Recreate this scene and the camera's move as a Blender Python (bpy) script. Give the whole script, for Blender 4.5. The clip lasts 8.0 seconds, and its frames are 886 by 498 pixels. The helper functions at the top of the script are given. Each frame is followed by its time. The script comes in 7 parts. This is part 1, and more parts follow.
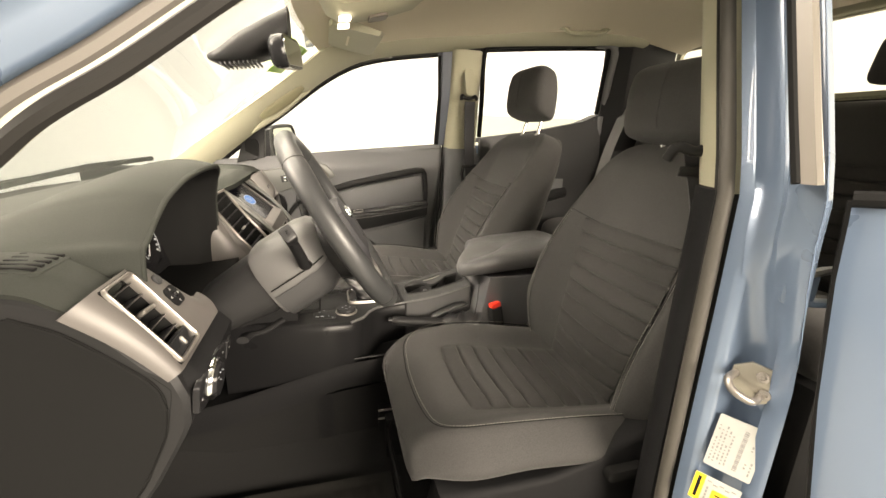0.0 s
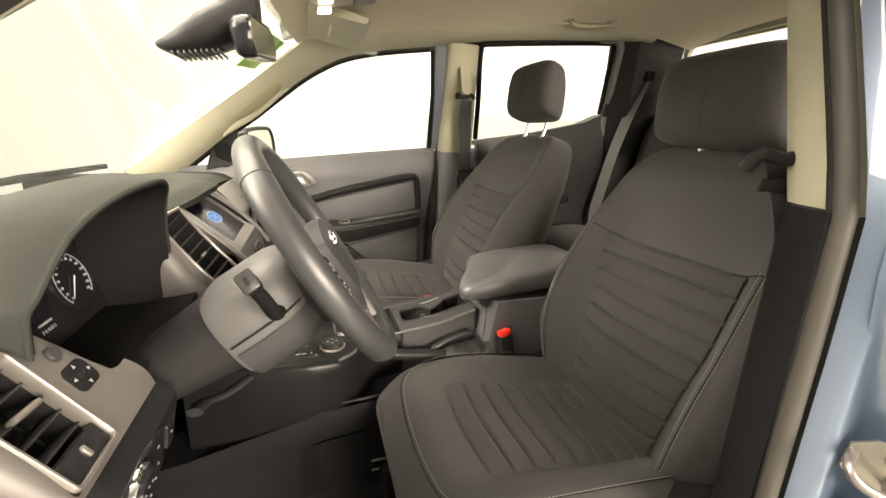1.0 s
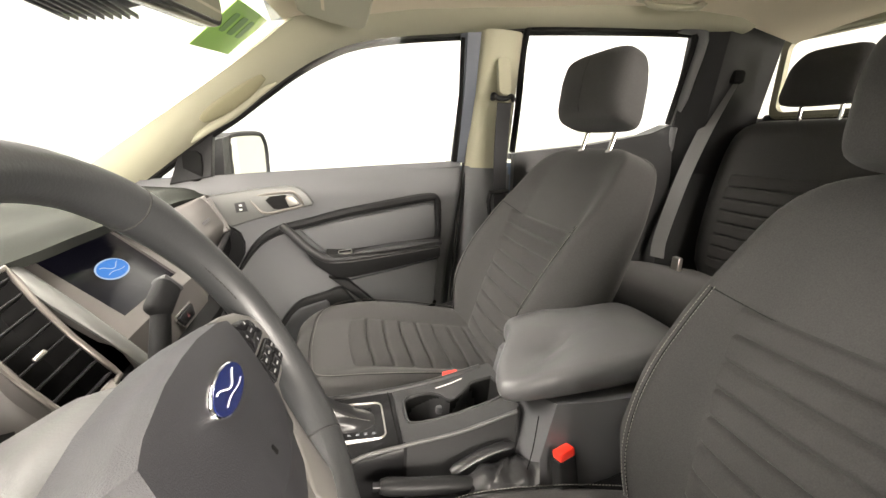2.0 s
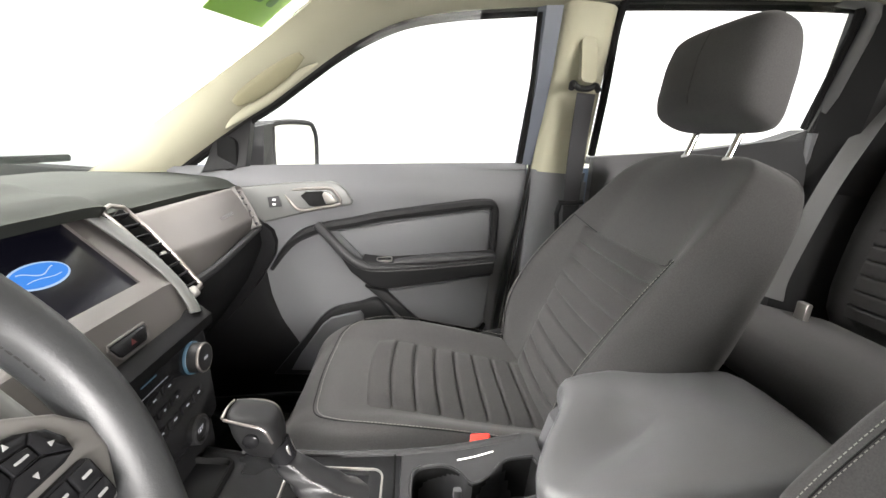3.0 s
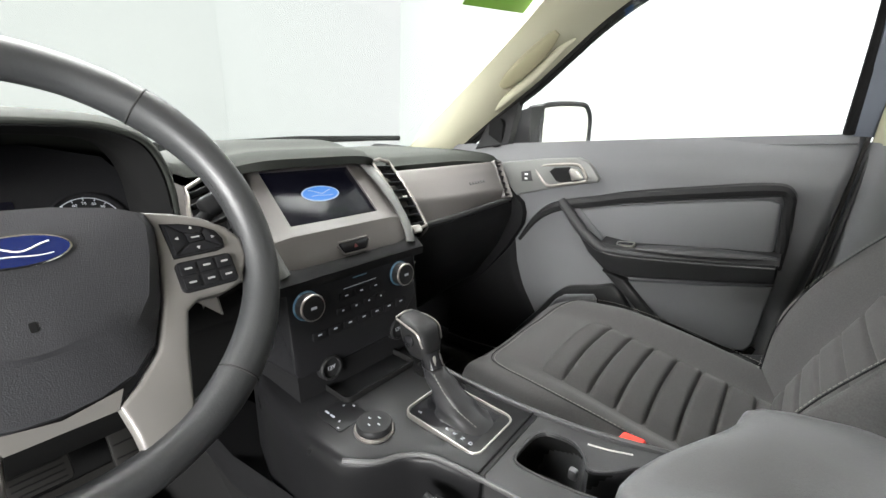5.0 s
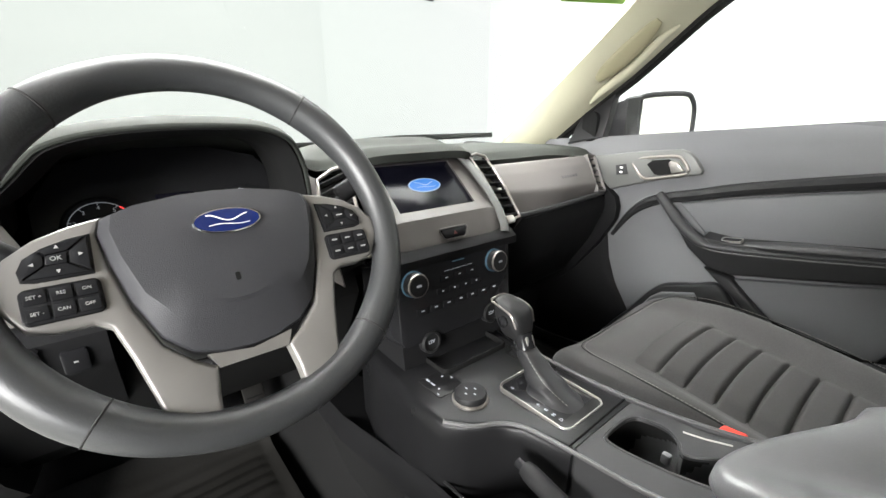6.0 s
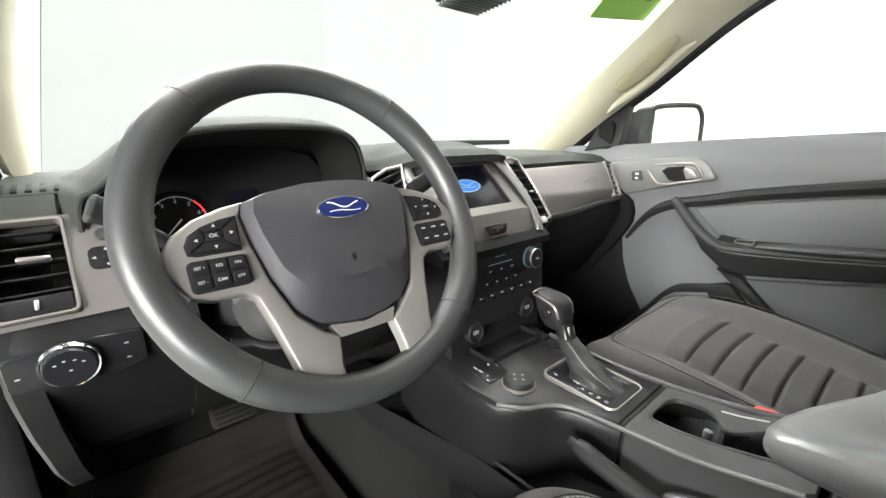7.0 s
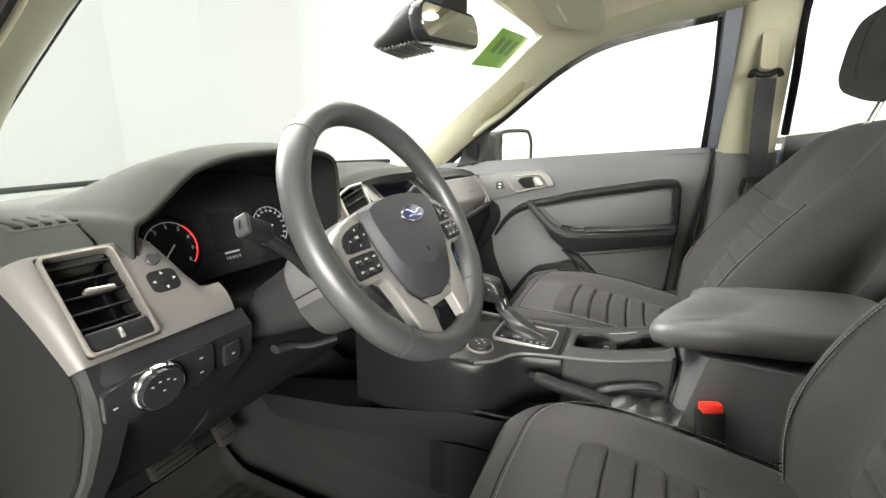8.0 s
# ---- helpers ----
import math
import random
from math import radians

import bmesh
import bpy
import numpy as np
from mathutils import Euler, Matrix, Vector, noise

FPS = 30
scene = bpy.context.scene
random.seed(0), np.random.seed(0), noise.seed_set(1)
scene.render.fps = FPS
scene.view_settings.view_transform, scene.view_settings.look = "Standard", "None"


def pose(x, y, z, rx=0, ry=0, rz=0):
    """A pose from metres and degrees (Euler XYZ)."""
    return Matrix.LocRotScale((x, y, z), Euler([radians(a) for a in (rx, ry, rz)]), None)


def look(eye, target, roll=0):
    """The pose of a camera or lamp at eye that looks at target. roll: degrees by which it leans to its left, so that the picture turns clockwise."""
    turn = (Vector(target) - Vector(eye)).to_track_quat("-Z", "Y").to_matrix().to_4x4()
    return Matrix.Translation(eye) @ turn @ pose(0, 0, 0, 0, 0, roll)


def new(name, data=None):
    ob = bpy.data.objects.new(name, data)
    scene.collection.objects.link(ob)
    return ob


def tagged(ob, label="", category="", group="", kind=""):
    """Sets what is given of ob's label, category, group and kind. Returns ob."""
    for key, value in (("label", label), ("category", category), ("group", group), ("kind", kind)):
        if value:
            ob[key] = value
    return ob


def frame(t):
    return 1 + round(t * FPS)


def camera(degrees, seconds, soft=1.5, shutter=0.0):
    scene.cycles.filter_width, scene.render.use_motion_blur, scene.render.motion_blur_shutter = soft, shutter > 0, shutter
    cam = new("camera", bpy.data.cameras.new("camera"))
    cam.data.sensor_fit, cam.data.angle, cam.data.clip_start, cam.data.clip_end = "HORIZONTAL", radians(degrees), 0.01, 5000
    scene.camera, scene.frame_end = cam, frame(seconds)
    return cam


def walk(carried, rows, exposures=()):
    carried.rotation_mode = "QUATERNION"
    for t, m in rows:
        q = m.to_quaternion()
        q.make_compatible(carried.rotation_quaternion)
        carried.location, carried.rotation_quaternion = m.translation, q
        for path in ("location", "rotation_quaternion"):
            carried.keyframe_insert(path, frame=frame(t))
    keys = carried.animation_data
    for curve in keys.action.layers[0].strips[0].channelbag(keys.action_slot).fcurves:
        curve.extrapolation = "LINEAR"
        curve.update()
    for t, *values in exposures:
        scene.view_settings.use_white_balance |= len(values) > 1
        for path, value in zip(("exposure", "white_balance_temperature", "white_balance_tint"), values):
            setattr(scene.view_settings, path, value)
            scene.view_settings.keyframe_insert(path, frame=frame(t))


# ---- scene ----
cam = camera(93.3, 8.0)
# car axes: x to the rear, y to the passenger side, z up from the studio floor
PATH = [
    (0, (-0.014, -1.228, 1.359), (0.503, 0.628, 0.822), 1.7),
    (0.5, (-0.025, -1.197, 1.359), (0.548, 0.642, 0.821), 1.5),
    (1, (-0.004, -1.05, 1.362), (0.575, 0.789, 0.832), 1.4),
    (1.5, (0.037, -0.835, 1.368), (0.597, 1.018, 0.868), 1.7),
    (1.7, (0.063, -0.767, 1.365), (0.598, 1.096, 0.871), 1.9),
    (2.8, (0.152, -0.497, 1.355), (0.416, 1.423, 0.86), 4.7),
    (3, (0.183, -0.477, 1.351), (0.348, 1.451, 0.848), 4.9),
    (3.5, (0.261, -0.446, 1.349), (0.121, 1.481, 0.832), 5.4),
    (4, (0.333, -0.433, 1.341), (-0.184, 1.42, 0.795), 4.9),
    (4.5, (0.38, -0.429, 1.322), (-0.5, 1.271, 0.743), 3.9),
    (5, (0.409, -0.448, 1.304), (-0.781, 1.046, 0.709), 2.2),
    (5.2, (0.428, -0.456, 1.301), (-0.868, 0.95, 0.716), 1.2),
    (6.3, (0.435, -0.528, 1.296), (-1.061, 0.656, 0.697), 0.1),
    (6.5, (0.438, -0.545, 1.292), (-1.075, 0.628, 0.713), 0.2),
    (7, (0.407, -0.618, 1.289), (-1.042, 0.639, 0.724), 0.8),
    (7.5, (0.373, -0.733, 1.290), (-0.861, 0.756, 0.778), 0.6),
    (8, (0.293, -0.918, 1.297), (-0.506, 0.851, 0.819), 0.7),
]
walk(cam, [(t, look(eye, target, roll)) for t, eye, target, roll in PATH],
     exposures=[(0.0, 0.48, 8000, 13), (1.0, 0.5, 8000, 13), (1.5, 0.64, 7600, 13), (3.0, 0.82, 6500, 13), (3.5, 0.85, 6250, 13), (4.5, 0.7, 6250, 11), (5.0, 0.66, 6300, 10), (6.5, 0.8, 6350, 10), (7.5, 0.86, 6500, 9), (8.0, 0.74, 6650, 8)])

# ---- world and lights ----
world = bpy.data.worlds.new("studio_air")
world.use_nodes = True
scene.world = world
world.node_tree.nodes["Background"].inputs[0].default_value = (0.93, 0.97, 0.92, 1)
world.node_tree.nodes["Background"].inputs[1].default_value = 0.2


def area_lamp(name, place, target, sx, sy, watts, colour=(1, 1, 1)):
    data = bpy.data.lights.new(name, "AREA")
    data.shape, data.size, data.size_y, data.energy, data.color = "RECTANGLE", sx, sy, watts, colour
    ob = new(name, data)
    ob.matrix_world = look(place, target)
    return ob


area_lamp("ceiling_softbox", (-1.2, 0.4, 4.6), (-0.8, 0.4, 0), 5.0, 5.0, 880, (1.0, 0.985, 0.95))
# two added fill lamps, out of view, to brighten seats, door and wheel
area_lamp("front_fill_lamp", (-4.2, -0.4, 3.5), (0.3, 0.3, 1.0), 2.6, 1.8, 360, (1.0, 0.99, 0.96))
area_lamp("side_fill_lamp", (1.9, -4.4, 1.95), (0.0, 0.1, 1.1), 2.6, 1.4, 540, (1.0, 0.98, 0.94))


# ---- materials ----
def material(name, colour, rough=0.5, metal=0.0, grain=0.0, scale=400.0, bump=0.0, blotch=0.0, blotch_scale=6.0, coat=0.0, emit=None, power=0.0, spec=0.5, sheen=0.0):
    """A surface with fine grain (bump and colour) and broad uneven wear (colour and gloss)."""
    mat = bpy.data.materials.new(name)
    mat.use_nodes = True
    nodes, links = mat.node_tree.nodes, mat.node_tree.links
    shader = nodes["Principled BSDF"]
    shader.inputs["Base Color"].default_value = (*colour, 1)
    shader.inputs["Roughness"].default_value = rough
    shader.inputs["Metallic"].default_value = metal
    shader.inputs["Specular IOR Level"].default_value = spec
    shader.inputs["Coat Weight"].default_value = coat
    shader.inputs["Sheen Weight"].default_value = sheen
    if emit:
        shader.inputs["Emission Color"].default_value = (*emit, 1)
        shader.inputs["Emission Strength"].default_value = power
    if grain or bump or blotch:
        place = nodes.new("ShaderNodeTexCoord")
        fine = nodes.new("ShaderNodeTexNoise")
        fine.inputs["Scale"].default_value, fine.inputs["Detail"].default_value = scale, 3
        broad = nodes.new("ShaderNodeTexNoise")
        broad.inputs["Scale"].default_value, broad.inputs["Detail"].default_value = blotch_scale, 4
        links.new(place.outputs["Object"], fine.inputs["Vector"])
        links.new(place.outputs["Object"], broad.inputs["Vector"])
        both = nodes.new("ShaderNodeMath")
        both.operation = "MULTIPLY_ADD"
        links.new(fine.outputs["Fac"], both.inputs[0])
        both.inputs[1].default_value = grain
        wide = nodes.new("ShaderNodeMath")
        wide.operation = "MULTIPLY"
        links.new(broad.outputs["Fac"], wide.inputs[0])
        wide.inputs[1].default_value = blotch
        links.new(wide.outputs[0], both.inputs[2])
        level = nodes.new("ShaderNodeMath")
        level.operation = "ADD"
        links.new(both.outputs[0], level.inputs[0])
        level.inputs[1].default_value = 1 - (grain + blotch) / 2
        tint = nodes.new("ShaderNodeVectorMath")
        tint.operation = "SCALE"
        tint.inputs[0].default_value = colour
        links.new(level.outputs[0], tint.inputs["Scale"])
        links.new(tint.outputs[0], shader.inputs["Base Color"])
        gloss = nodes.new("ShaderNodeMath")
        gloss.operation = "MULTIPLY_ADD"
        links.new(broad.outputs["Fac"], gloss.inputs[0])
        gloss.inputs[1].default_value = 0.18
        gloss.inputs[2].default_value = rough - 0.09
        links.new(gloss.outputs[0], shader.inputs["Roughness"])
        if bump:
            relief = nodes.new("ShaderNodeBump")
            relief.inputs["Strength"].default_value, relief.inputs["Distance"].default_value = bump, 0.0006
            links.new(fine.outputs["Fac"], relief.inputs["Height"])
            links.new(relief.outputs["Normal"], shader.inputs["Normal"])
    return mat


def glass_material(name, tint=(0.96, 0.98, 0.96)):
    mat = bpy.data.materials.new(name)
    mat.use_nodes = True
    shader = mat.node_tree.nodes["Principled BSDF"]
    shader.inputs["Base Color"].default_value = (*tint, 1)
    shader.inputs["Transmission Weight"].default_value = 1.0
    shader.inputs["Roughness"].default_value = 0.0
    shader.inputs["IOR"].default_value = 1.45
    return mat


FABRIC = material("charcoal_fabric", (0.042, 0.041, 0.0405), 0.85, grain=0.8, scale=520, bump=0.6, blotch=0.22, blotch_scale=7, sheen=0.08, spec=0.06)
FABRIC_RIB = material("ribbed_fabric", (0.036, 0.035, 0.0345), 0.88, grain=0.8, scale=480, bump=0.7, blotch=0.2, blotch_scale=9, sheen=0.05, spec=0.06)
BLACK = material("black_grained_plastic", (0.015, 0.015, 0.0155), 0.42, grain=0.3, scale=900, bump=0.35, blotch=0.2, spec=0.14)
SLATE = material("slate_grained_plastic", (0.102, 0.103, 0.107), 0.45, grain=0.25, scale=800, bump=0.35, blotch=0.12, spec=0.3)
DASH_TOP = material("soft_dark_dash_pad", (0.027, 0.029, 0.026), 0.85, grain=0.3, scale=700, bump=0.4, blotch=0.15, spec=0.06)
TRIM = material("warm_grey_satin_trim", (0.084, 0.077, 0.073), 0.48, metal=0.12, grain=0.08, scale=900, blotch=0.1)
SHROUD = material("grey_column_plastic", (0.068, 0.067, 0.067), 0.42, grain=0.25, scale=800, bump=0.35, blotch=0.15, spec=0.3)
CONSOLE = material("polished_black_console_plastic", (0.0085, 0.0085, 0.009), 0.3, grain=0.3, scale=900, bump=0.3, blotch=0.25, spec=0.14)
KNEE = material("dull_black_plastic", (0.0095, 0.0095, 0.010), 0.6, grain=0.3, scale=900, bump=0.35, blotch=0.25, spec=0.06)
GRAPHITE = material("graphite_grained_plastic", (0.030, 0.030, 0.031), 0.38, grain=0.25, scale=800, bump=0.35, blotch=0.15, spec=0.22)
HANDLE_TRIM = material("pale_satin_handle_trim", (0.108, 0.110, 0.105), 0.45, metal=0.25, blotch=0.1)
SILVER = material("bright_satin_silver", (0.5, 0.48, 0.45), 0.3, metal=0.9, blotch=0.08)
SMOKED = material("smoked_bronze_chrome", (0.24, 0.222, 0.205), 0.34, metal=0.75, blotch=0.06)
SPOKE = material("satin_silver_spoke", (0.168, 0.160, 0.151), 0.36, metal=0.3, grain=0.05, scale=900, blotch=0.06)
CHROME = material("chrome", (0.75, 0.75, 0.76), 0.08, metal=1.0)
GLOSS = material("gloss_black", (0.012, 0.012, 0.013), 0.16, spec=0.16)
DARK = material("matte_black", (0.0095, 0.0095, 0.0095), 0.75, blotch=0.2, spec=0.04)
RIM = material("worn_wheel_leather", (0.027, 0.028, 0.029), 0.42, grain=0.25, scale=500, bump=0.25, blotch=0.12, blotch_scale=12)
RUBBER = material("rubber_seal", (0.018, 0.017, 0.016), 0.6, blotch=0.2, spec=0.12)
CREAM_SHADE = material("pocket_shade_cream", (0.18, 0.165, 0.10), 0.7)
CREAM = material("cream_trim", (0.335, 0.322, 0.24), 0.65, grain=0.08, scale=700, bump=0.15, blotch=0.06, spec=0.2)
LINER = material("cream_headliner_cloth", (0.56, 0.50, 0.38), 0.9, grain=0.15, scale=900, bump=0.3, blotch=0.08)
BLUE = material("blue_grey_paint", (0.111, 0.152, 0.215), 0.3, metal=0.25, grain=0.06, scale=1500, blotch=0.05, coat=0.9)
RED = material("red_button", (0.75, 0.035, 0.02), 0.35)
WHITE = material("white_print", (0.8, 0.8, 0.78), 0.5)
YELLOW = material("yellow_print", (0.62, 0.43, 0.02), 0.5)
THREAD = material("pale_thread", (0.17, 0.165, 0.15), 0.8)
CARPET = material("black_carpet", (0.012, 0.012, 0.012), 0.95, grain=0.7, scale=500, bump=0.9, blotch=0.35, blotch_scale=5, spec=0.03)
MAT_RUBBER = material("worn_rubber_mat", (0.013, 0.0125, 0.0115), 0.6, grain=0.4, scale=200, bump=0.6, blotch=0.5, blotch_scale=9, spec=0.1)
GREEN = material("lime_green_sheet", (0.19, 0.42, 0.02), 0.5, blotch=0.1)
MIRROR = material("mirror_silver", (0.9, 0.9, 0.9), 0.01, metal=1.0)
BADGE = material("deep_blue_enamel", (0.006, 0.013, 0.075), 0.15, coat=1.0)
ICON = material("lit_icon", (0.3, 0.31, 0.33), 0.5, emit=(0.85, 0.9, 1.0), power=0.08)
ICON_BLUE = material("ice_blue_ring_light", (0.04, 0.075, 0.10), 0.3, emit=(0.2, 0.6, 0.95), power=0.035)
SCREEN = material("dark_display", (0.004, 0.004, 0.006), 0.2, emit=(0.02, 0.02, 0.05), power=0.04, spec=0.2)
SCREEN_BLUE = material("display_blue", (0.003, 0.006, 0.02), 0.2, emit=(0.035, 0.16, 0.47), power=1.0, spec=0.05)
SCREEN_WHITE = material("display_white", (0.02, 0.03, 0.04), 0.2, emit=(0.5, 0.7, 1.0), power=0.5, spec=0.05)
DIAL_RED = material("dial_red", (0.6, 0.02, 0.02), 0.4, emit=(1.0, 0.05, 0.05), power=0.8)
LAMP = material("lit_lamp_lens", (0.9, 0.9, 0.88), 0.4, emit=(1.0, 0.97, 0.9), power=3.0)
GLASS = glass_material("clear_glass")
TINTED = glass_material("brown_tinted_glass", (0.62, 0.56, 0.50))


# ---- builders ----
def part(name, bm, mat, parent=None, label="", smooth=True, sub=0, angle=40):
    """Links a bmesh as one mesh object, under a thing or a part where parent is given."""
    bmesh.ops.recalc_face_normals(bm, faces=bm.faces)
    data = bpy.data.meshes.new(name)
    bm.to_mesh(data)
    bm.free()
    data.materials.append(mat)
    if smooth:
        for p in data.polygons:
            p.use_smooth = True
        data.set_sharp_from_angle(angle=radians(angle if not sub else 180))
    ob = new(name, data)
    if sub:
        mod = ob.modifiers.new("smooth", "SUBSURF")
        mod.levels = mod.render_levels = sub
    if parent:
        ob.parent = parent
        ob.matrix_parent_inverse = parent.matrix_basis.inverted()
    if label:
        tagged(ob, label)
    return ob


def thing(name, label, category, place=(0, 0, 0), group="", kind=""):
    ob = new(name)
    ob.location = place
    ob.empty_display_size = 0.05
    return tagged(ob, label, category, group, kind)


def merge(bm, other, m=None):
    """Adds other, moved by m, to bm."""
    if m is not None:
        bmesh.ops.transform(other, matrix=m, verts=other.verts)
    data = bpy.data.meshes.new("scratch")
    other.to_mesh(data)
    other.free()
    bm.from_mesh(data)
    bpy.data.meshes.remove(data)
    return bm


def box(centre, size, bevel=0.0, m=None, segs=2):
    bm = bmesh.new()
    bmesh.ops.create_cube(bm, size=1.0)
    bmesh.ops.scale(bm, vec=size, verts=bm.verts)
    if bevel:
        bmesh.ops.bevel(bm, geom=list(bm.edges), offset=min(bevel, 0.49 * min(size)), segments=segs, affect="EDGES", profile=0.5)
    bmesh.ops.translate(bm, vec=centre, verts=bm.verts)
    if m is not None:
        bmesh.ops.transform(bm, matrix=m, verts=bm.verts)
    return bm


def loft(rings, cap=True, closed=True):
    """A skin over rings of equally many points."""
    bm = bmesh.new()
    rows = [[bm.verts.new(p) for p in ring] for ring in rings]
    n = len(rows[0])
    for a, b in zip(rows, rows[1:]):
        for i in range(n if closed else n - 1):
            j = (i + 1) % n
            bm.faces.new((a[i], a[j], b[j], b[i]))
    if cap and closed:
        bm.faces.new(rows[0][::-1])
        bm.faces.new(rows[-1])
    return bm


def tube(points, radius, segs=12, flat=1.0, up=(0, 0, 1), closed=False):
    """A round or flattened bar along points; radius may be a list."""
    pts = [Vector(p) for p in points]
    n = len(pts)
    rings = []
    for i, p in enumerate(pts):
        a = pts[(i - 1) % n] if closed or i else p
        b = pts[(i + 1) % n] if closed or i < n - 1 else p
        d = (b - a).normalized()
        side = d.cross(Vector(up))
        side = side.normalized() if side.length > 1e-4 else d.orthogonal().normalized()
        top = side.cross(d)
        r = radius[i] if isinstance(radius, (list, tuple)) else radius
        rings.append([p + side * (r * math.cos(k * math.tau / segs)) + top * (r * flat * math.sin(k * math.tau / segs)) for k in range(segs)])
    if closed:
        rings.append(rings[0])
        bm = loft(rings, cap=False)
        bmesh.ops.remove_doubles(bm, verts=bm.verts, dist=1e-5)
        return bm
    return loft(rings)


def smooth_line(points, steps=6):
    """A rounded line through points (Catmull-Rom)."""
    pts = [Vector(p) for p in points]
    pts = [2 * pts[0] - pts[1], *pts, 2 * pts[-1] - pts[-2]]
    out = []
    for a, b, c, d in zip(pts, pts[1:], pts[2:], pts[3:]):
        for k in range(steps):
            t = k / steps
            out.append(0.5 * (2 * b + (c - a) * t + (2 * a - 5 * b + 4 * c - d) * t * t + (3 * b - a - 3 * c + d) * t ** 3))
    return out + [pts[-2]]


def sheet(fn, nu, nv, thick=0.0):
    """A surface fn(u, v), u and v from 0 to 1, with a thickness behind it."""
    bm = bmesh.new()
    rows = [[bm.verts.new(fn(i / nu, j / nv)) for i in range(nu + 1)] for j in range(nv + 1)]
    for a, b in zip(rows, rows[1:]):
        for i in range(nu):
            bm.faces.new((a[i], a[i + 1], b[i + 1], b[i]))
    if thick:
        bmesh.ops.recalc_face_normals(bm, faces=bm.faces)
        bmesh.ops.solidify(bm, geom=list(bm.faces), thickness=thick)
    return bm


def plate(outline, depth, m=None, bevel=0.0, segs=2):
    """A flat outline (x, y) from z = 0 down to -depth, with rounded front edges."""
    bm = bmesh.new()
    face = bm.faces.new([bm.verts.new((x, y, 0)) for x, y in outline])
    res = bmesh.ops.extrude_face_region(bm, geom=[face])
    bmesh.ops.translate(bm, vec=(0, 0, -depth), verts=[v for v in res["geom"] if isinstance(v, bmesh.types.BMVert)])
    if bevel:
        bm.normal_update()
        edges = [e for e in bm.edges if all(abs(v.co.z) < 1e-7 for v in e.verts)]
        bmesh.ops.bevel(bm, geom=edges, offset=bevel, segments=segs, affect="EDGES", profile=0.5)
    if m is not None:
        bmesh.ops.transform(bm, matrix=m, verts=bm.verts)
    return bm


def rounded(w, h, r, n=5, cx=0.0, cy=0.0):
    """The outline of a rounded rectangle."""
    out = []
    for sx, sy, a0 in ((1, 1, 0), (-1, 1, 90), (-1, -1, 180), (1, -1, 270)):
        for k in range(n + 1):
            a = radians(a0 + 90 * k / n)
            out.append((cx + sx * (w / 2 - r) + r * math.cos(a), cy + sy * (h / 2 - r) + r * math.sin(a)))
    return out


def ellipse(w, h, n=32, cx=0.0, cy=0.0):
    return [(cx + w / 2 * math.cos(k * math.tau / n), cy + h / 2 * math.sin(k * math.tau / n)) for k in range(n)]


def rim(outer, inner, depth, m=None, bevel=0.0):
    """A frame between two outlines of equally many points."""
    rings = [[(x, y, -depth) for x, y in outer], [(x, y, -bevel) for x, y in outer]]
    if bevel:
        rings.append([(x + (a - x) * 0.25, y + (b - y) * 0.25, 0) for (x, y), (a, b) in zip(outer, inner)])
        rings.append([(x + (a - x) * 0.75, y + (b - y) * 0.75, 0) for (x, y), (a, b) in zip(outer, inner)])
    rings += [[(x, y, -bevel) for x, y in inner], [(x, y, -depth) for x, y in inner]]
    rings.append(rings[0])
    bm = loft(rings, cap=False)
    bmesh.ops.remove_doubles(bm, verts=bm.verts, dist=1e-6)
    if m is not None:
        bmesh.ops.transform(bm, matrix=m, verts=bm.verts)
    return bm


def turned(profile, m=None, segs=28):
    """A body of revolution about z from (radius, height) pairs."""
    bm = loft([[(r * math.cos(k * math.tau / segs), r * math.sin(k * math.tau / segs), z) for k in range(segs)] for r, z in profile])
    if m is not None:
        bmesh.ops.transform(bm, matrix=m, verts=bm.verts)
    return bm


def facing(place, right, up):
    """The pose of a flat piece: its x along right, its y near up, its z out of its face."""
    x = Vector(right).normalized()
    z = x.cross(Vector(up)).normalized()
    y = z.cross(x)
    return Matrix.Translation(place) @ Matrix((x, y, z)).transposed().to_4x4()


def lettering(text, size, m, depth=0.0003, align="CENTER"):
    """Words as a mesh, in Blender's own font, on the x-y plane of m."""
    curve = bpy.data.curves.new("words", "FONT")
    curve.body, curve.size, curve.extrude, curve.align_x, curve.align_y = text, size, depth, align, "CENTER"
    curve.resolution_u = 3
    ob = bpy.data.objects.new("words", curve)
    bm = bmesh.new()
    bm.from_mesh(ob.to_mesh())
    ob.to_mesh_clear()
    bpy.data.objects.remove(ob)
    bpy.data.curves.remove(curve)
    bmesh.ops.transform(bm, matrix=m, verts=bm.verts)
    return bm


def swirl(m, wide, high, thick):
    """A looping stroke with an underline, as a plain mark on an oval badge."""
    line = [m @ Vector((wide * (k / 60 - 0.5) , high * (0.15 + lerp(0.40, 0.25, k / 60) * math.sin(k * 0.105 + 1.2)), 0)) for k in range(61)]
    bm = tube(line, thick, 6)
    return merge(bm, tube([m @ Vector((wide * (k / 12 - 0.48), -high * 0.55 + high * 0.10 * math.sin(k * 0.5), 0)) for k in range(13)], thick * 0.7, 6))


def lerp(a, b, t):
    return a + (b - a) * t


def ease(a, b, x):
    t = min(1, max(0, (x - a) / (b - a)))
    return t * t * (3 - 2 * t)


def along(table, x):
    """A value read from (x, value) pairs by straight lines."""
    for (a, u), (b, v) in zip(table, table[1:]):
        if x <= b:
            return lerp(u, v, max(0, (x - a) / (b - a)))
    return table[-1][1]


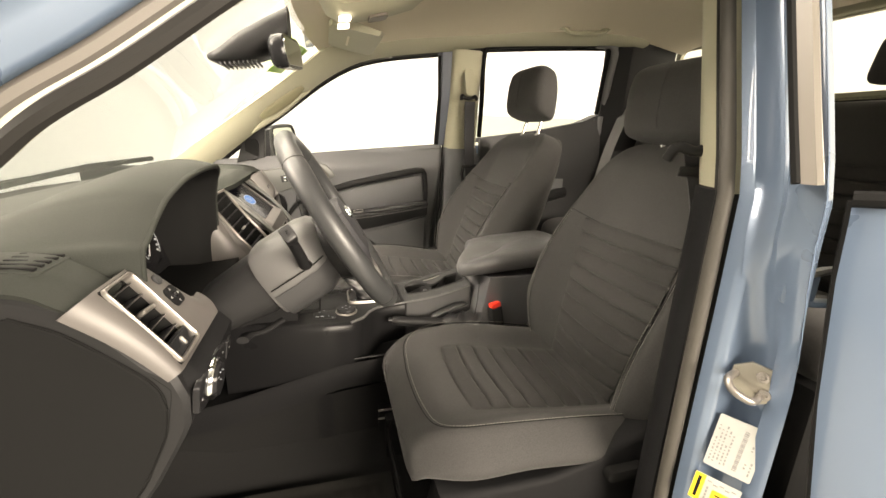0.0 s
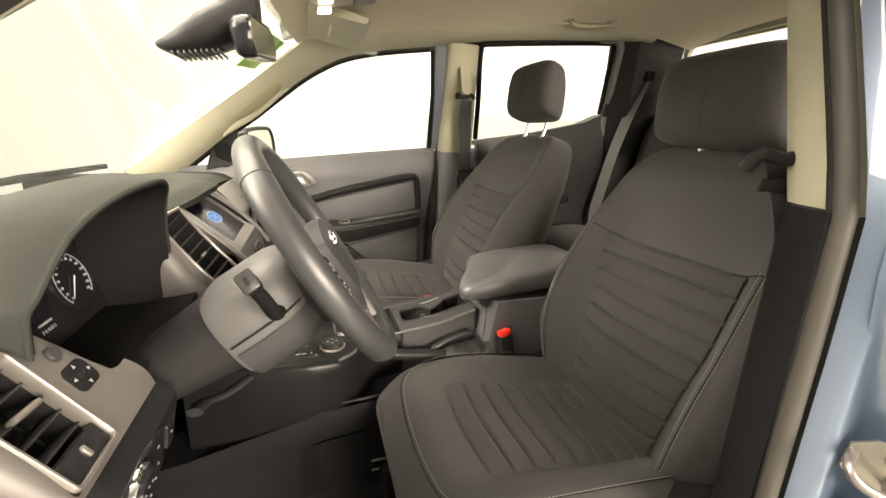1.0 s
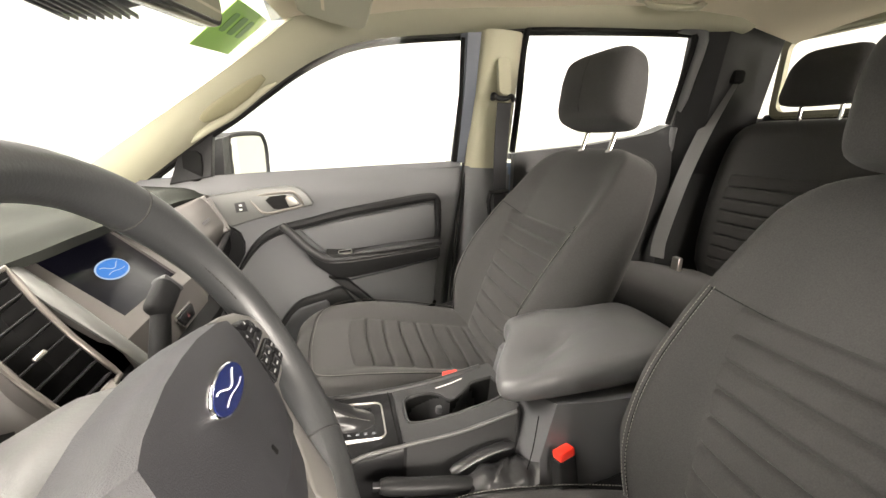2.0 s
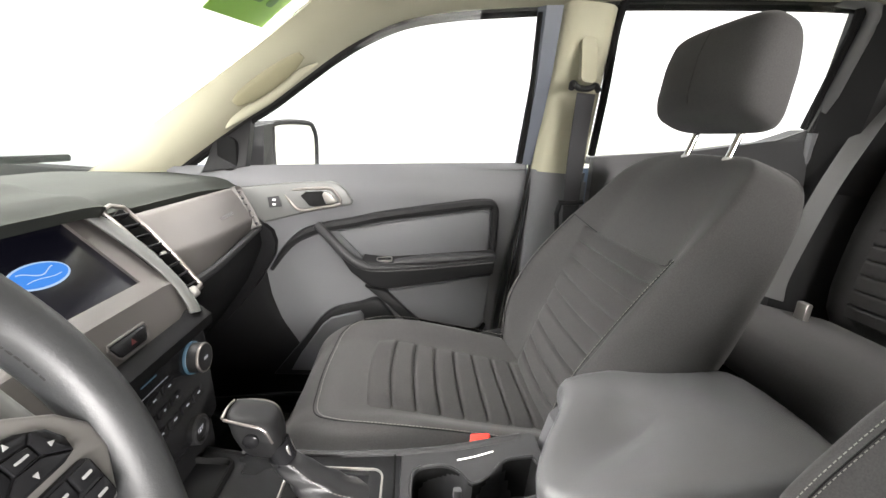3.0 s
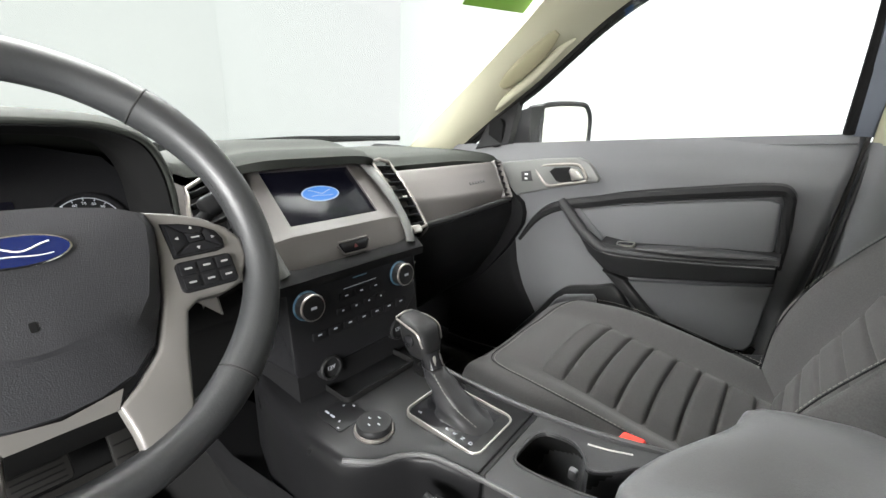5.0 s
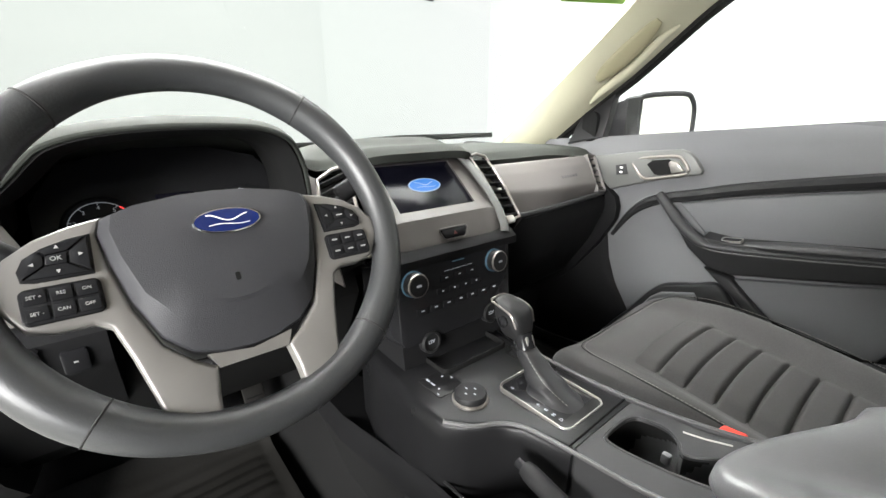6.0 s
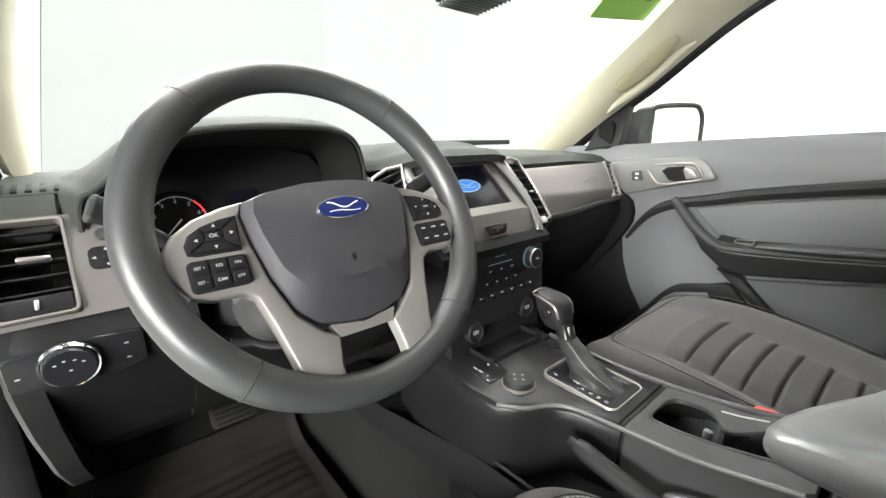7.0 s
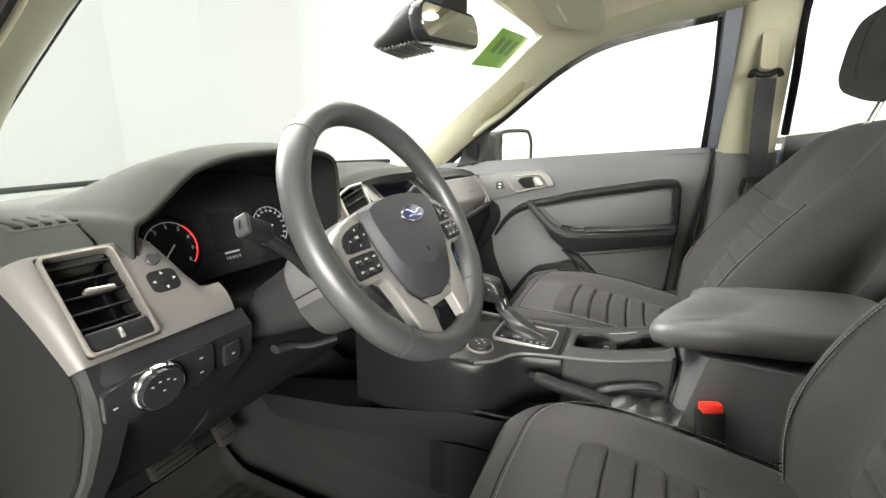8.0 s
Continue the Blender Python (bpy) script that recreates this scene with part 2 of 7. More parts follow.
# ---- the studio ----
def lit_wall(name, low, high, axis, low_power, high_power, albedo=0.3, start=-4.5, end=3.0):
    """A white wall whose emission stands in for floodlights, brighter towards one end."""
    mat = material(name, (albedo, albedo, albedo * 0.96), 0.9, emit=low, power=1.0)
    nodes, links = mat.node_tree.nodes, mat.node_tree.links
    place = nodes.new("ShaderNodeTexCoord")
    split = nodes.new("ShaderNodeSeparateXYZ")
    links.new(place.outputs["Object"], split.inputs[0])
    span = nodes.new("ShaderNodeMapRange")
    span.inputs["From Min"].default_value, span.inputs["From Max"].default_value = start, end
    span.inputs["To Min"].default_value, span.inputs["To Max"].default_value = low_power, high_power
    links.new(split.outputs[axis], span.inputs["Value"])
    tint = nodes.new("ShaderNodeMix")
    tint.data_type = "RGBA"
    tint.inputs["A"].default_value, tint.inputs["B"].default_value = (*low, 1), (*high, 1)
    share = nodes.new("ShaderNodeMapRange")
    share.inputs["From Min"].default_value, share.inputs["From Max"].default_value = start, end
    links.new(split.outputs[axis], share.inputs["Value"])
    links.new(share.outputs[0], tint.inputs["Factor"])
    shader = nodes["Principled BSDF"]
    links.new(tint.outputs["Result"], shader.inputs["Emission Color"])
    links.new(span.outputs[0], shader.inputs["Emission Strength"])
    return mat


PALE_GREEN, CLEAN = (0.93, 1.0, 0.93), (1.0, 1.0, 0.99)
# wall brightness is emission in each material, graded along one axis
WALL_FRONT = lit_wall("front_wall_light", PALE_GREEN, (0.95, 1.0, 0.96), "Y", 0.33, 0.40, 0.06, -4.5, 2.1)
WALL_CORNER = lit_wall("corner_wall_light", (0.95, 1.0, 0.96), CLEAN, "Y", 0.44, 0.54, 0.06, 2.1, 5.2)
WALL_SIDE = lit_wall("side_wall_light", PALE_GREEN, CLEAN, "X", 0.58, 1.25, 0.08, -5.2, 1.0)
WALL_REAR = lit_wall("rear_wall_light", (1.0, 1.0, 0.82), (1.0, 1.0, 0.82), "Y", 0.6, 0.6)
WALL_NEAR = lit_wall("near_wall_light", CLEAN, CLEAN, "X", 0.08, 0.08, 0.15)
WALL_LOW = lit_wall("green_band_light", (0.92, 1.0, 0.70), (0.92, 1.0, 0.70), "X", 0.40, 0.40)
for k, (c, s, m, text) in enumerate((((-5.26, -1.56, 2.6), (0.1, 7.38, 5.4), WALL_FRONT, "glowing pale studio wall ahead of the pickup"), ((-5.30, 3.69, 2.6), (0.1, 3.20, 5.4), WALL_CORNER, "brighter glowing studio wall recessed beside the front wall"), ((0.2, 5.3, 2.6), (10.9, 0.1, 5.4), WALL_SIDE, "glowing white studio wall beside the pickup"), ((5.7, 0, 2.6), (0.1, 10.5, 5.4), WALL_REAR, "glowing warm white studio wall behind the pickup"), ((0.2, -5.3, 2.6), (10.9, 0.1, 5.4), WALL_NEAR, "faintly glowing white studio wall on the driver side"), ((3.63, 5.2, 0.80), (4.05, 0.04, 1.66), WALL_LOW, "glowing pale green lower band of the studio wall"))):
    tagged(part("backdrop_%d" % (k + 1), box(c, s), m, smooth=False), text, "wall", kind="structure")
tagged(part("studio_roof", box((0.2, 0, 5.35), (11.1, 10.7, 0.1)), material("white_studio_roof", (0.45, 0.45, 0.44), 0.9), smooth=False), "white studio roof", "ceiling", kind="structure")
tagged(part("ground", box((0.2, 0, -0.045), (10.9, 10.4, 0.05)), material("pale_studio_floor", (0.28, 0.28, 0.26), 0.4, blotch=0.2, blotch_scale=1.0), smooth=False), "pale grey painted studio floor", "floor", kind="structure")

# ---- the cab ----
cab = thing("pickup_cab", "blue-grey double cab pickup body with cream trim", "car", (0.4, 0, 0.45), kind="structure")


def floor_at(u, v):
    x, y = lerp(-0.98, 1.75, u), lerp(-0.86, 0.86, v)
    z = 0.42 + 0.16 * (ease(-0.24, -0.14, y) - ease(0.14, 0.24, y))
    z += 0.45 * ease(-0.55, -0.98, x) + 0.05 * ease(0.76, 0.80, abs(y))
    return (x, y, z)


tagged(part("floor", sheet(floor_at, 60, 56, 0.02), CARPET), "black carpeted cab floor with centre tunnel", "floor", kind="structure")


def ridged_mat(name, x0, x1, y0, y1, label):
    """A worn rubber floor mat with a raised rim and cross ribs."""
    def at(u, v):
        x, y = lerp(x0, x1, u), lerp(y0, y1, v)
        edge = min(x - x0, x1 - x, y - y0, y1 - y)
        z = floor_at((x + 0.98) / 2.73, (y + 0.86) / 1.72)[2] + 0.012 + 0.008 * (1 - ease(0.0, 0.025, edge))
        if edge > 0.04:
            z += 0.003 * (math.sin(x * 180) > 0.3)
        return (x, y, z + 0.002 * noise.noise((x * 14, y * 14, 0)))
    return tagged(part(name, sheet(at, 90, 40, 0.006), MAT_RUBBER), label, "floor mat")


ridged_mat("floor_mat", -0.66, 0.12, -0.72, -0.27, "worn ribbed black rubber driver floor mat")
ridged_mat("floor_mat", -0.66, 0.02, 0.28, 0.72, "ribbed black rubber passenger floor mat")


def roof_z(x, y):
    z = along([(-0.1, 1.672), (0.0, 1.695), (0.1, 1.722), (0.3, 1.765), (0.5, 1.79), (0.8, 1.825), (1.1, 1.85), (1.35, 1.848), (1.62, 1.80)], x)
    return z - 0.05 * (abs(y) / 0.56) ** 3


def liner_front(y):
    return -0.105 + 0.085 * (abs(y) / 0.55) ** 2


def liner_at(u, v):
    y = lerp(-0.55, 0.55, v)
    x = lerp(liner_front(y), 1.62, u)
    return (x, y, roof_z(x, y))


tagged(part("ceiling", sheet(liner_at, 44, 30, 0.012), LINER), "cream cloth headliner", "ceiling", kind="structure")
part("roof", sheet(lambda u, v: (lerp(-0.08, 1.72, u), lerp(-0.68, 0.68, v), roof_z(lerp(-0.08, 1.72, u), lerp(-0.5, 0.5, v)) + 0.04), 30, 20, 0.01), BLUE, cab)

# inner edge W (windscreen, headliner) and outer edge D (door glass) of the side rails
RAIL_W = [(-0.62, 0.66, 1.20), (-0.40, 0.635, 1.36), (-0.25, 0.60, 1.465), (-0.13, 0.572, 1.55), (-0.06, 0.550, 1.60), (0.0, 0.532, 1.645), (0.08, 0.524, 1.685), (0.18, 0.524, 1.715), (0.3, 0.525, 1.74), (0.5, 0.525, 1.768), (0.75, 0.53, 1.79), (1.2, 0.53, 1.815), (1.42, 0.53, 1.81)]
RAIL_D = [(-0.46, 0.70, 1.215), (-0.345, 0.705, 1.31), (-0.275, 0.716, 1.367), (-0.2, 0.709, 1.418), (-0.107, 0.696, 1.49), (-0.03, 0.685, 1.548), (0.05, 0.678, 1.598), (0.147, 0.67, 1.641), (0.285, 0.665, 1.672), (0.49, 0.652, 1.70), (0.7, 0.64, 1.73), (1.2, 0.61, 1.768), (1.42, 0.60, 1.77)]
for side in (-1, 1):
    inner = [(x - 0.012 * ease(0.15, 0.0, x), y - 0.022 * ease(0.15, 0.0, x), z) for x, y, z in RAIL_W] if side > 0 else [(x - 0.05 * ease(0.02, -0.15, x), y + 0.035 * ease(0.02, -0.15, x), z) for x, y, z in RAIL_W]
    w = [Vector((x, y * side, z)) for x, y, z in smooth_line(inner, 6)]
    d = [Vector((x, y * side, z)) for x, y, z in smooth_line(RAIL_D, 6)]
    n = len(w) - 1

    def rail(u, v, w=w, d=d, side=side):
        a, b = w[round(u * n)], d[round(u * n)]
        return a.lerp(b, v) + Vector((0.006, -side * 0.012, -0.012)) * math.sin(v * math.pi)
    part("pillar_trim", sheet(rail, n, 8, 0.01), CREAM, cab, "cream windscreen pillar and roof rail trim")
    # grip recess moulded into the passenger pillar, shade painted olive, with its raised edge
    if side > 0:
        face = Vector((0.006, -0.0125, -0.012))
        up = tuple(Vector((0.3, -0.75, -0.55)))
        slot = [d[k].lerp(w[k], 0.50) + face * 1.85 for k in (12, 14, 17, 20, 23)]
        part("grip_recess", tube(smooth_line(slot, 4), [0.004 + 0.020 * math.sin(math.pi * (k + 0.5) / 17) ** 0.6 for k in range(17)], 12, 0.22, up), CREAM_SHADE, cab, "grip recess in the pillar, its shade painted olive")
        lip = [d[k].lerp(w[k], t) + face * 1.6 for k, t in ((9, 0.16), (11, 0.20), (14, 0.20), (17, 0.19), (20, 0.20), (23, 0.20), (26, 0.14))]
        part("grip_edge", tube(smooth_line(lip, 4), [0.001 + 0.013 * math.sin(math.pi * (k + 0.5) / 25) ** 0.7 for k in range(25)], 12, 0.8, up), CREAM, cab, "raised cream grip edge")
    # rubber seals and door frame along the outer edge
    part("door_seal", tube([p + Vector((0.0, side * 0.012, -0.004)) for p in d], 0.011, 8), RUBBER, cab)
    if side > 0:
        part("glass_channel", tube([p + Vector((0.0, side * 0.034, -0.012)) for p in d], 0.012, 8), DARK, cab)
    if side < 0:
        part("door_seal", tube([p + Vector((-0.008, side * 0.040, 0.010)) for p in d], 0.010, 8), material("grey_rubber", (0.11, 0.10, 0.09), 0.55, blotch=0.2), cab)
    if side > 0:
        continue
    offs = [(0.050, 0.020), (0.060, 0.012), (0.070, 0.018), (0.078, 0.034), (0.092, 0.046), (0.108, 0.050), (0.118, 0.07), (0.116, 0.10), (0.10, 0.13), (0.03, 0.14)]
    part("body_side", loft([[p + Vector((-dz * 0.45, side * dy, dz)) for dy, dz in offs] for p in d], closed=False, cap=False), BLUE, cab, "blue-grey painted roof rail and pillar skin", angle=80)


def pillar(name, side, low, high, half, mat, label, deep=0.03):
    """An upright trim panel with rounded edges, from low to high at (x, y, z), half as wide as given at each."""
    rings = []
    steps = 8
    for k in range(steps + 1):
        t = k / steps
        x, y, z, h = (lerp(a, b, t) for a, b in zip((*low, half[0]), (*high, half[1])))
        ring = [(x + h * s, side * (y - deep * (1 - abs(s) ** 4)), z) for s in [lerp(-1, 1, j / 10) for j in range(11)]]
        ring += [(x + h, side * (y + 0.02), z), (x - h, side * (y + 0.02), z)]
        rings.append(ring)
    return part(name, loft(rings), mat, cab, label)


for side in (-1, 1):
    pillar("pillar_trim", side, (0.610 if side > 0 else 0.612, 0.765 if side > 0 else 0.735, 1.285), (0.592 if side > 0 else 0.640, 0.645 if side > 0 else 0.618, 1.70), (0.078, 0.068) if side > 0 else (0.066, 0.058), CREAM, "cream centre pillar trim", 0.03 if side > 0 else 0.07)
    pillar("pillar_trim", side, (0.60, 0.775 if side > 0 else 0.735, 0.47), (0.612, 0.768 if side > 0 else 0.730, 1.29), (0.095, 0.085), SLATE if side > 0 else KNEE, "grained lower centre pillar trim", 0.03 if side > 0 else 0.06)
    part("sill_trim", box((0.02, side * 0.80, 0.475), (1.15, 0.09, 0.05), 0.012), KNEE, cab, "black scuffed sill trim")
    if side > 0:
        part("jamb", box((0.585, side * 0.842, 0.86), (0.29, 0.04, 0.80), 0.004), SLATE, cab)
    part("kick_panel", box((-0.72, side * 0.79, 0.82), (0.5, 0.06, 0.75), 0.015), KNEE, cab)
    # rear corner, black trimmed
    part("corner_trim", loft([[(1.34, side * 0.765, z0), (1.42, side * 0.70, z0), (1.66, side * 0.70, z0), (1.66, side * 0.80, z0), (1.34, side * 0.80, z0)] for z0 in (0.6, 1.3)]), BLACK, cab)
    part("corner_trim", loft([[(1.345, side * 0.765, 1.29), (1.42, side * 0.70, 1.29), (1.66, side * 0.69, 1.29), (1.66, side * 0.82, 1.29), (1.345, side * 0.80, 1.29)], [(1.35, side * 0.735, 1.46), (1.42, side * 0.66, 1.46), (1.66, side * 0.67, 1.46), (1.66, side * 0.76, 1.46), (1.35, side * 0.76, 1.46)], [(1.265, side * 0.615, 1.765), (1.36, side * 0.56, 1.80), (1.64, side * 0.60, 1.79), (1.64, side * 0.65, 1.80), (1.265, side * 0.64, 1.80)]]), BLACK, cab, angle=30)

# windscreen
wind = part("windscreen", sheet(lambda u, v: (lerp(-0.62, -0.01, v) - 0.075 * (1 - (2 * u - 1) ** 2), lerp(-0.67, 0.67, u) * lerp(1, 0.83, v), lerp(1.19, 1.665, v) + 0.015 * math.sin(v * math.pi)), 20, 10, 0.004), GLASS)
tagged(wind, "clear laminated windscreen", "windscreen", kind="structure")
wind.visible_shadow = False
# back wall with its window
back = thing("wall_back", "dark back wall of the cab with a window", "wall", (1.7, 0, 0.45), kind="structure")
part("panel", box((1.71, 0, 0.97), (0.05, 1.5, 1.08), 0.01), BLACK, back)
part("panel", box((1.67, 0, 1.80), (0.06, 1.24, 0.06), 0.01), CREAM, back)
part("panel", box((1.69, 0, 1.505), (0.05, 1.3, 0.03), 0.01), BLACK, back)
part("window_frame", rim(rounded(1.26, 0.29, 0.04), rounded(1.21, 0.24, 0.03), 0.02, facing((1.665, 0, 1.645), (0, 1, 0), (0, 0, 1)) @ pose(0, 0, 0, 0, 180, 0)), CREAM, back, "cream back window surround")
pane = part("pane", box((1.69, 0, 1.645), (0.004, 1.24, 0.26)), GLASS, back, smooth=False)
pane.visible_shadow = False


# ---- seats ----
def stitches(line, step=0.0065, size=0.0042, r=0.00055):
    """Short threads along a line."""
    bm = bmesh.new()
    left = 0.0
    for a, b in zip(line, line[1:]):
        a, b = Vector(a), Vector(b)
        gap, d = (b - a).length, (b - a).normalized()
        while left < gap:
            p = a + d * left
            o1 = d.orthogonal().normalized() * r
            o2 = d.cross(o1)
            ends = [[bm.verts.new(q + o) for o in (o1, o2, -o1, -o2)] for q in (p, p + d * size)]
            for i in range(4):
                bm.faces.new((ends[0][i], ends[0][(i + 1) % 4], ends[1][(i + 1) % 4], ends[1][i]))
            bm.faces.new(ends[1])
            left += step
        left -= gap
    return bm


def pleat(v, count):
    """A rounded rib profile, 0 in the seams and 1 on the ribs."""
    g = abs(((v * count) % 1.0) - 0.5) * 2
    return 1 - g ** 9


def seat(front, mid, top, bx, bz, lean, raised, label, side):
    """A front seat: cushion front edge (x), middle line (y), cushion height; foot and lean of the backrest; gap under
    the headrest. side is +1 where the console lies at its +y."""
    root = thing("car_seat", label, "seat", (front + 0.25, mid, 0.44), "front seats")
    L, W = bx - front + 0.03, 0.262
    base = Matrix.Translation((front, mid, top))

    def top_z(x, y):
        z = along([(-0.03, -0.052), (-0.01, -0.028), (0.015, -0.008), (0.06, 0.004), (0.16, 0.0), (0.36, -0.03), (0.5, -0.05), (0.6, -0.06)], x)
        s = abs(y) / W
        return z + 0.034 * ease(0.50, 0.80, s) * (0.35 + 0.65 * ease(0.02, 0.25, x)) - 0.040 * ease(0.84, 1.0, s)

    def half(x):
        return W * (1 - 0.17 * (1 - ease(-0.03, 0.14, x)) ** 2) * (1 - 0.06 * ease(0.3, 0.5, x))
    rings = []
    for k in range(24):
        x = -0.03 + (L + 0.03) * (k / 23) ** 1.15
        w = half(x)
        low = along([(-0.03, -0.064), (0.02, -0.068), (0.2, -0.066), (0.36, -0.080), (0.6, -0.10)], x)
        edge = top_z(x, W)
        ring = [(x, lerp(-1, 1, j / 28) * w, top_z(x, lerp(-1, 1, j / 28) * W)) for j in range(29)]
        sides = [(1.03, 0.25), (1.03, 0.55), (0.985, 0.88), (0.88, 1.0)]
        ring += [(x, w * a, lerp(edge, low, b)) for a, b in sides] + [(x, 0, low)] + [(x, -w * a, lerp(edge, low, b)) for a, b in sides[::-1]]
        rings.append(ring)
    bm = loft(rings)
    bmesh.ops.transform(bm, matrix=base, verts=bm.verts)
    cushion = part("cushion", bm, FABRIC, root, sub=1)

    def insert(u, v):
        x = lerp(0.125, L - 0.02, v) - 0.012 * (1 - (2 * u - 1) ** 2) * (1 - v)
        y = lerp(-0.150, 0.150, u) * (1 - 0.05 * v)
        z = top_z(x, y) + 0.012 * pleat(v, 8) * ease(0, 0.13, min(u, 1 - u)) * (1 - 0.45 * (1 - ease(0.0, 0.12, v))) - 0.001
        return base @ Vector((x, y, z))
    part("insert", sheet(insert, 20, 128), FABRIC_RIB, root, "pleated darker fabric seat insert")
    seam = [base @ Vector((x, y, top_z(x, y * W / half(x)) + 0.003)) for x, y in [(L - 0.06, -0.215), (0.3, -0.222), (0.15, -0.222), (0.07, -0.205), (0.03, -0.165), (0.018, -0.08), (0.015, 0), (0.018, 0.08), (0.03, 0.165), (0.07, 0.205), (0.15, 0.222), (0.3, 0.222), (L - 0.06, 0.215)]]
    seam = smooth_line(seam, 8)
    part("seam", tube(seam, 0.0010, 5), DARK, root)
    thread = part("stitching", stitches([p + Vector((0.007, 0, 0.0022)) for p in seam]), THREAD, root, "pale top-stitching", smooth=False)

    # backrest, in its own leaning axes: x forward is minus, z up along it
    tilt = pose(bx, mid, bz, 0, lean, 0)
    H = 0.625

    def wide(z):
        return along([(-0.06, 0.20), (0.0, 0.24), (0.10, 0.272), (0.22, 0.285), (0.34, 0.278), (0.44, 0.267), (0.52, 0.250), (0.57, 0.226), (0.605, 0.185), (H, 0.12)], z)

    def fore(z, s):
        f = along([(-0.06, 0.02), (0.0, 0.0), (0.12, -0.008), (0.25, 0.0), (0.45, 0.006), (0.55, 0.012), (0.6, 0.03), (H, 0.055)], z)
        wing = along([(-0.06, 0.02), (0.02, 0.06), (0.12, 0.085), (0.25, 0.082), (0.36, 0.06), (0.46, 0.03), (0.55, 0.012), (H, 0.0)], z)
        return f - wing * ease(0.52, 0.86, s) + 0.062 * ease(0.86, 1.0, s)
    rings = []
    for k in range(28):
        z = -0.06 + (H + 0.06) * k / 27
        w = wide(z)
        ring = [(fore(z, abs(s)), s * w, z) for s in [lerp(-1, 1, j / 30) for j in range(31)]]
        deep = along([(-0.06, 0.10), (0.0, 0.125), (0.3, 0.13), (0.5, 0.10), (0.58, 0.085), (H, 0.06)], z)
        f1 = fore(z, 1)
        ring += [(lerp(f1, deep, 0.35), w * 1.03, z), (lerp(f1, deep, 0.75), w * 1.0, z), (deep, w * 0.8, z), (deep + 0.012, 0, z), (deep, -w * 0.8, z), (lerp(f1, deep, 0.75), -w * 1.0, z), (lerp(f1, deep, 0.35), -w * 1.03, z)]
        rings.append(ring)
    bm = loft(rings)
    bmesh.ops.transform(bm, matrix=tilt, verts=bm.verts)
    part("backrest", bm, FABRIC, root, sub=1)

    def back_insert(u, v):
        z = lerp(-0.02, 0.380 + 0.010 * math.cos((u - 0.5) * math.pi), v)
        y = lerp(-1, 1, u) * along([(-0.05, 0.125), (0.12, 0.148), (0.25, 0.168), (0.4, 0.180)], z)
        bow = 0.012 * (1 - (2 * u - 1) ** 2)
        x = fore(z, abs(y) / wide(z)) - 0.0125 * pleat(v, 9) - 0.003
        x += 0.007 * (1 - ease(0, 0.035, min(u, 1 - u, (1 - v) * 1.5)))
        return tilt @ Vector((x, y, z - bow))
    part("insert", sheet(back_insert, 20, 128), FABRIC_RIB, root, "pleated darker fabric backrest insert")
    for s in (-1, 1):
        line = smooth_line([tilt @ Vector((fore(z, 0.80) - 0.002, s * 0.80 * wide(z), z)) for z in (0.0, 0.08, 0.16, 0.24, 0.32, 0.39)], 8)
        part("seam", tube(line, 0.0010, 5), DARK, root)
        for off in ((-0.005, 0.005) if side > 0 else (0.003,)):
            part("stitching", stitches([p + Vector((-0.004, s * off, 0)) for p in line]), THREAD, root, "pale twin top-stitching", smooth=False)
    yoke = smooth_line([tilt @ Vector((fore(z, abs(s)) - 0.0065, s * wide(z), z)) for s, z in ((-0.80, 0.39), (-0.5, 0.375), (0, 0.368), (0.5, 0.375), (0.80, 0.39))], 8)
    part("seam", tube(yoke, 0.0010, 5), DARK, root)

    # headrest
    hz = 0.625 + raised
    rings = []
    for k in range(15):
        t = k / 14
        w = 0.150 * along([(0, 0.92), (0.06, 0.98), (0.15, 1.0), (0.6, 1.0), (0.82, 0.98), (0.94, 0.93), (1, 0.80)], t)
        d = 0.061 * along([(0, 0.62), (0.08, 0.88), (0.2, 1.0), (0.6, 0.97), (0.86, 0.78), (1, 0.42)], t)
        cx = 0.007 - 0.037 * t - 0.1 * math.tan(radians(lean - 10)) * t
        rings.append([(cx + d * math.copysign(abs(math.cos(a)) ** 0.65, math.cos(a)), w * math.copysign(abs(math.sin(a)) ** 0.5, math.sin(a)), hz + 0.170 * t) for a in [j * math.tau / 32 for j in range(32)]])
    bm = loft(rings)
    bmesh.ops.transform(bm, matrix=tilt, verts=bm.verts)
    head = part("headrest", bm, FABRIC, root, sub=1)
    for s in (0.0,):
        line = [tilt @ Vector((0.007 - 0.037 * t - 0.1 * math.tan(radians(lean - 10)) * t - 0.0615 * along([(0, 0.62), (0.08, 0.88), (0.2, 1.0), (0.6, 0.97), (0.86, 0.78), (1, 0.42)], t), s, hz + 0.170 * t)) for t in [0.1 + 0.08 * k for k in range(11)]]
        part("seam", tube(line, 0.0007, 5), FABRIC_RIB, head)
    for dy in (-0.064, 0.064):
        part("post", tube([tilt @ Vector((0.05, dy, 0.56)), tilt @ Vector((0.03, dy, hz + 0.04))], 0.0062, 12), CHROME, root, "chrome headrest post")
        part("post_collar", turned([(0.015, 0), (0.015, 0.006), (0.011, 0.011), (0.0, 0.012)], tilt @ pose(0.05, dy, H - 0.022), 16), material("pale_collar", (0.35, 0.34, 0.32), 0.5), root)

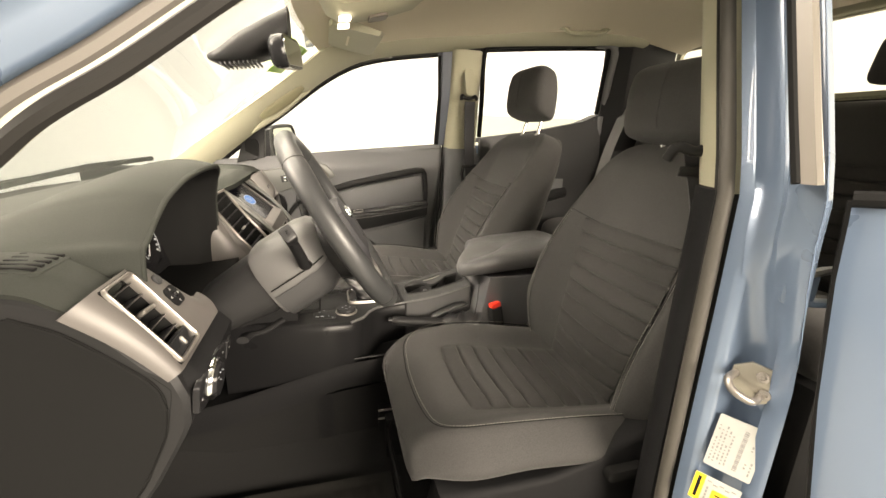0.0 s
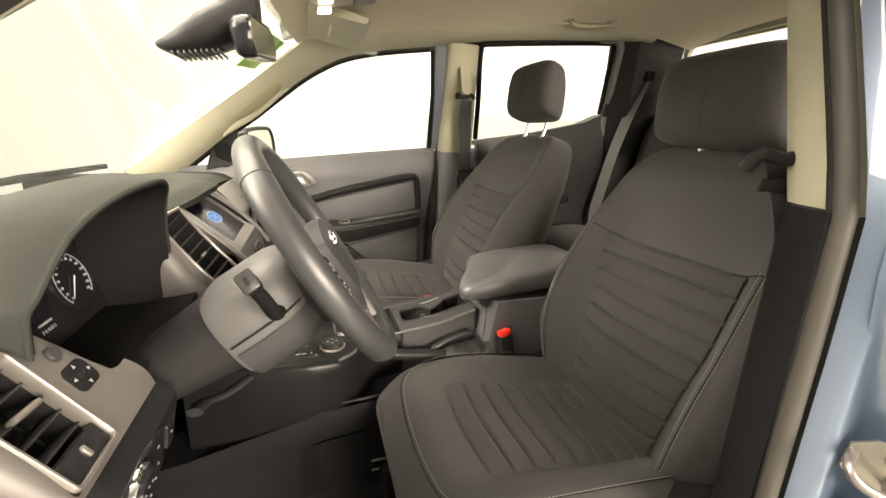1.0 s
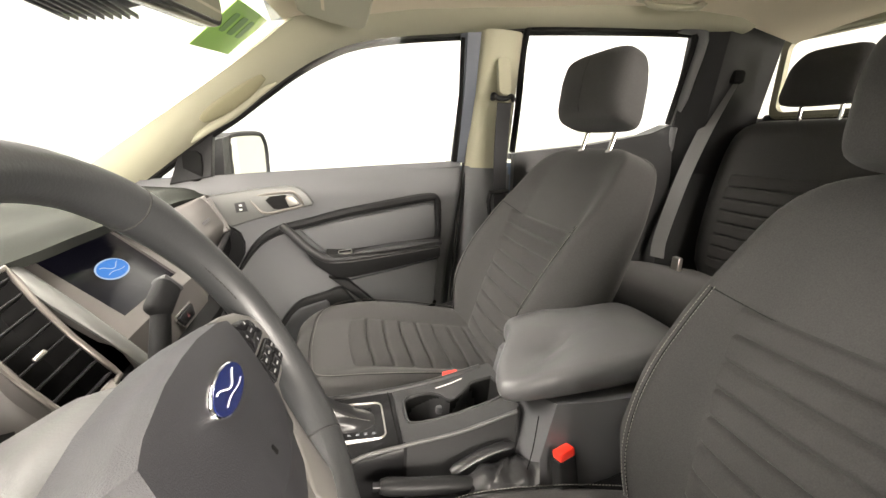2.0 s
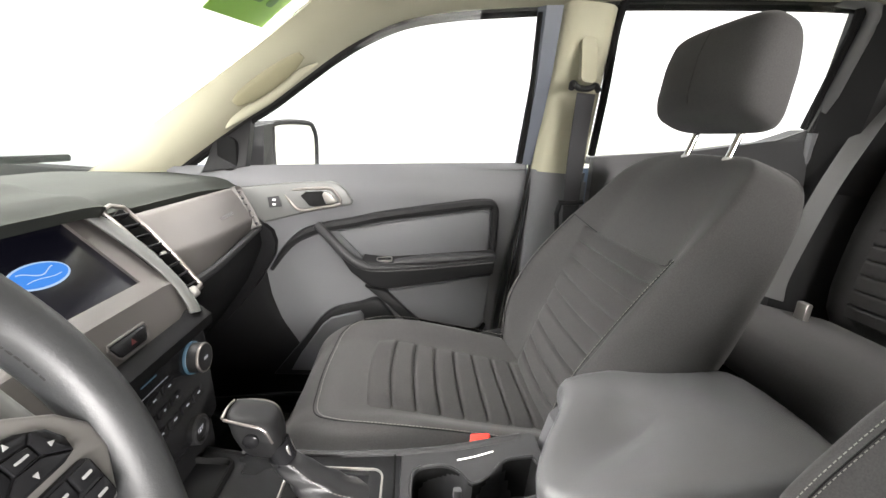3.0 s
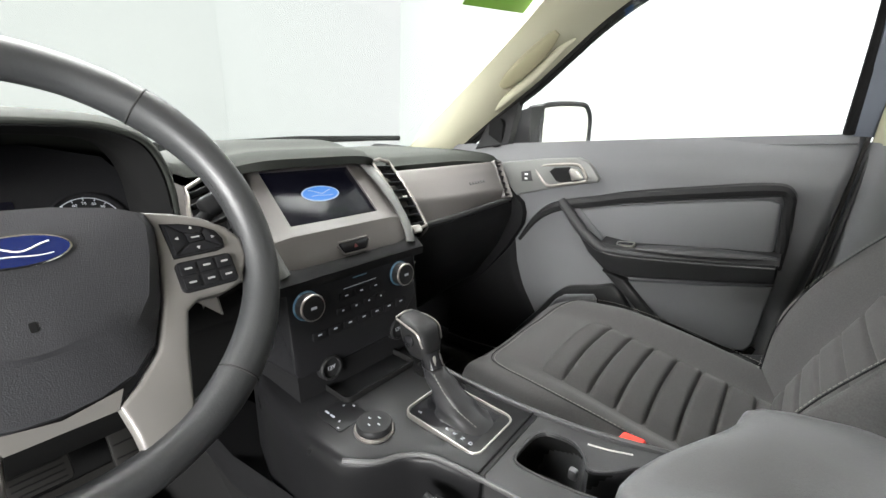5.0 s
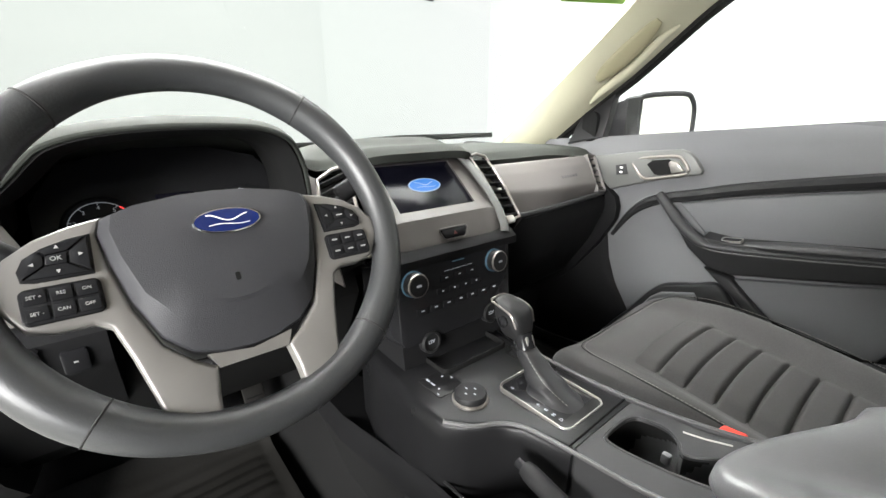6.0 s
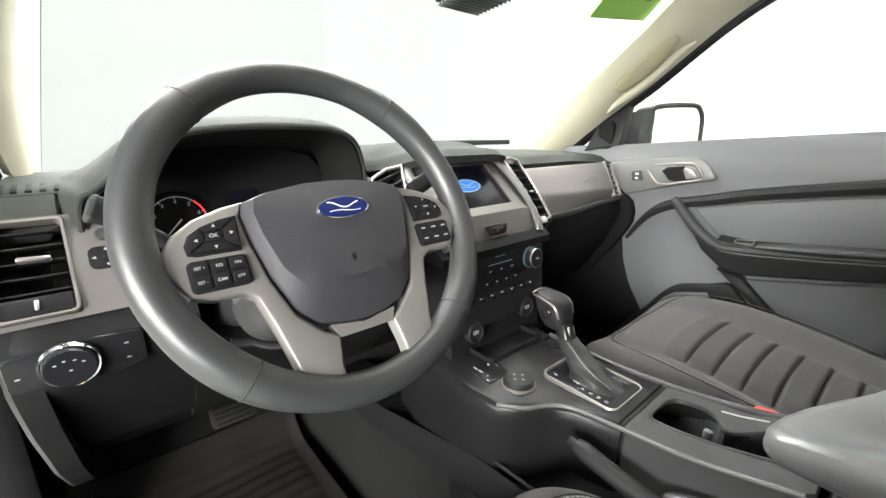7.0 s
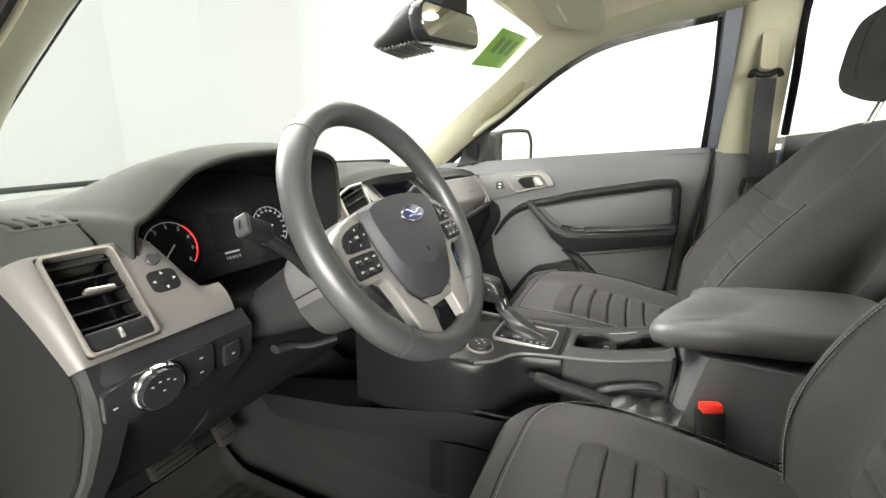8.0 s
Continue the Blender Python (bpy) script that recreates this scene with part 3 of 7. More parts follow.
    # base: sculpted side covers, lever, runners
    for s in (-1, 1):
        y0 = mid + s * 0.235
        outline = [(0.02, -0.072), (0.12, -0.076), (0.24, -0.076), (0.33, -0.055), (0.40, -0.025), (0.47, -0.004), (0.53, 0.008), (0.57, -0.04), (0.58, -0.16), (0.52, -0.25), (0.36, -0.30), (0.05, -0.29), (-0.02, -0.24)]
        m = Matrix.Translation((front, y0, top)) @ Matrix(((1, 0, 0, 0), (0, 0, s, 0), (0, 1, 0, 0), (0, 0, 0, 1)))
        cover = part("side_cover", plate(outline, 0.055, m @ Matrix.Translation((0, 0, 0.035)), 0.014, 3), KNEE, root, "black moulded seat side cover")
        if s == -side:
            part("lever", plate(rounded(0.15, 0.035, 0.016, 5, 0.20, -0.205), 0.02, m @ Matrix.Translation((0, 0, 0.052)), 0.006), DARK, cover, "black height lever")
            part("recliner_lever", plate(rounded(0.13, 0.026, 0.012, 5, 0.42, -0.085), 0.02, m @ Matrix.Translation((0, 0, 0.055)) , 0.006), DARK, cover)
    part("pan", box((front + 0.26, mid, top - 0.145), (0.42, 0.44, 0.17), 0.02), DARK, root)
    for s in (-0.19, 0.19):
        rail_z = 0.44 if abs(mid) > 0 else 0.44
        part("runner", box((front + 0.26, mid + s, lerp(rail_z, top - 0.24, 0.5)), (0.56, 0.045, top - 0.24 - rail_z + 0.02), 0.006), DARK, root)
    part("adjuster_bar", tube(smooth_line([(front + 0.12, mid - 0.17, top - 0.23), (front - 0.005, mid - 0.16, top - 0.235), (front - 0.02, mid, top - 0.235), (front - 0.005, mid + 0.16, top - 0.235), (front + 0.12, mid + 0.17, top - 0.23)], 5), 0.006, 8), DARK, root)
    # buckle
    return root


seat(0.0, 0.365, 0.845, 0.50, 0.816, 23.0, 0.034, "charcoal fabric passenger seat with pleated inserts, headrest raised", -1)
driver_seat = seat(0.135, -0.385, 0.80, 0.605, 0.77, 16.0, -0.020, "charcoal fabric driver seat with pleated inserts, headrest lowered", 1)


# rail bracket at the inner front foot of the driver seat
part("rail_bracket", loft([[(0.098, -0.185, z), (0.150 + e, -0.185, z), (0.150 + e, -0.150, z), (0.098, -0.150, z)] for z, e in ((0.46, 0.05), (0.53, 0.03), (0.57, 0.0), (0.60, -0.01))]), KNEE, driver_seat, "black seat rail bracket", angle=25)
for z in (0.555, 0.582):
    part("bracket_edge", box((0.118, -0.187, z), (0.042, 0.004, 0.005), 0.001), SILVER, driver_seat)


def buckle(place, turn, label):
    """A seat belt buckle with a red release button on a black stalk."""
    root = thing("belt_buckle", label, "buckle", place)
    m = Matrix.Translation(place) @ turn
    part("housing", plate(rounded(0.040, 0.075, 0.008), 0.022, m @ pose(0, -0.036, 0.012), 0.004), BLACK, root)
    part("release_button", box((0, 0.005, 0.003), (0.034, 0.016, 0.020), 0.003, m), RED, root, "bright red release button")
    part("stalk", tube([m @ Vector((0, -0.07, 0)), m @ Vector((0.005, -0.13, -0.002)), m @ Vector((0.012, -0.19, 0))], 0.010, 8, 0.5), DARK, root)
    return root


buckle((0.455, -0.142, 0.858), facing((0, 0, 0), (0.9, 0.25, 0.1), (-0.25, 0.1, 1.0)), "black belt buckle with red button by the driver seat")
buckle((0.325, 0.112, 0.868), facing((0, 0, 0), (0.9, -0.25, 0.25), (-0.35, -0.1, 1.0)), "black belt buckle with red button by the passenger seat")

# rear bench
bench = thing("rear_bench", "charcoal fabric rear bench with pleated backrest", "seat", (1.35, 0, 0.45))


def bench_top(x, y):
    return 0.955 - 0.05 * ease(1.15, 1.5, x) - 0.03 * (1 - ease(1.02, 1.08, x)) + 0.02 * abs(y)


rings = []
for k in range(25):
    y = lerp(-0.69, 0.69, k / 24)
    dip = 0.02 * (1 - ease(0.0, 0.05, 0.69 - abs(y)))
    rings.append([(1.52, y, 0.82), (1.05, y, 0.80), (1.02, y, 0.86)] + [(x, y, bench_top(x, y) - dip) for x in (1.025, 1.06, 1.12, 1.2, 1.3, 1.4, 1.52)])
part("cushion", loft(rings), FABRIC, bench, sub=1)
part("bench_base", box((1.3, 0, 0.63), (0.5, 1.3, 0.36), 0.02), DARK, bench)
rings = []
for k in range(33):
    y = lerp(-0.68, 0.68, k / 32)
    fall = 0.03 * (1 - ease(0, 0.08, 0.68 - abs(y)))
    groove = 0.02 * max(0, 1 - abs(abs(y) - 0.16) / 0.02)
    rings.append([(1.66, y, 0.85), (1.47 + fall, y, 0.87), (1.45 + fall + groove, y, 1.0), (1.47 + fall + groove, y, 1.2), (1.51 + fall + groove, y, 1.4), (1.55 + fall, y, 1.475 - fall), (1.60, y, 1.497 - fall), (1.65, y, 1.48 - fall)])
part("backrest", loft(rings), FABRIC, bench, sub=1)
for y0 in (-0.42, 0.42):
    def bench_insert(u, v, y0=y0):
        z = lerp(0.95, 1.30, v)
        x = along([(0.87, 1.47), (1.0, 1.45), (1.2, 1.47), (1.4, 1.51)], z) - 0.004 - 0.010 * pleat(v, 8) + 0.01 * (1 - ease(0, 0.06, min(u, 1 - u)))
        return (x, y0 + lerp(-0.15, 0.15, u), z)
    part("insert", sheet(bench_insert, 12, 112), FABRIC_RIB, bench, "pleated darker fabric insert")
for y0 in (-0.385, 0.385):
    rings = []
    for k in range(11):
        t = k / 10
        w = 0.125 * along([(0, 0.85), (0.12, 1.0), (0.7, 0.95), (0.9, 0.8), (1, 0.6)], t)
        d = 0.045 * along([(0, 0.6), (0.15, 1.0), (0.7, 0.9), (1, 0.3)], t)
        rings.append([(1.56 + 0.03 * t + d * math.copysign(abs(math.cos(a)) ** 0.7, math.cos(a)), y0 + w * math.copysign(abs(math.sin(a)) ** 0.5, math.sin(a)), 1.525 + 0.18 * t) for a in [j * math.tau / 28 for j in range(28)]])
    part("headrest", loft(rings), FABRIC, bench, sub=1)
    for dy in (-0.06, 0.06):
        part("post", tube([(1.58, y0 + dy, 1.46), (1.575, y0 + dy, 1.56)], 0.006, 8), CHROME, bench)


# ---- steering wheel and column ----
PRINT = material("grey_white_print", (0.27, 0.27, 0.265), 0.6)
WHEEL = facing((0.0053, -0.4235, 1.191), (0, 1, 0), (-0.515, 0, 0.857))


def on_wheel(a, b, c=0.0):
    return WHEEL @ Vector((a, b, c))


def lift(c):
    return WHEEL @ Matrix.Translation((0, 0, c))


wheel = thing("steering_wheel", "dark leather steering wheel with satin silver spokes", "steering wheel", WHEEL.translation)
ring = [on_wheel(0.172 * math.cos(a), 0.172 * math.sin(a)) for a in [k * math.tau / 96 for k in range(96)]]
grip = part("rim", tube(ring, [0.0165 + 0.0016 * max(0, math.cos(4 * (k * math.tau / 96) - math.pi)) for k in range(96)], 18, 1.06, up=(0.857, 0, 0.515), closed=True), RIM, wheel, "worn dark leather rim")
SEAM_THREAD = material("worn_seam_thread", (0.030, 0.030, 0.029), 0.7, spec=0.1)
for deg in (50, 130, 228, 312):
    a = radians(deg)
    c, out = Vector((0.172 * math.cos(a), 0.172 * math.sin(a), 0)), Vector((math.cos(a), math.sin(a), 0))
    part("rim_seam", tube([WHEEL @ (c + (out * math.cos(t) + Vector((0, 0, math.sin(t))) * 1.06) * 0.0178) for t in [k * math.tau / 24 for k in range(24)]], 0.0009, 6, closed=True), SEAM_THREAD, grip)
lace = [WHEEL @ Vector((0.1565 * math.cos(a), 0.1565 * math.sin(a), 0.0035)) for a in [radians(8 + k) for k in range(44)]]
part("lacing", stitches(lace, 0.005, 0.0038, 0.0009), SEAM_THREAD, grip, smooth=False)
hub = [(-0.086, 0.028), (-0.07, 0.034), (-0.03, 0.040), (0.0, 0.041), (0.03, 0.040), (0.07, 0.034), (0.086, 0.028), (0.090, 0.014), (0.086, -0.010), (0.078, -0.045), (0.064, -0.080), (0.046, -0.098), (0.022, -0.106), (0.0, -0.108), (-0.022, -0.106), (-0.046, -0.098), (-0.064, -0.080), (-0.078, -0.045), (-0.086, -0.010), (-0.090, 0.014)]
HUB = material("grained_airbag_cover", (0.030, 0.030, 0.033), 0.48, grain=0.3, scale=1100, bump=0.6, blotch=0.1, spec=0.25)
rings = [[on_wheel(a, b, -0.03) for a, b in hub], [on_wheel(a, b, 0.004) for a, b in hub], [on_wheel(a * 0.985, -0.02 + (b + 0.02) * 0.985, 0.0075) for a, b in hub]]
# the face stops at a crease, below which a broad facet falls away
rings.append([on_wheel(a * lerp(0.90, 0.80, ease(-0.02, -0.09, b)), lerp(b * 0.94, -0.066 + 0.10 * (b + 0.09), ease(-0.055, -0.085, b)), 0.0175) for a, b in hub])
rings.append([on_wheel(a * 0.55, -0.012 + (b + 0.012) * 0.55, 0.0215) for a, b in hub])
rings.append([on_wheel(a * 0.2, -0.012 + (b + 0.012) * 0.2, 0.0225) for a, b in hub])
cover = part("airbag_cover", loft(rings), HUB, wheel, "dark grained airbag cover", angle=28)
part("hub_back", loft([[on_wheel(r * math.cos(k * math.tau / 32), -0.036 + r * math.sin(k * math.tau / 32), c) for k in range(32)] for r, c in ((0.068, -0.010), (0.073, -0.024), (0.068, -0.042), (0.056, -0.060))]), BLACK, wheel, "black moulded back of the wheel hub", angle=50)
MBG = lift(0.0252) @ pose(0.004, 0.006, 0)
part("badge", plate(ellipse(0.058, 0.0245, 40), 0.006, MBG @ pose(0, 0, -0.0007), 0.0015), CHROME, cover, "blue oval badge with chrome edge")
part("badge_face", plate(ellipse(0.0545, 0.021, 40), 0.004, MBG), BADGE, cover)
part("badge_mark", swirl(MBG @ pose(0, 0.001, 0.0003), 0.034, 0.009, 0.00055), WHITE, cover)
part("airbag_words", lettering("AIRBAG", 0.0075, lift(0.0218) @ pose(0.0, -0.030, 0)), DARK, cover, smooth=False)
part("airbag_mark", plate(rounded(0.004, 0.007, 0.001, 2, 0, -0.046), 0.0006, lift(0.0226)), DARK, cover)
# silver yoke: two side arms and two lower legs round a slot
for s in (-1, 1):
    arm = [(0.084, 0.030), (0.105, 0.026), (0.128, 0.018), (0.146, 0.006), (0.157, -0.009), (0.157, -0.026), (0.143, -0.050), (0.126, -0.055), (0.104, -0.055), (0.094, -0.062), (0.086, -0.090), (0.078, -0.125), (0.072, -0.156), (0.055, -0.164), (0.036, -0.164), (0.034, -0.140), (0.030, -0.116), (0.045, -0.106), (0.064, -0.086), (0.078, -0.05), (0.087, -0.010), (0.090, 0.016)]
    pts = [(a * s, b) for a, b in arm]
    part("spoke", plate(pts if s > 0 else pts[::-1], 0.016, lift(0.006), 0.004, 3), SPOKE, wheel, "satin silver spoke trim")
part("yoke_bridge", plate([(-0.036, -0.104), (-0.03, -0.118), (0.03, -0.118), (0.036, -0.104), (0.0, -0.110)][::-1], 0.012, lift(0.005)), SPOKE, wheel)
for s in (-1, 1):
    pod = [(0.0935, 0.0165), (0.108, 0.0145), (0.124, 0.0095), (0.135, 0.003), (0.1395, -0.006), (0.1385, -0.0145), (0.131, -0.0165), (0.0955, -0.0165)]
    pts = [(a * s, b) for a, b in pod]
    upper = part("button_pod", plate(pts if s < 0 else pts[::-1], 0.010, lift(0.009), 0.002), GLOSS, wheel, "gloss black button pod")
    outer = [(0.095, 0.0150), (0.127, 0.0070), (0.1375, -0.0145), (0.0965, -0.0152)]
    inner = [(0.1085, 0.0040), (0.1225, 0.0025), (0.1235, -0.0055), (0.1095, -0.0055)]
    for k in range(4):
        quad = [outer[k], outer[(k + 1) % 4], inner[(k + 1) % 4], inner[k]]
        ca, cb = sum(p[0] for p in quad) / 4, sum(p[1] for p in quad) / 4
        quad = [(s * lerp(ca, a, 0.90), lerp(cb, b, 0.90)) for a, b in quad]
        part("button", plate(quad if s < 0 else quad[::-1], 0.004, lift(0.0108), 0.0008), GLOSS, upper)
    part("button", plate([(s * lerp(0.116, a, 0.90), lerp(-0.001, b, 0.90)) for a, b in inner][::-s], 0.004, lift(0.0112), 0.0008), GLOSS, upper)
    for a, b, k in ((0.1145, 0.0080, 90), (0.116, -0.0110, 270), (0.1015, 0.000, 0 if s < 0 else 180), (0.1300, -0.0035, 180 if s < 0 else 0)):
        tri = [(a * s + 0.0018 * math.cos(radians(k + q)), b + 0.0018 * math.sin(radians(k + q))) for q in (0, 130, 230)]
        part("icon", plate(tri, 0.0004, lift(0.0116)), PRINT, upper, smooth=False)
    if s < 0:
        part("icon", lettering("OK", 0.0048, lift(0.0116) @ pose(-0.116, -0.001, 0)), PRINT, upper, smooth=False)
    else:
        part("icon", plate(rounded(0.007, 0.0012, 0.0005, 2, 0.116, -0.001), 0.0004, lift(0.0116)), PRINT, upper, smooth=False)
    pod = rounded(0.048, 0.028, 0.005, 4, s * 0.1175, -0.034)
    lower = part("button_pod", plate(pod, 0.010, lift(0.009), 0.002), GLOSS, wheel, "gloss black button pod")
    words = ("SET +", "RES", "ON", "SET -", "CAN", "OFF")
    for k in range(6):
        a, b = s * 0.1175 + (k % 3 - 1) * 0.0150, -0.0275 - 0.0125 * (k // 3)
        part("button", plate(rounded(0.0135, 0.0108, 0.0016, 3, a, b), 0.004, lift(0.0105), 0.0008), GLOSS, lower)
        if s < 0:
            part("icon", lettering(words[k], 0.0036, lift(0.0108) @ pose(a, b, 0)), PRINT, lower, smooth=False)
        else:
            part("icon", plate(rounded(0.006, 0.0016, 0.0005, 2, a, b), 0.0004, lift(0.0111)), PRINT, lower, smooth=False)

column = thing("steering_column", "grey steering column shroud with stalks", "steering column", (-0.15, -0.4235, 1.1))


def col(a, b, c):
    return on_wheel(a, b, c)


rings = []
for c, w, t, low in ((-0.040, 0.050, 0.030, -0.062), (-0.052, 0.066, 0.040, -0.082), (-0.075, 0.074, 0.045, -0.094), (-0.12, 0.079, 0.044, -0.096), (-0.155, 0.081, 0.043, -0.094), (-0.165, 0.078, 0.040, -0.090)):
    rings.append([col(w * math.copysign(abs(math.cos(a)) ** 0.6, math.cos(a)), (t + low) / 2 + (t - low) / 2 * math.copysign(abs(math.sin(a)) ** 0.7, math.sin(a)), c) for a in [k * math.tau / 28 for k in range(28)]])
part("shroud", loft(rings), SHROUD, column)
sleeve = []
for c, w, t, low in ((-0.15, 0.072, 0.036, -0.082), (-0.20, 0.074, 0.032, -0.074), (-0.26, 0.080, 0.026, -0.062), (-0.32, 0.088, 0.020, -0.048)):
    sleeve.append([col(w * math.copysign(abs(math.cos(a)) ** 0.7, math.cos(a)), (t + low) / 2 + (t - low) / 2 * math.copysign(abs(math.sin(a)) ** 0.8, math.sin(a)), c) for a in [k * math.tau / 28 for k in range(28)]])
part("sleeve", loft(sleeve), BLACK, column, "black column sleeve")
# lower cover in a darker grey: shade put into its colour
lower = []
for c, w, t, low in ((-0.042, 0.053, 0.030, -0.066), (-0.054, 0.0685, 0.040, -0.086), (-0.077, 0.0765, 0.045, -0.098), (-0.12, 0.0815, 0.044, -0.100), (-0.157, 0.0835, 0.043, -0.098)):
    lower.append([col(w * math.copysign(abs(math.cos(a)) ** 0.6, math.cos(a)), (t + low) / 2 + (t - low) / 2 * math.copysign(abs(math.sin(a)) ** 0.7, math.sin(a)), c) for a in [math.pi + 0.08 + k * (math.pi - 0.16) / 20 for k in range(21)]])
part("lower_shroud", loft(lower, cap=False, closed=False), GRAPHITE, column, "lower column cover, darkened as shade")
part("shroud_joint", tube([p for p in [col(-0.0705, -0.023, -0.052), col(-0.0775, -0.026, -0.075), col(-0.0825, -0.026, -0.12), col(-0.0845, -0.026, -0.157)]], 0.0012, 6), DARK, column)
for s in (-1, 1):
    stem = smooth_line([col(s * 0.070, -0.020, -0.085), col(s * 0.105, -0.012, -0.080), col(s * 0.135, 0.018, -0.070), col(s * 0.165, 0.045, -0.062)], 5)
    stalk = part("stalk", tube(stem, [lerp(0.0105, 0.0085, k / 15) for k in range(16)], 12, 0.8), KNEE, column)
    tip = facing(col(s * 0.176, 0.054, -0.058), (0, s * 0.9, 0.42), (-0.5, 0, 0.85))
    part("stalk_tip", box((0, 0, 0), (0.042, 0.024, 0.018), 0.007, tip, 3), KNEE, stalk)
    part("stalk_cap", box((0.017, 0, 0), (0.008, 0.0244, 0.0186), 0.005, tip), GRAPHITE, stalk)
part("tilt_lever", tube(smooth_line([(-0.11, -0.43, 1.00), (-0.14, -0.455, 0.992), (-0.165, -0.475, 0.995), (-0.17, -0.50, 0.998)], 4), [0.008] * 8 + [0.011] * 5, 10, 0.6), BLACK, column)

# ---- dashboard ----
dash = thing("dashboard", "dark dashboard with warm grey satin trim and central display", "dashboard", (-0.4, 0, 0.75))
YC = -0.012


def dash_top_z(x, y):
    """Height of the upper pad."""
    z = along([(-0.72, 1.19), (-0.6, 1.215), (-0.45, 1.222), (-0.34, 1.218), (-0.30, 1.208)], x)
    hump = math.exp(-((y - YC) / 0.165) ** 6)
    return z + 0.036 * hump * ease(-0.6, -0.34, x) - 0.012 * ease(0.45, 0.69, abs(y))


def pad_lip(y):
    """Front edge of the upper pad."""
    back = ease(-0.648, -0.618, y) * ease(-0.185, -0.225, y)
    return -0.288 + 0.066 * math.exp(-((y - YC - 0.004) / 0.160) ** 8) - 0.14 * back + 0.022 * ease(-0.60, -0.66, y)


def pad_at(u, v):
    y = lerp(-0.725, 0.70, v)
    x = lerp(-0.72, pad_lip(y), u)
    near = ease(-0.60, -0.66, y)
    return (x, y, dash_top_z(x, y) - 0.012 * ease(0.94, 1.0, u) - 0.022 * near * ease(0.86, 1.0, u) - 0.02 * ease(0.70, 0.726, abs(y)))


part("upper_pad", sheet(pad_at, 36, 110, 0.016), DASH_TOP, dash, "soft dark upper dash pad")
# firewall side of the dash and the dark structure under it
part("core", loft([[(-0.75, y, 1.15), (-0.47, y, 1.165), (-0.44, y, 1.05), (-0.30, y, 1.03), (-0.27, y, 1.0), (-0.33, y, 0.86), (-0.46, y, 0.72), (-0.75, y, 0.62)] for y in (-0.70, 0.685)]), DARK, dash, angle=25)


def slope(u, y, out=0.0):
    """A point on the face of the trim band: u is 0 at its top and 1 at its lower edge."""
    return Vector((lerp(-0.285, -0.185 - 0.040 * ease(0.30, 0.66, y), u) + out * 0.65, y, lerp(1.188, 1.078, u) + out * 0.75))


# passenger trim band, with its lower black lip
def band(u, v):
    y = lerp(0.165, 0.625, v)
    fold = lerp(0.60, 0.80, v)
    return slope(u, y, along([(0.0, -0.004), (0.06, 0.007), (0.3, 0.013), (fold, 0.015), (fold + 0.06, 0.010), (1.0, -0.016)], u))


part("trim_band", sheet(band, 24, 30, 0.012), TRIM, dash, "warm grey satin trim band")
for k in range(6):
    part("embossed_bar", plate(rounded(0.007, 0.008, 0.001, 2), 0.003, facing(slope(0.52, 0.465 + 0.0145 * k, 0.0158), (0, 1, 0), (-0.1, 0, 0.11))), SHROUD, dash, smooth=False)
part("band_lip", tube(smooth_line([slope(1.02, 0.14, 0.004), slope(1.02, 0.3, 0.005), slope(1.02, 0.5, 0.005), slope(1.0, 0.66, 0.002)], 6), 0.008, 8), BLACK, dash)
# glovebox and lower passenger side
def glove(u, v):
    y = lerp(0.125, 0.675, v)
    x = along([(0, -0.20), (0.15, -0.195), (0.45, -0.235), (0.8, -0.32), (1.0, -0.42)], u)
    x -= 0.038 * ease(0.30, 0.66, y)
    z = along([(0, 1.066), (0.15, 1.03), (0.45, 0.93), (0.8, 0.80), (1.0, 0.735)], u)
    return (x, y, z)
glovebox = part("glovebox", sheet(glove, 16, 20, 0.012), KNEE, dash, "black glovebox and knee panel")
part("glovebox_latch", plate(rounded(0.05, 0.014, 0.004), 0.012, facing((-0.196, 0.19, 0.995), (0, 1, 0), (-0.2, 0, 1)), 0.003), SILVER, glovebox)
part("lid_gap", tube([(-0.1925, 0.15, 1.035), (-0.2305, 0.64, 1.035)], 0.0022, 6), DARK, glovebox)


def vent(corners, slats, parent, name, turn=True, knob=True, frame_mat=TRIM, ribs=1):
    """An air vent inside four corners (top left, top right, bottom right, bottom left): frame, dark box, slats."""
    tl, tr, br, bl = [Vector(c) for c in corners]
    right, up = ((tr - tl) + (br - bl)) / 2, ((tl - bl) + (tr - br)) / 2
    w, h = right.length, up.length
    mid = (tl + tr + br + bl) / 4
    m = facing(mid, right, up)
    body = part(name, rim(rounded(w + 0.009, h + 0.009, 0.008), rounded(w, h, 0.005), 0.020, m @ pose(0, 0, 0.006), 0.002), frame_mat, parent, "framed air vent")
    part("vent_box", box((0, 0, -0.030), (w + 0.004, h + 0.004, 0.006), 0, m), DARK, body, smooth=False)
    for sx in (-1, 1):
        part("vent_box", box((sx * (w / 2 + 0.002), 0, -0.015), (0.003, h, 0.034), 0, m), DARK, body, smooth=False)
    for k in range(slats):
        y = lerp(-h / 2, h / 2, (k + 0.5) / slats)
        part("slat", box((0, 0, 0), (w - 0.002, 0.0026, 0.016), 0.001, m @ pose(0, y, -0.007, 4, 0, 0)), BLACK, body)
    if knob:
        part("vent_tab", box((0, 0, 0), (w * 0.36, 0.008, 0.014), 0.003, m @ pose(0, h * 0.02, 0.002)), BLACK, body)
        part("tab_edge", box((0, 0, 0), (w * 0.34, 0.003, 0.004), 0.001, m @ pose(0, h * 0.02, 0.010)), SILVER, body)
    return body


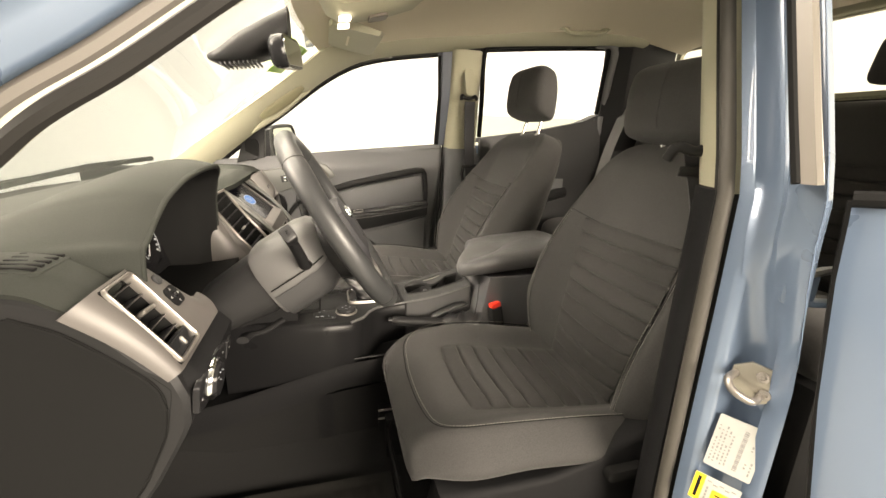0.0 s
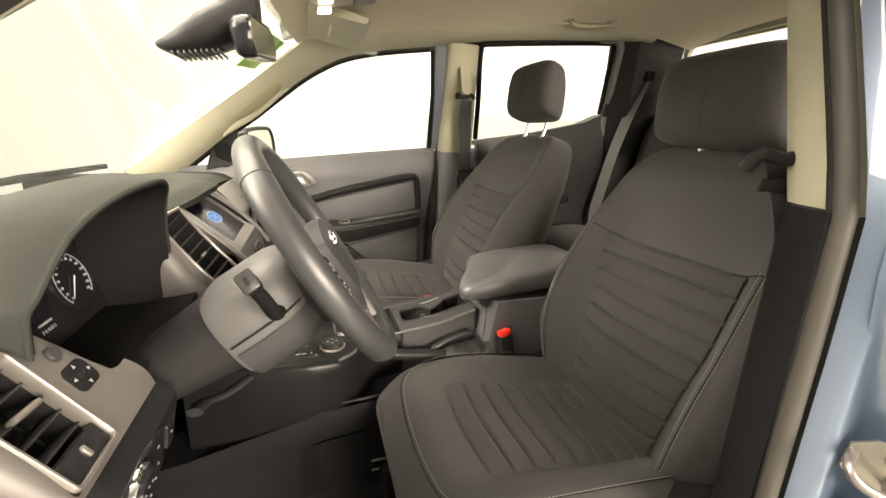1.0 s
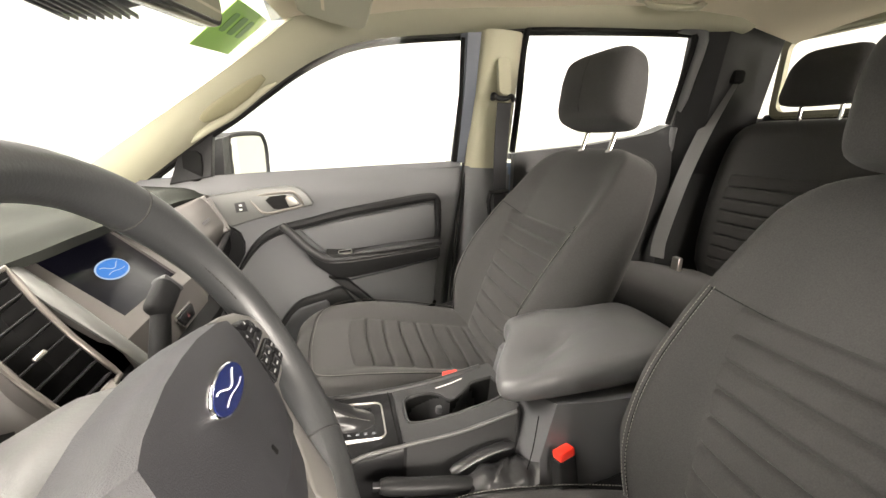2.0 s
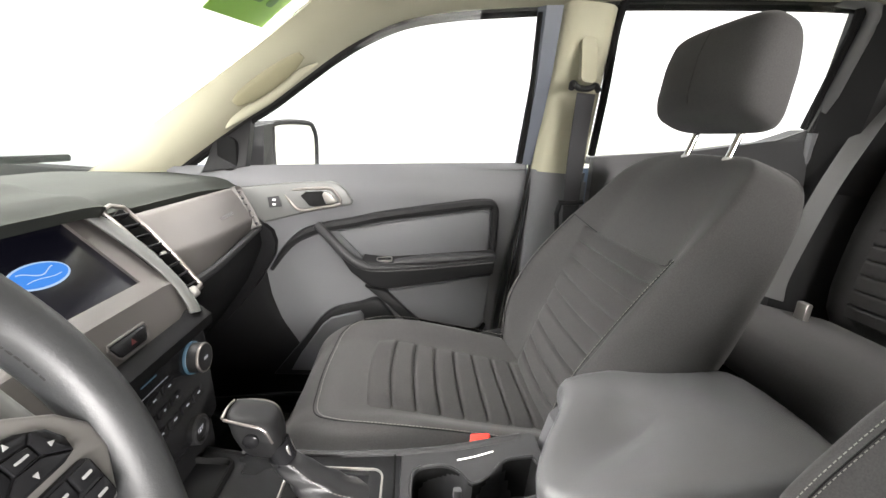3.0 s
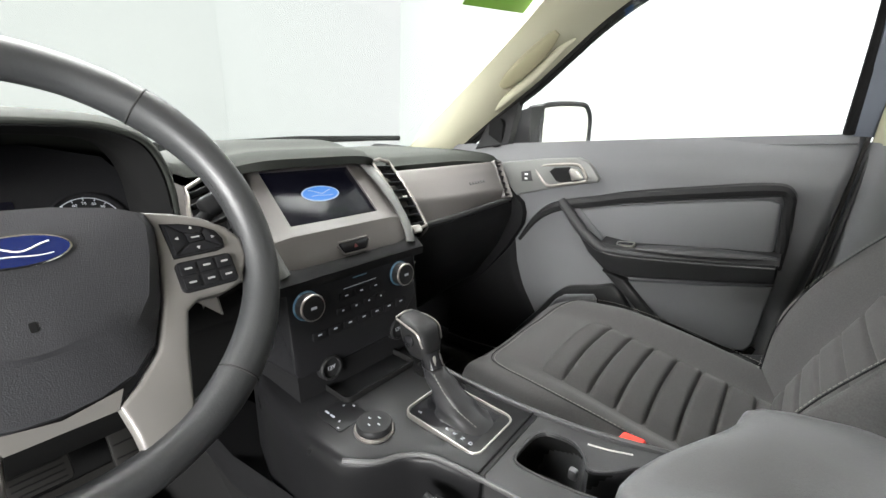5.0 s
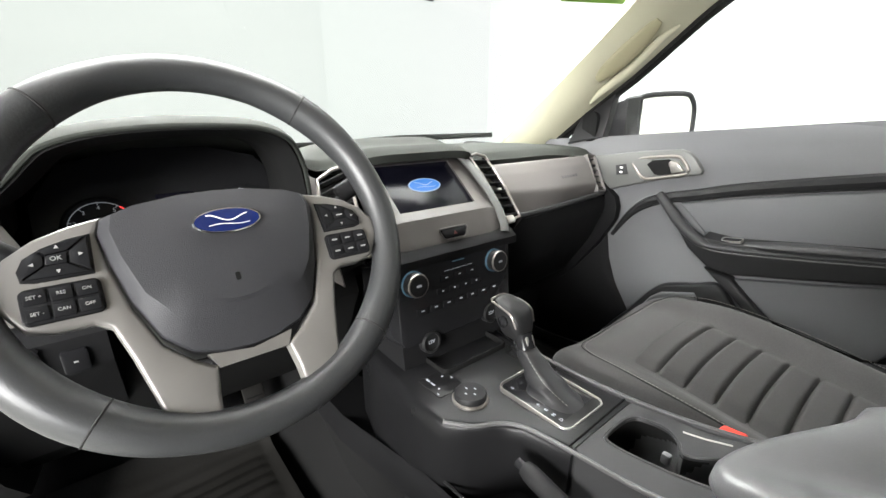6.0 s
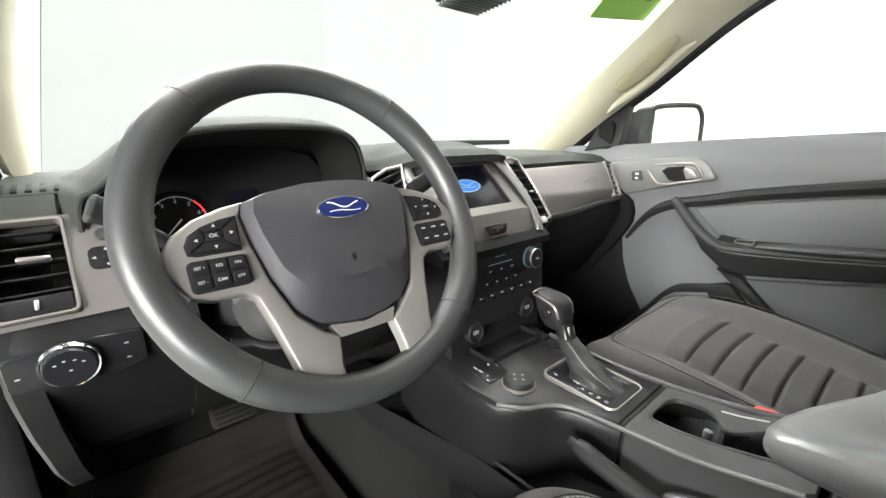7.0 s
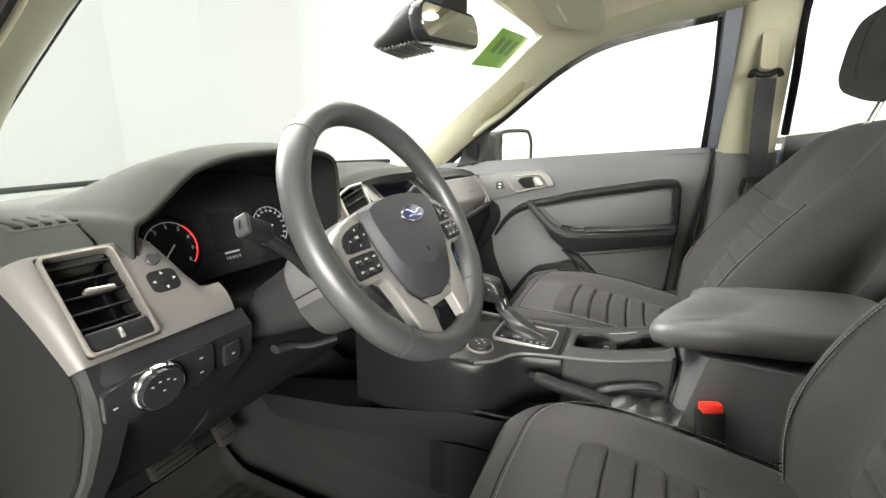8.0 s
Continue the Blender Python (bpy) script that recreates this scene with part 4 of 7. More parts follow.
# driver trim panel with an opening for its vent
def driver_face(u, y, out=0.0):
    return Vector((lerp(-0.268, -0.192, u) + out * 0.8, y, lerp(1.180, 1.074, u) + out * 0.6))


def driver_band(u, y):
    """The trim panel; beyond its outer end it folds back along the side of the dash."""
    if y < -0.716:
        turn = radians(85) * min(1, (-0.716 - y) / 0.028)
        return driver_face(lerp(u, 0.5, 0.02 * turn), -0.716 - (0.026 - 0.014 * u) * math.sin(turn), 0.005 * math.sin(math.pi * u) - (0.034 - 0.016 * u) * (1 - math.cos(turn)))
    top = 0.66 * ease(-0.607, -0.565, y)
    return driver_face(lerp(top, 1, u), y, 0.005 * math.sin(math.pi * u))


bm = bmesh.new()
us = [0.0, 0.02, 0.045] + [0.045 + 0.895 * k / 8 for k in range(1, 9)] + [0.97, 1.0]
ys = [-0.744 + 0.0035 * k for k in range(9)] + [-0.7105, -0.69, -0.67, -0.645, -0.632, -0.62, -0.607, -0.60, -0.59, -0.58, -0.57, -0.56, -0.543]
grid = [[bm.verts.new(driver_band(u, y)) for u in us] for y in ys]
for j in range(len(ys) - 1):
    for i in range(len(us) - 1):
        if not (2 <= i <= 9 and 9 <= j <= 11):
            bm.faces.new((grid[j][i], grid[j][i + 1], grid[j + 1][i + 1], grid[j + 1][i]))
bmesh.ops.recalc_face_normals(bm, faces=bm.faces)
bmesh.ops.solidify(bm, geom=list(bm.faces), thickness=0.006)
driver_trim = part("driver_trim", bm, TRIM, dash, "warm grey satin trim by the driver")
mv = facing(driver_face(0.4925, -0.6777, 0.001), (0, 1, 0), (-0.076, 0, 0.106))
side_vent = part("side_vent", rim(rounded(0.0725, 0.120, 0.007), rounded(0.0640, 0.112, 0.005), 0.014, mv @ pose(0, 0, 0.006), 0.002), SMOKED, dash, "smoked chrome framed side air vent")
part("vent_box", box((0, 0, -0.040), (0.072, 0.120, 0.004), 0, mv), DARK, side_vent, smooth=False)
for a, b, w, h in ((-0.035, 0, 0.003, 0.118), (0.035, 0, 0.003, 0.118), (0, 0.059, 0.07, 0.003), (0, -0.059, 0.07, 0.003)):
    part("vent_box", box((a, b, -0.019), (w, h, 0.040), 0, mv), DARK, side_vent, smooth=False)
for k in range(5):
    part("slat", box((0, 0, 0), (0.062, 0.0022, 0.020), 0.001, mv @ pose(0, 0.048 - 0.0185 * k, -0.013, 8, 0, 0)), BLACK, side_vent)
part("slat", box((0, 0, 0), (0.0018, 0.084, 0.004), 0.0006, mv @ pose(0.016, 0.012, -0.026)), DARK, side_vent)
part("vent_tab", box((0, 0, 0), (0.030, 0.006, 0.012), 0.0026, mv @ pose(0.004, 0.011, -0.001, 0, 0, -4)), SMOKED, side_vent, "small bright vent tab")
part("vent_foot", plate(rounded(0.063, 0.022, 0.003, 3), 0.012, mv @ pose(0, -0.0445, 0.003), 0.002), GLOSS, side_vent, "gloss strip with thumb wheel")
part("thumb_wheel", box((0, 0, 0), (0.0045, 0.012, 0.004), 0.0015, mv @ pose(0.0, -0.0445, 0.004)), SILVER, side_vent)
vent([slope(0.06, 0.632, 0.008), slope(0.10, 0.672, 0.004), slope(0.96, 0.672, 0.004), slope(0.96, 0.632, 0.008)], 6, dash, "side_vent", frame_mat=TRIM, knob=False)
mt = facing(driver_face(0.46, -0.6095, 0.004), (0, 1, 0), (-0.076, 0, 0.106))
mirror_switch = part("mirror_switch", plate(rounded(0.036, 0.030, 0.009), 0.008, mt @ pose(0, -0.004, 0.002), 0.002), KNEE, dash, "black mirror adjuster pad")
part("switch_centre", plate(rounded(0.009, 0.008, 0.002, 3, 0, -0.004), 0.004, mt @ pose(0, 0, 0.0035), 0.001), GLOSS, mirror_switch)
for a in (0, 90, 180, 270):
    x, y = 0.012 * math.cos(radians(a)), -0.004 + 0.010 * math.sin(radians(a))
    part("icon", plate([(x + 0.0025 * math.cos(radians(a + q)), y + 0.0025 * math.sin(radians(a + q))) for q in (0, 130, 230)], 0.0004, mt @ pose(0, 0, 0.0026)), PRINT, mirror_switch, smooth=False)
part("round_button", turned([(0.008, -0.004), (0.008, 0.002), (0.0065, 0.0035), (0.0, 0.0035)], mt @ pose(0.0, 0.026, 0.0), 20), GRAPHITE, dash)
# lower driver panel with light switch
def knee(u, v):
    y = lerp(-0.722, -0.53, v)
    x = along([(0, -0.195), (0.2, -0.176), (0.45, -0.185), (0.6, -0.21), (1.0, -0.36)], u) - 0.03 * (1 - ease(-0.722, -0.69, y))
    z = along([(0, 1.072), (0.2, 1.05), (0.45, 1.005), (0.6, 0.975), (1.0, 0.80)], u)
    return (x, y, z)
part("knee_panel", sheet(knee, 16, 16, 0.012), KNEE, dash, "black lower driver panel")
part("knee_panel", loft([[(-0.25, y, 1.02), (-0.235, y, 0.98), (-0.30, y, 0.86), (-0.40, y, 0.76), (-0.45, y, 0.76), (-0.40, y, 1.02)] for y in (-0.535, -0.16)]), DARK, dash, angle=30)
ml = facing((-0.1795, -0.656, 1.027), (0, 1, 0), (0.12, 0, 1)) @ pose(0, 0, 0, 0, -2, 0)
light_panel = part("light_panel", plate([(-0.060, -0.017), (-0.056, -0.021), (-0.030, -0.026), (0.040, -0.026), (0.060, -0.021), (0.064, -0.017), (0.064, 0.020), (0.060, 0.024), (0.020, 0.026), (-0.030, 0.025), (-0.056, 0.018), (-0.060, 0.014)], 0.008, ml @ pose(0, 0, 0.0015), 0.0015), GLOSS, dash, "black headlamp switch panel")
knob = part("light_switch", turned([(0.0245, -0.004), (0.0245, 0.006), (0.0225, 0.0095), (0.0, 0.009)], ml @ pose(-0.006, 0, 0.003), 40), GLOSS, light_panel, "round headlamp switch with chrome ring")
part("switch_ring", turned([(0.0285, 0.0), (0.0285, 0.003), (0.0265, 0.006), (0.0245, 0.0055), (0.0245, 0.0)], ml @ pose(-0.006, 0, 0.002), 40), CHROME, knob)
for a, b in ((-0.012, 0.008), (-0.004, 0.011), (0.005, 0.010), (0.012, 0.006), (0, -0.002)):
    part("icon", plate(rounded(0.0030, 0.0013, 0.0005, 2, a - 0.006, b), 0.0004, ml @ pose(0, 0, 0.0128)), ICON, knob, smooth=False)
for a, b in ((-0.050, -0.004), (0.046, 0.010), (0.046, -0.010)):
    part("icon", plate(rounded(0.0045, 0.0016, 0.0006, 2, a, b), 0.0004, ml @ pose(0, 0, 0.0021)), PRINT, light_panel, smooth=False)
md = facing((-0.184, -0.564, 1.022), (0, 1, 0), (0.12, 0, 1))
dimmer = part("dimmer_switch", plate(rounded(0.026, 0.032, 0.004), 0.010, md @ pose(0, 0, 0.007), 0.002), GLOSS, dash)
part("icon", plate(rounded(0.0045, 0.002, 0.0008, 2), 0.0004, md @ pose(0, 0, 0.0076)), PRINT, dimmer, smooth=False)
# end cap of the dash at the driver door
cap = [(-0.70, 1.165), (-0.36, 1.186), (-0.292, 1.166), (-0.225, 1.085), (-0.200, 1.066), (-0.190, 1.035), (-0.192, 1.0), (-0.204, 0.975), (-0.238, 0.915), (-0.33, 0.79), (-0.43, 0.69), (-0.70, 0.61)]
cap_seam = [(-0.345, 1.158), (-0.303, 1.137), (-0.266, 1.106), (-0.232, 1.073), (-0.218, 1.052), (-0.2135, 1.027), (-0.219, 0.99), (-0.239, 0.945), (-0.262, 0.904), (-0.35, 0.795), (-0.45, 0.705)]
for side in (-1, 1):
    rings = [[(x, side * y, z) for x, z in cap] for y in (0.69, 0.716)] + [[(lerp(-0.45, x, 0.975), side * 0.7215, lerp(0.92, z, 0.975)) for x, z in cap]]
    end = part("end_cap", loft(rings), BLACK if side < 0 else KNEE, dash, "grained dash end cap", angle=35)
    if side < 0:
        inset = [(-0.69, 1.145)] + cap_seam + [(-0.69, 0.64)]
        part("cap_cover", loft([[(x, -0.7215 - h, z) for x, z in [(lerp(-0.45, a, 1 - k), lerp(0.92, b, 1 - k)) for a, b in inset]] for h, k in ((-0.004, 0.0), (0.0015, 0.004), (0.003, 0.012))]), DARK, end, "black removable end cover", angle=35)
        part("cap_seam", tube(smooth_line([(x, -0.7225, z) for x, z in cap_seam], 4), 0.0011, 6), DARK, end)
# demister grille
for side, y0 in ((-1, -0.655),):
    md = facing((-0.346, y0 - 0.008, 1.2035), (0, 1, 0), (-1, 0, 0.10))
    grille = part("demister", plate(rounded(0.085, 0.055, 0.008), 0.01, md @ pose(0, 0, 0.0), 0.002), DASH_TOP, dash)
    for k in range(6):
        part("slat", box((lerp(-0.034, 0.034, k / 5), 0, 0.001), (0.0065, 0.042, 0.004), 0.0006, md), DARK, grille)
# instrument hood
ARCH = [(-0.632, 1.150), (-0.627, 1.196), (-0.609, 1.210), (-0.586, 1.231), (-0.565, 1.253), (-0.545, 1.268), (-0.501, 1.281), (-0.43, 1.288), (-0.35, 1.288), (-0.30, 1.283), (-0.264, 1.268), (-0.243, 1.242), (-0.230, 1.20), (-0.226, 1.13), (-0.225, 1.05)]
arch = smooth_line([(0, y, z) for y, z in ARCH], 6)
na = len(arch) - 1


def arch_x(z):
    return along([(1.13, -0.255), (1.2, -0.252), (1.23, -0.247), (1.255, -0.239), (1.27, -0.231), (1.29, -0.222)], z)


def hood(u, v):
    """From the rim a broad chamfer rises, then the hood falls back to the pad."""
    p = arch[round(u * na)]
    out = (p - Vector((0, -0.415, 1.10))).normalized()
    rise = 0.007 * ease(0, 0.16, v) + 0.004 * ease(0.0, 0.02, v)
    x = lerp(arch_x(p.z), -0.56, v)
    y = p.y + out.y * rise * 1.2 + (p.y + 0.42) * 0.30 * ease(0.1, 1, v)
    z = p.z + out.z * rise
    return (x, y, lerp(z, min(z, dash_top_z(x, y) - 0.012), ease(0.14, 0.95, v)))


shade = part("instrument_hood", sheet(hood, na, 24, 0.006), DASH_TOP, dash, "soft dark instrument hood")


def hood_in(u, v):
    p = arch[round(u * na)]
    c = Vector((0, -0.418, 1.18))
    q = c.lerp(p, lerp(0.965, 0.86, ease(0, 0.35, v)))
    return (lerp(arch_x(p.z) + 0.001, -0.372, v), q.y, q.z)


part("hood_lining", sheet(hood_in, na, 8, 0.004), DARK, shade)
rim_line = [Vector((arch_x(p.z) + 0.001, lerp(-0.418, p.y, 0.982), lerp(1.18, p.z, 0.982))) for p in arch]
part("hood_edge", tube(rim_line, 0.004, 8), DASH_TOP, shade)
# instruments
mg = facing((-0.362, -0.405, 1.130), (0, 1, 0), (-0.28, 0, 0.96))
cluster = part("instrument_panel", plate([(-0.185, -0.06), (-0.18, 0.05), (-0.14, 0.105), (-0.05, 0.125), (0.05, 0.125), (0.13, 0.105), (0.17, 0.05), (0.175, -0.06)][::-1], 0.02, mg), GLOSS, dash, "dark instrument panel with two dials")
part("cluster_shelf", loft([[(-0.37, y, 1.065), (-0.26, y, 1.070), (-0.215, y, 1.075), (-0.215, y, 1.05), (-0.37, y, 1.03)] for y in (-0.60, -0.235)]), DARK, dash, angle=30)
for cx, redline in ((-0.105, True), (0.095, False)):
    md = mg @ pose(cx, 0.005, 0.001)
    dial = part("dial", turned([(0.050, -0.002), (0.050, 0.002), (0.047, 0.003), (0.047, 0.0005), (0.0, 0.0005)], md, 40), GLOSS, cluster, "round dial with white scale")
    arc = [Vector((0.041 * math.cos(radians(a)), 0.041 * math.sin(radians(a)), 0.0015)) for a in range(225, -46, -6)]
    cut = 30 if redline else len(arc)
    part("scale", tube([md @ p for p in arc[:cut]], 0.0006, 4), ICON, dial, smooth=False)
    if redline:
        part("scale_red", tube([md @ p for p in arc[29:]], 0.0011, 4), DIAL_RED, dial, smooth=False)
    for k in range(9 if redline else 15):
        a = radians(225 - 270 * k / (8 if redline else 14))
        part("numeral", lettering(str(k if redline else k * 10), 0.008 if redline else 0.0055, md @ pose(0.033 * math.cos(a), 0.033 * math.sin(a), 0.0015)), ICON, dial, smooth=False)
        part("tick", plate(rounded(0.005, 0.001, 0.0003, 2), 0.0004, md @ pose(0.0395 * math.cos(a), 0.0395 * math.sin(a), 0.0016, 0, 0, math.degrees(a))), ICON, dial, smooth=False)
    part("needle", plate([(-0.006, -0.0012), (0.034, -0.0005), (0.034, 0.0005), (-0.006, 0.0012)], 0.0006, md @ pose(0, 0, 0.004, 0, 0, 225)), WHITE, dial, smooth=False)
part("small_display", plate(rounded(0.055, 0.07, 0.003, 3, -0.004, 0.015), 0.001, mg @ pose(0, 0, 0.0012)), SCREEN, cluster)
part("display_words", lettering("P R N D S", 0.007, mg @ pose(-0.004, -0.034, 0.0022)), ICON, cluster, smooth=False)
part("display_bar", plate(rounded(0.03, 0.003, 0.001, 2, -0.004, -0.024), 0.0006, mg @ pose(0, 0, 0.0022)), ICON, cluster, smooth=False)

# ---- centre stack ----
UP = Vector((-0.094, 0, 0.082)).normalized()
MS = facing((-0.2155, YC, 1.168), (0, 1, 0), UP)
def bezel_at(a, row):
    """The display surround: a face round the display, a ledge under it and a lower face."""
    b, c = row
    return MS @ Vector((a * (1 - 0.03 * ease(-0.06, -0.13, b)), b, c - 0.006 * ease(0.105, 0.132, abs(a))))


bm = bmesh.new()
rows = [(0.080, -0.012), (0.078, 0.000), (0.074, 0.003), (0.0595, 0.003), (0.03, 0.003), (0.0, 0.003), (-0.03, 0.003), (-0.0555, 0.003), (-0.070, 0.007), (-0.078, 0.0085), (-0.082, 0.0065), (-0.095, 0.000), (-0.112, -0.008), (-0.126, -0.015), (-0.135, -0.022)]
cols = [-0.139, -0.131, -0.120, -0.105, -0.0905, -0.06, -0.03, 0.0, 0.03, 0.06, 0.0905, 0.105, 0.120, 0.131, 0.139]
grid = [[bm.verts.new(bezel_at(a, row)) for a in cols] for row in rows]
for j in range(len(rows) - 1):
    for i in range(len(cols) - 1):
        if not (3 <= j <= 6 and 4 <= i <= 9):
            bm.faces.new((grid[j][i], grid[j][i + 1], grid[j + 1][i + 1], grid[j + 1][i]))
bmesh.ops.recalc_face_normals(bm, faces=bm.faces)
bmesh.ops.solidify(bm, geom=list(bm.faces), thickness=0.008)
bezel = part("display_bezel", bm, TRIM, dash, "warm grey satin display surround", angle=28)
display = part("display", plate(rounded(0.186, 0.120, 0.003), 0.01, MS @ pose(0, 0.002, -0.001), 0.001), SCREEN, dash, "dark central touch display")
part("display_oval", plate(ellipse(0.076, 0.034, 40), 0.0006, MS @ pose(0.0, 0.004, -0.0004)), SCREEN_WHITE, display)
part("display_oval", plate(ellipse(0.071, 0.0295, 40), 0.0006, MS @ pose(0.0, 0.004, 0.0)), SCREEN_BLUE, display)
part("display_mark", swirl(MS @ pose(0.0, 0.0055, 0.0002), 0.044, 0.012, 0.0007), SCREEN_WHITE, display)
part("bezel_top", tube(smooth_line([MS @ Vector((-0.128, 0.077, 0.004)), MS @ Vector((-0.08, 0.080, 0.005)), MS @ Vector((0.08, 0.080, 0.005)), MS @ Vector((0.128, 0.077, 0.004))], 5), 0.0018, 8), SMOKED, bezel, "thin bright line above the display")
MZ = facing(MS @ Vector((0.004, -0.111, -0.0055)), (0, 1, 0), MS.to_3x3() @ Vector((0, 0.044, 0.021)))
hazard = part("hazard_button", plate([(-0.021, -0.009), (0.021, -0.009), (0.025, -0.006), (0.031, 0.006), (0.029, 0.0095), (-0.029, 0.0095), (-0.031, 0.006), (-0.025, -0.006)], 0.012, MZ @ pose(0, 0, 0.004), 0.003), GLOSS, bezel, "gloss black hazard button")
part("button_rim", tube([MZ @ Vector((a, b, 0.0015)) for a, b in ((-0.022, -0.0105), (0.022, -0.0105), (0.027, -0.007), (0.0335, 0.006), (0.031, 0.011), (-0.031, 0.011), (-0.0335, 0.006), (-0.027, -0.007))], 0.0016, 6, closed=True), TRIM, hazard)
part("hazard_mark", plate([(0.0, 0.004), (-0.0045, -0.003), (0.0045, -0.003)], 0.0005, MZ @ pose(0, 0, 0.0046)), material("dull_red_print", (0.10, 0.015, 0.015), 0.5), hazard, smooth=False)


def vent_path(s, t, side=0.0, deep=0.0):
    """A point on the curved slot of a centre vent: t runs down, side is across, deep is into the dash."""
    a = along([(0, 0.160), (0.3, 0.172), (0.6, 0.178), (1, 0.178)], t)
    return MS @ Vector((s * (a + side), lerp(0.056, -0.098, t), lerp(0.014, -0.016, t) - deep - (0.6 if s < 0 else 0.10) * (side + 0.016)))


for s in (-1, 1):
    steps = [k / 12 for k in range(13)]
    body = part("centre_vent", tube([vent_path(s, t, -0.016) for t in steps] + [vent_path(s, 1.03, 0.010)] + [vent_path(s, t, 0.036) for t in steps[::-1]] + [vent_path(s, -0.04, 0.010)], 0.0034, 8, closed=True), SMOKED, dash, "smoked chrome framed centre air vent")
    part("vent_box", loft([[vent_path(s, t, -0.016), vent_path(s, t, -0.016, 0.04), vent_path(s, t, 0.036, 0.04), vent_path(s, t, 0.036)] for t in [-0.02] + steps + [1.02]], cap=False, closed=False), DARK, body)
    part("vent_side", loft([[vent_path(s, t, 0.0375, -0.001), vent_path(s, t, 0.041, 0.010), vent_path(s, t, 0.044, 0.040)] for t in [-0.04] + steps + [1.04]], cap=False, closed=False), TRIM, body)
    for k in range(8):
        t = (k + 0.5) / 8
        m = facing(vent_path(s, t, 0.010, 0.006), (vent_path(s, t, 0.036) - vent_path(s, t, -0.016)) * s, vent_path(s, t - 0.05) - vent_path(s, t + 0.05))
        part("slat", box((0, 0, 0), (0.059, 0.0024, 0.014), 0.001, m), BLACK, body)
        if k == 4:
            part("vent_tab", box((0, 0.002, 0.007), (0.014, 0.005, 0.006), 0.002, m), SILVER, body, "small bright vent tab")
    foot = facing(vent_path(s, 1.03, -0.002), (0, 1, 0), vent_path(s, 0.9) - vent_path(s, 1.0))
    part("vent_foot", box((0, 0, 0), (0.026, 0.018, 0.010), 0.004, foot), SILVER, body, "bright foot of the vent frame")
    edge = smooth_line([MS @ Vector((s * a, b, c)) for a, b, c in ((0.120, 0.080, 0.003), (0.130, 0.055, 0.007), (0.137, 0.020, 0.008), (0.141, -0.030, 0.007), (0.141, -0.080, 0.002), (0.137, -0.115, -0.006), (0.133, -0.130, -0.012))], 5)
    part("vent_pillar", tube(edge, [0.007 + 0.005 * math.sin(math.pi * min(0.8, k / 22)) for k in range(31)], 12, 0.6, up=(0.66, 0, 0.75)), HANDLE_TRIM, dash, "satin silver pillar beside the vent")
# flank of the stack that faces the driver
def flank(u, v):
    a = (MS @ Vector((-0.196, 0.060, -0.020))).lerp(MS @ Vector((-0.216, -0.135, -0.060)), v)
    b = Vector((-0.310, -0.240, 1.205)).lerp(Vector((-0.290, -0.240, 1.035)), v)
    p = a.lerp(b, u)
    return p + Vector((0.006, -0.010, 0.010)) * math.sin(math.pi * u)
part("stack_flank", sheet(flank, 12, 12, 0.004), TRIM, dash, "grey flank of the centre stack")
# lower bezel lip and climate panel
part("stack_lip", loft([[(-0.160, y, 1.082), (-0.128, y, 1.076), (-0.113, y, 1.064), (-0.112, y, 1.050), (-0.17, y, 1.05)] for y in (YC - 0.155, YC + 0.155)]), KNEE, dash, "dark grey lip below the display", angle=30)
MC = facing((-0.108, YC - 0.004, 0.985), (0, 1, 0), (-0.10, 0, 1))
climate = part("climate_panel", plate(rounded(0.275, 0.150, 0.015), 0.12, MC, 0.004), GLOSS, dash, "gloss black climate panel with two knobs")
for s in (-1, 1):
    m = MC @ pose(-0.106 if s < 0 else 0.092, 0.040, 0)
    knob = part("climate_knob", turned([(0.021, 0.0), (0.021, 0.014), (0.0195, 0.019), (0.016, 0.0205), (0.0, 0.0195)], m, 36), BLACK, climate, "round climate knob with lit ring")
    part("knob_ring", turned([(0.0230, 0.0), (0.0230, 0.003), (0.0222, 0.0042), (0.0214, 0.003), (0.0214, 0.0)], m, 36), ICON_BLUE, knob)
    part("knob_cap", turned([(0.0206, 0.0160), (0.0211, 0.0172), (0.0203, 0.0192), (0.0192, 0.0194)], m, 36), SMOKED, knob)
    part("icon", plate(rounded(0.010, 0.004, 0.001, 2), 0.0004, m @ pose(0, 0, 0.0203)), ICON, knob, smooth=False)
for k in range(3):
    part("button", plate(rounded(0.027, 0.013, 0.003, 3), 0.004, MC @ pose((k - 1) * 0.032, 0.034, 0.002), 0.0006), GLOSS, climate)
    part("icon", plate(rounded(0.006, 0.0016, 0.0005, 2), 0.0004, MC @ pose((k - 1) * 0.032, 0.034, 0.0025)), ICON, climate, smooth=False)
part("icon", plate(rounded(0.03, 0.0016, 0.0005, 2), 0.0004, MC @ pose(0.0, 0.060, 0.0006)), ICON_BLUE, climate, smooth=False)
part("icon", plate(rounded(0.07, 0.0008, 0.0003, 2), 0.0004, MC @ pose(0.0, 0.046, 0.0006)), ICON, climate, smooth=False)
for k in range(4):
    part("button", plate(rounded(0.024, 0.012, 0.003, 3), 0.004, MC @ pose((k - 1.5) * 0.028, 0.010, 0.002), 0.0006), GLOSS, climate)
    part("icon", plate(rounded(0.004, 0.0024, 0.0008, 2), 0.0004, MC @ pose((k - 1.5) * 0.028, 0.011, 0.0025)), ICON, climate, smooth=False)
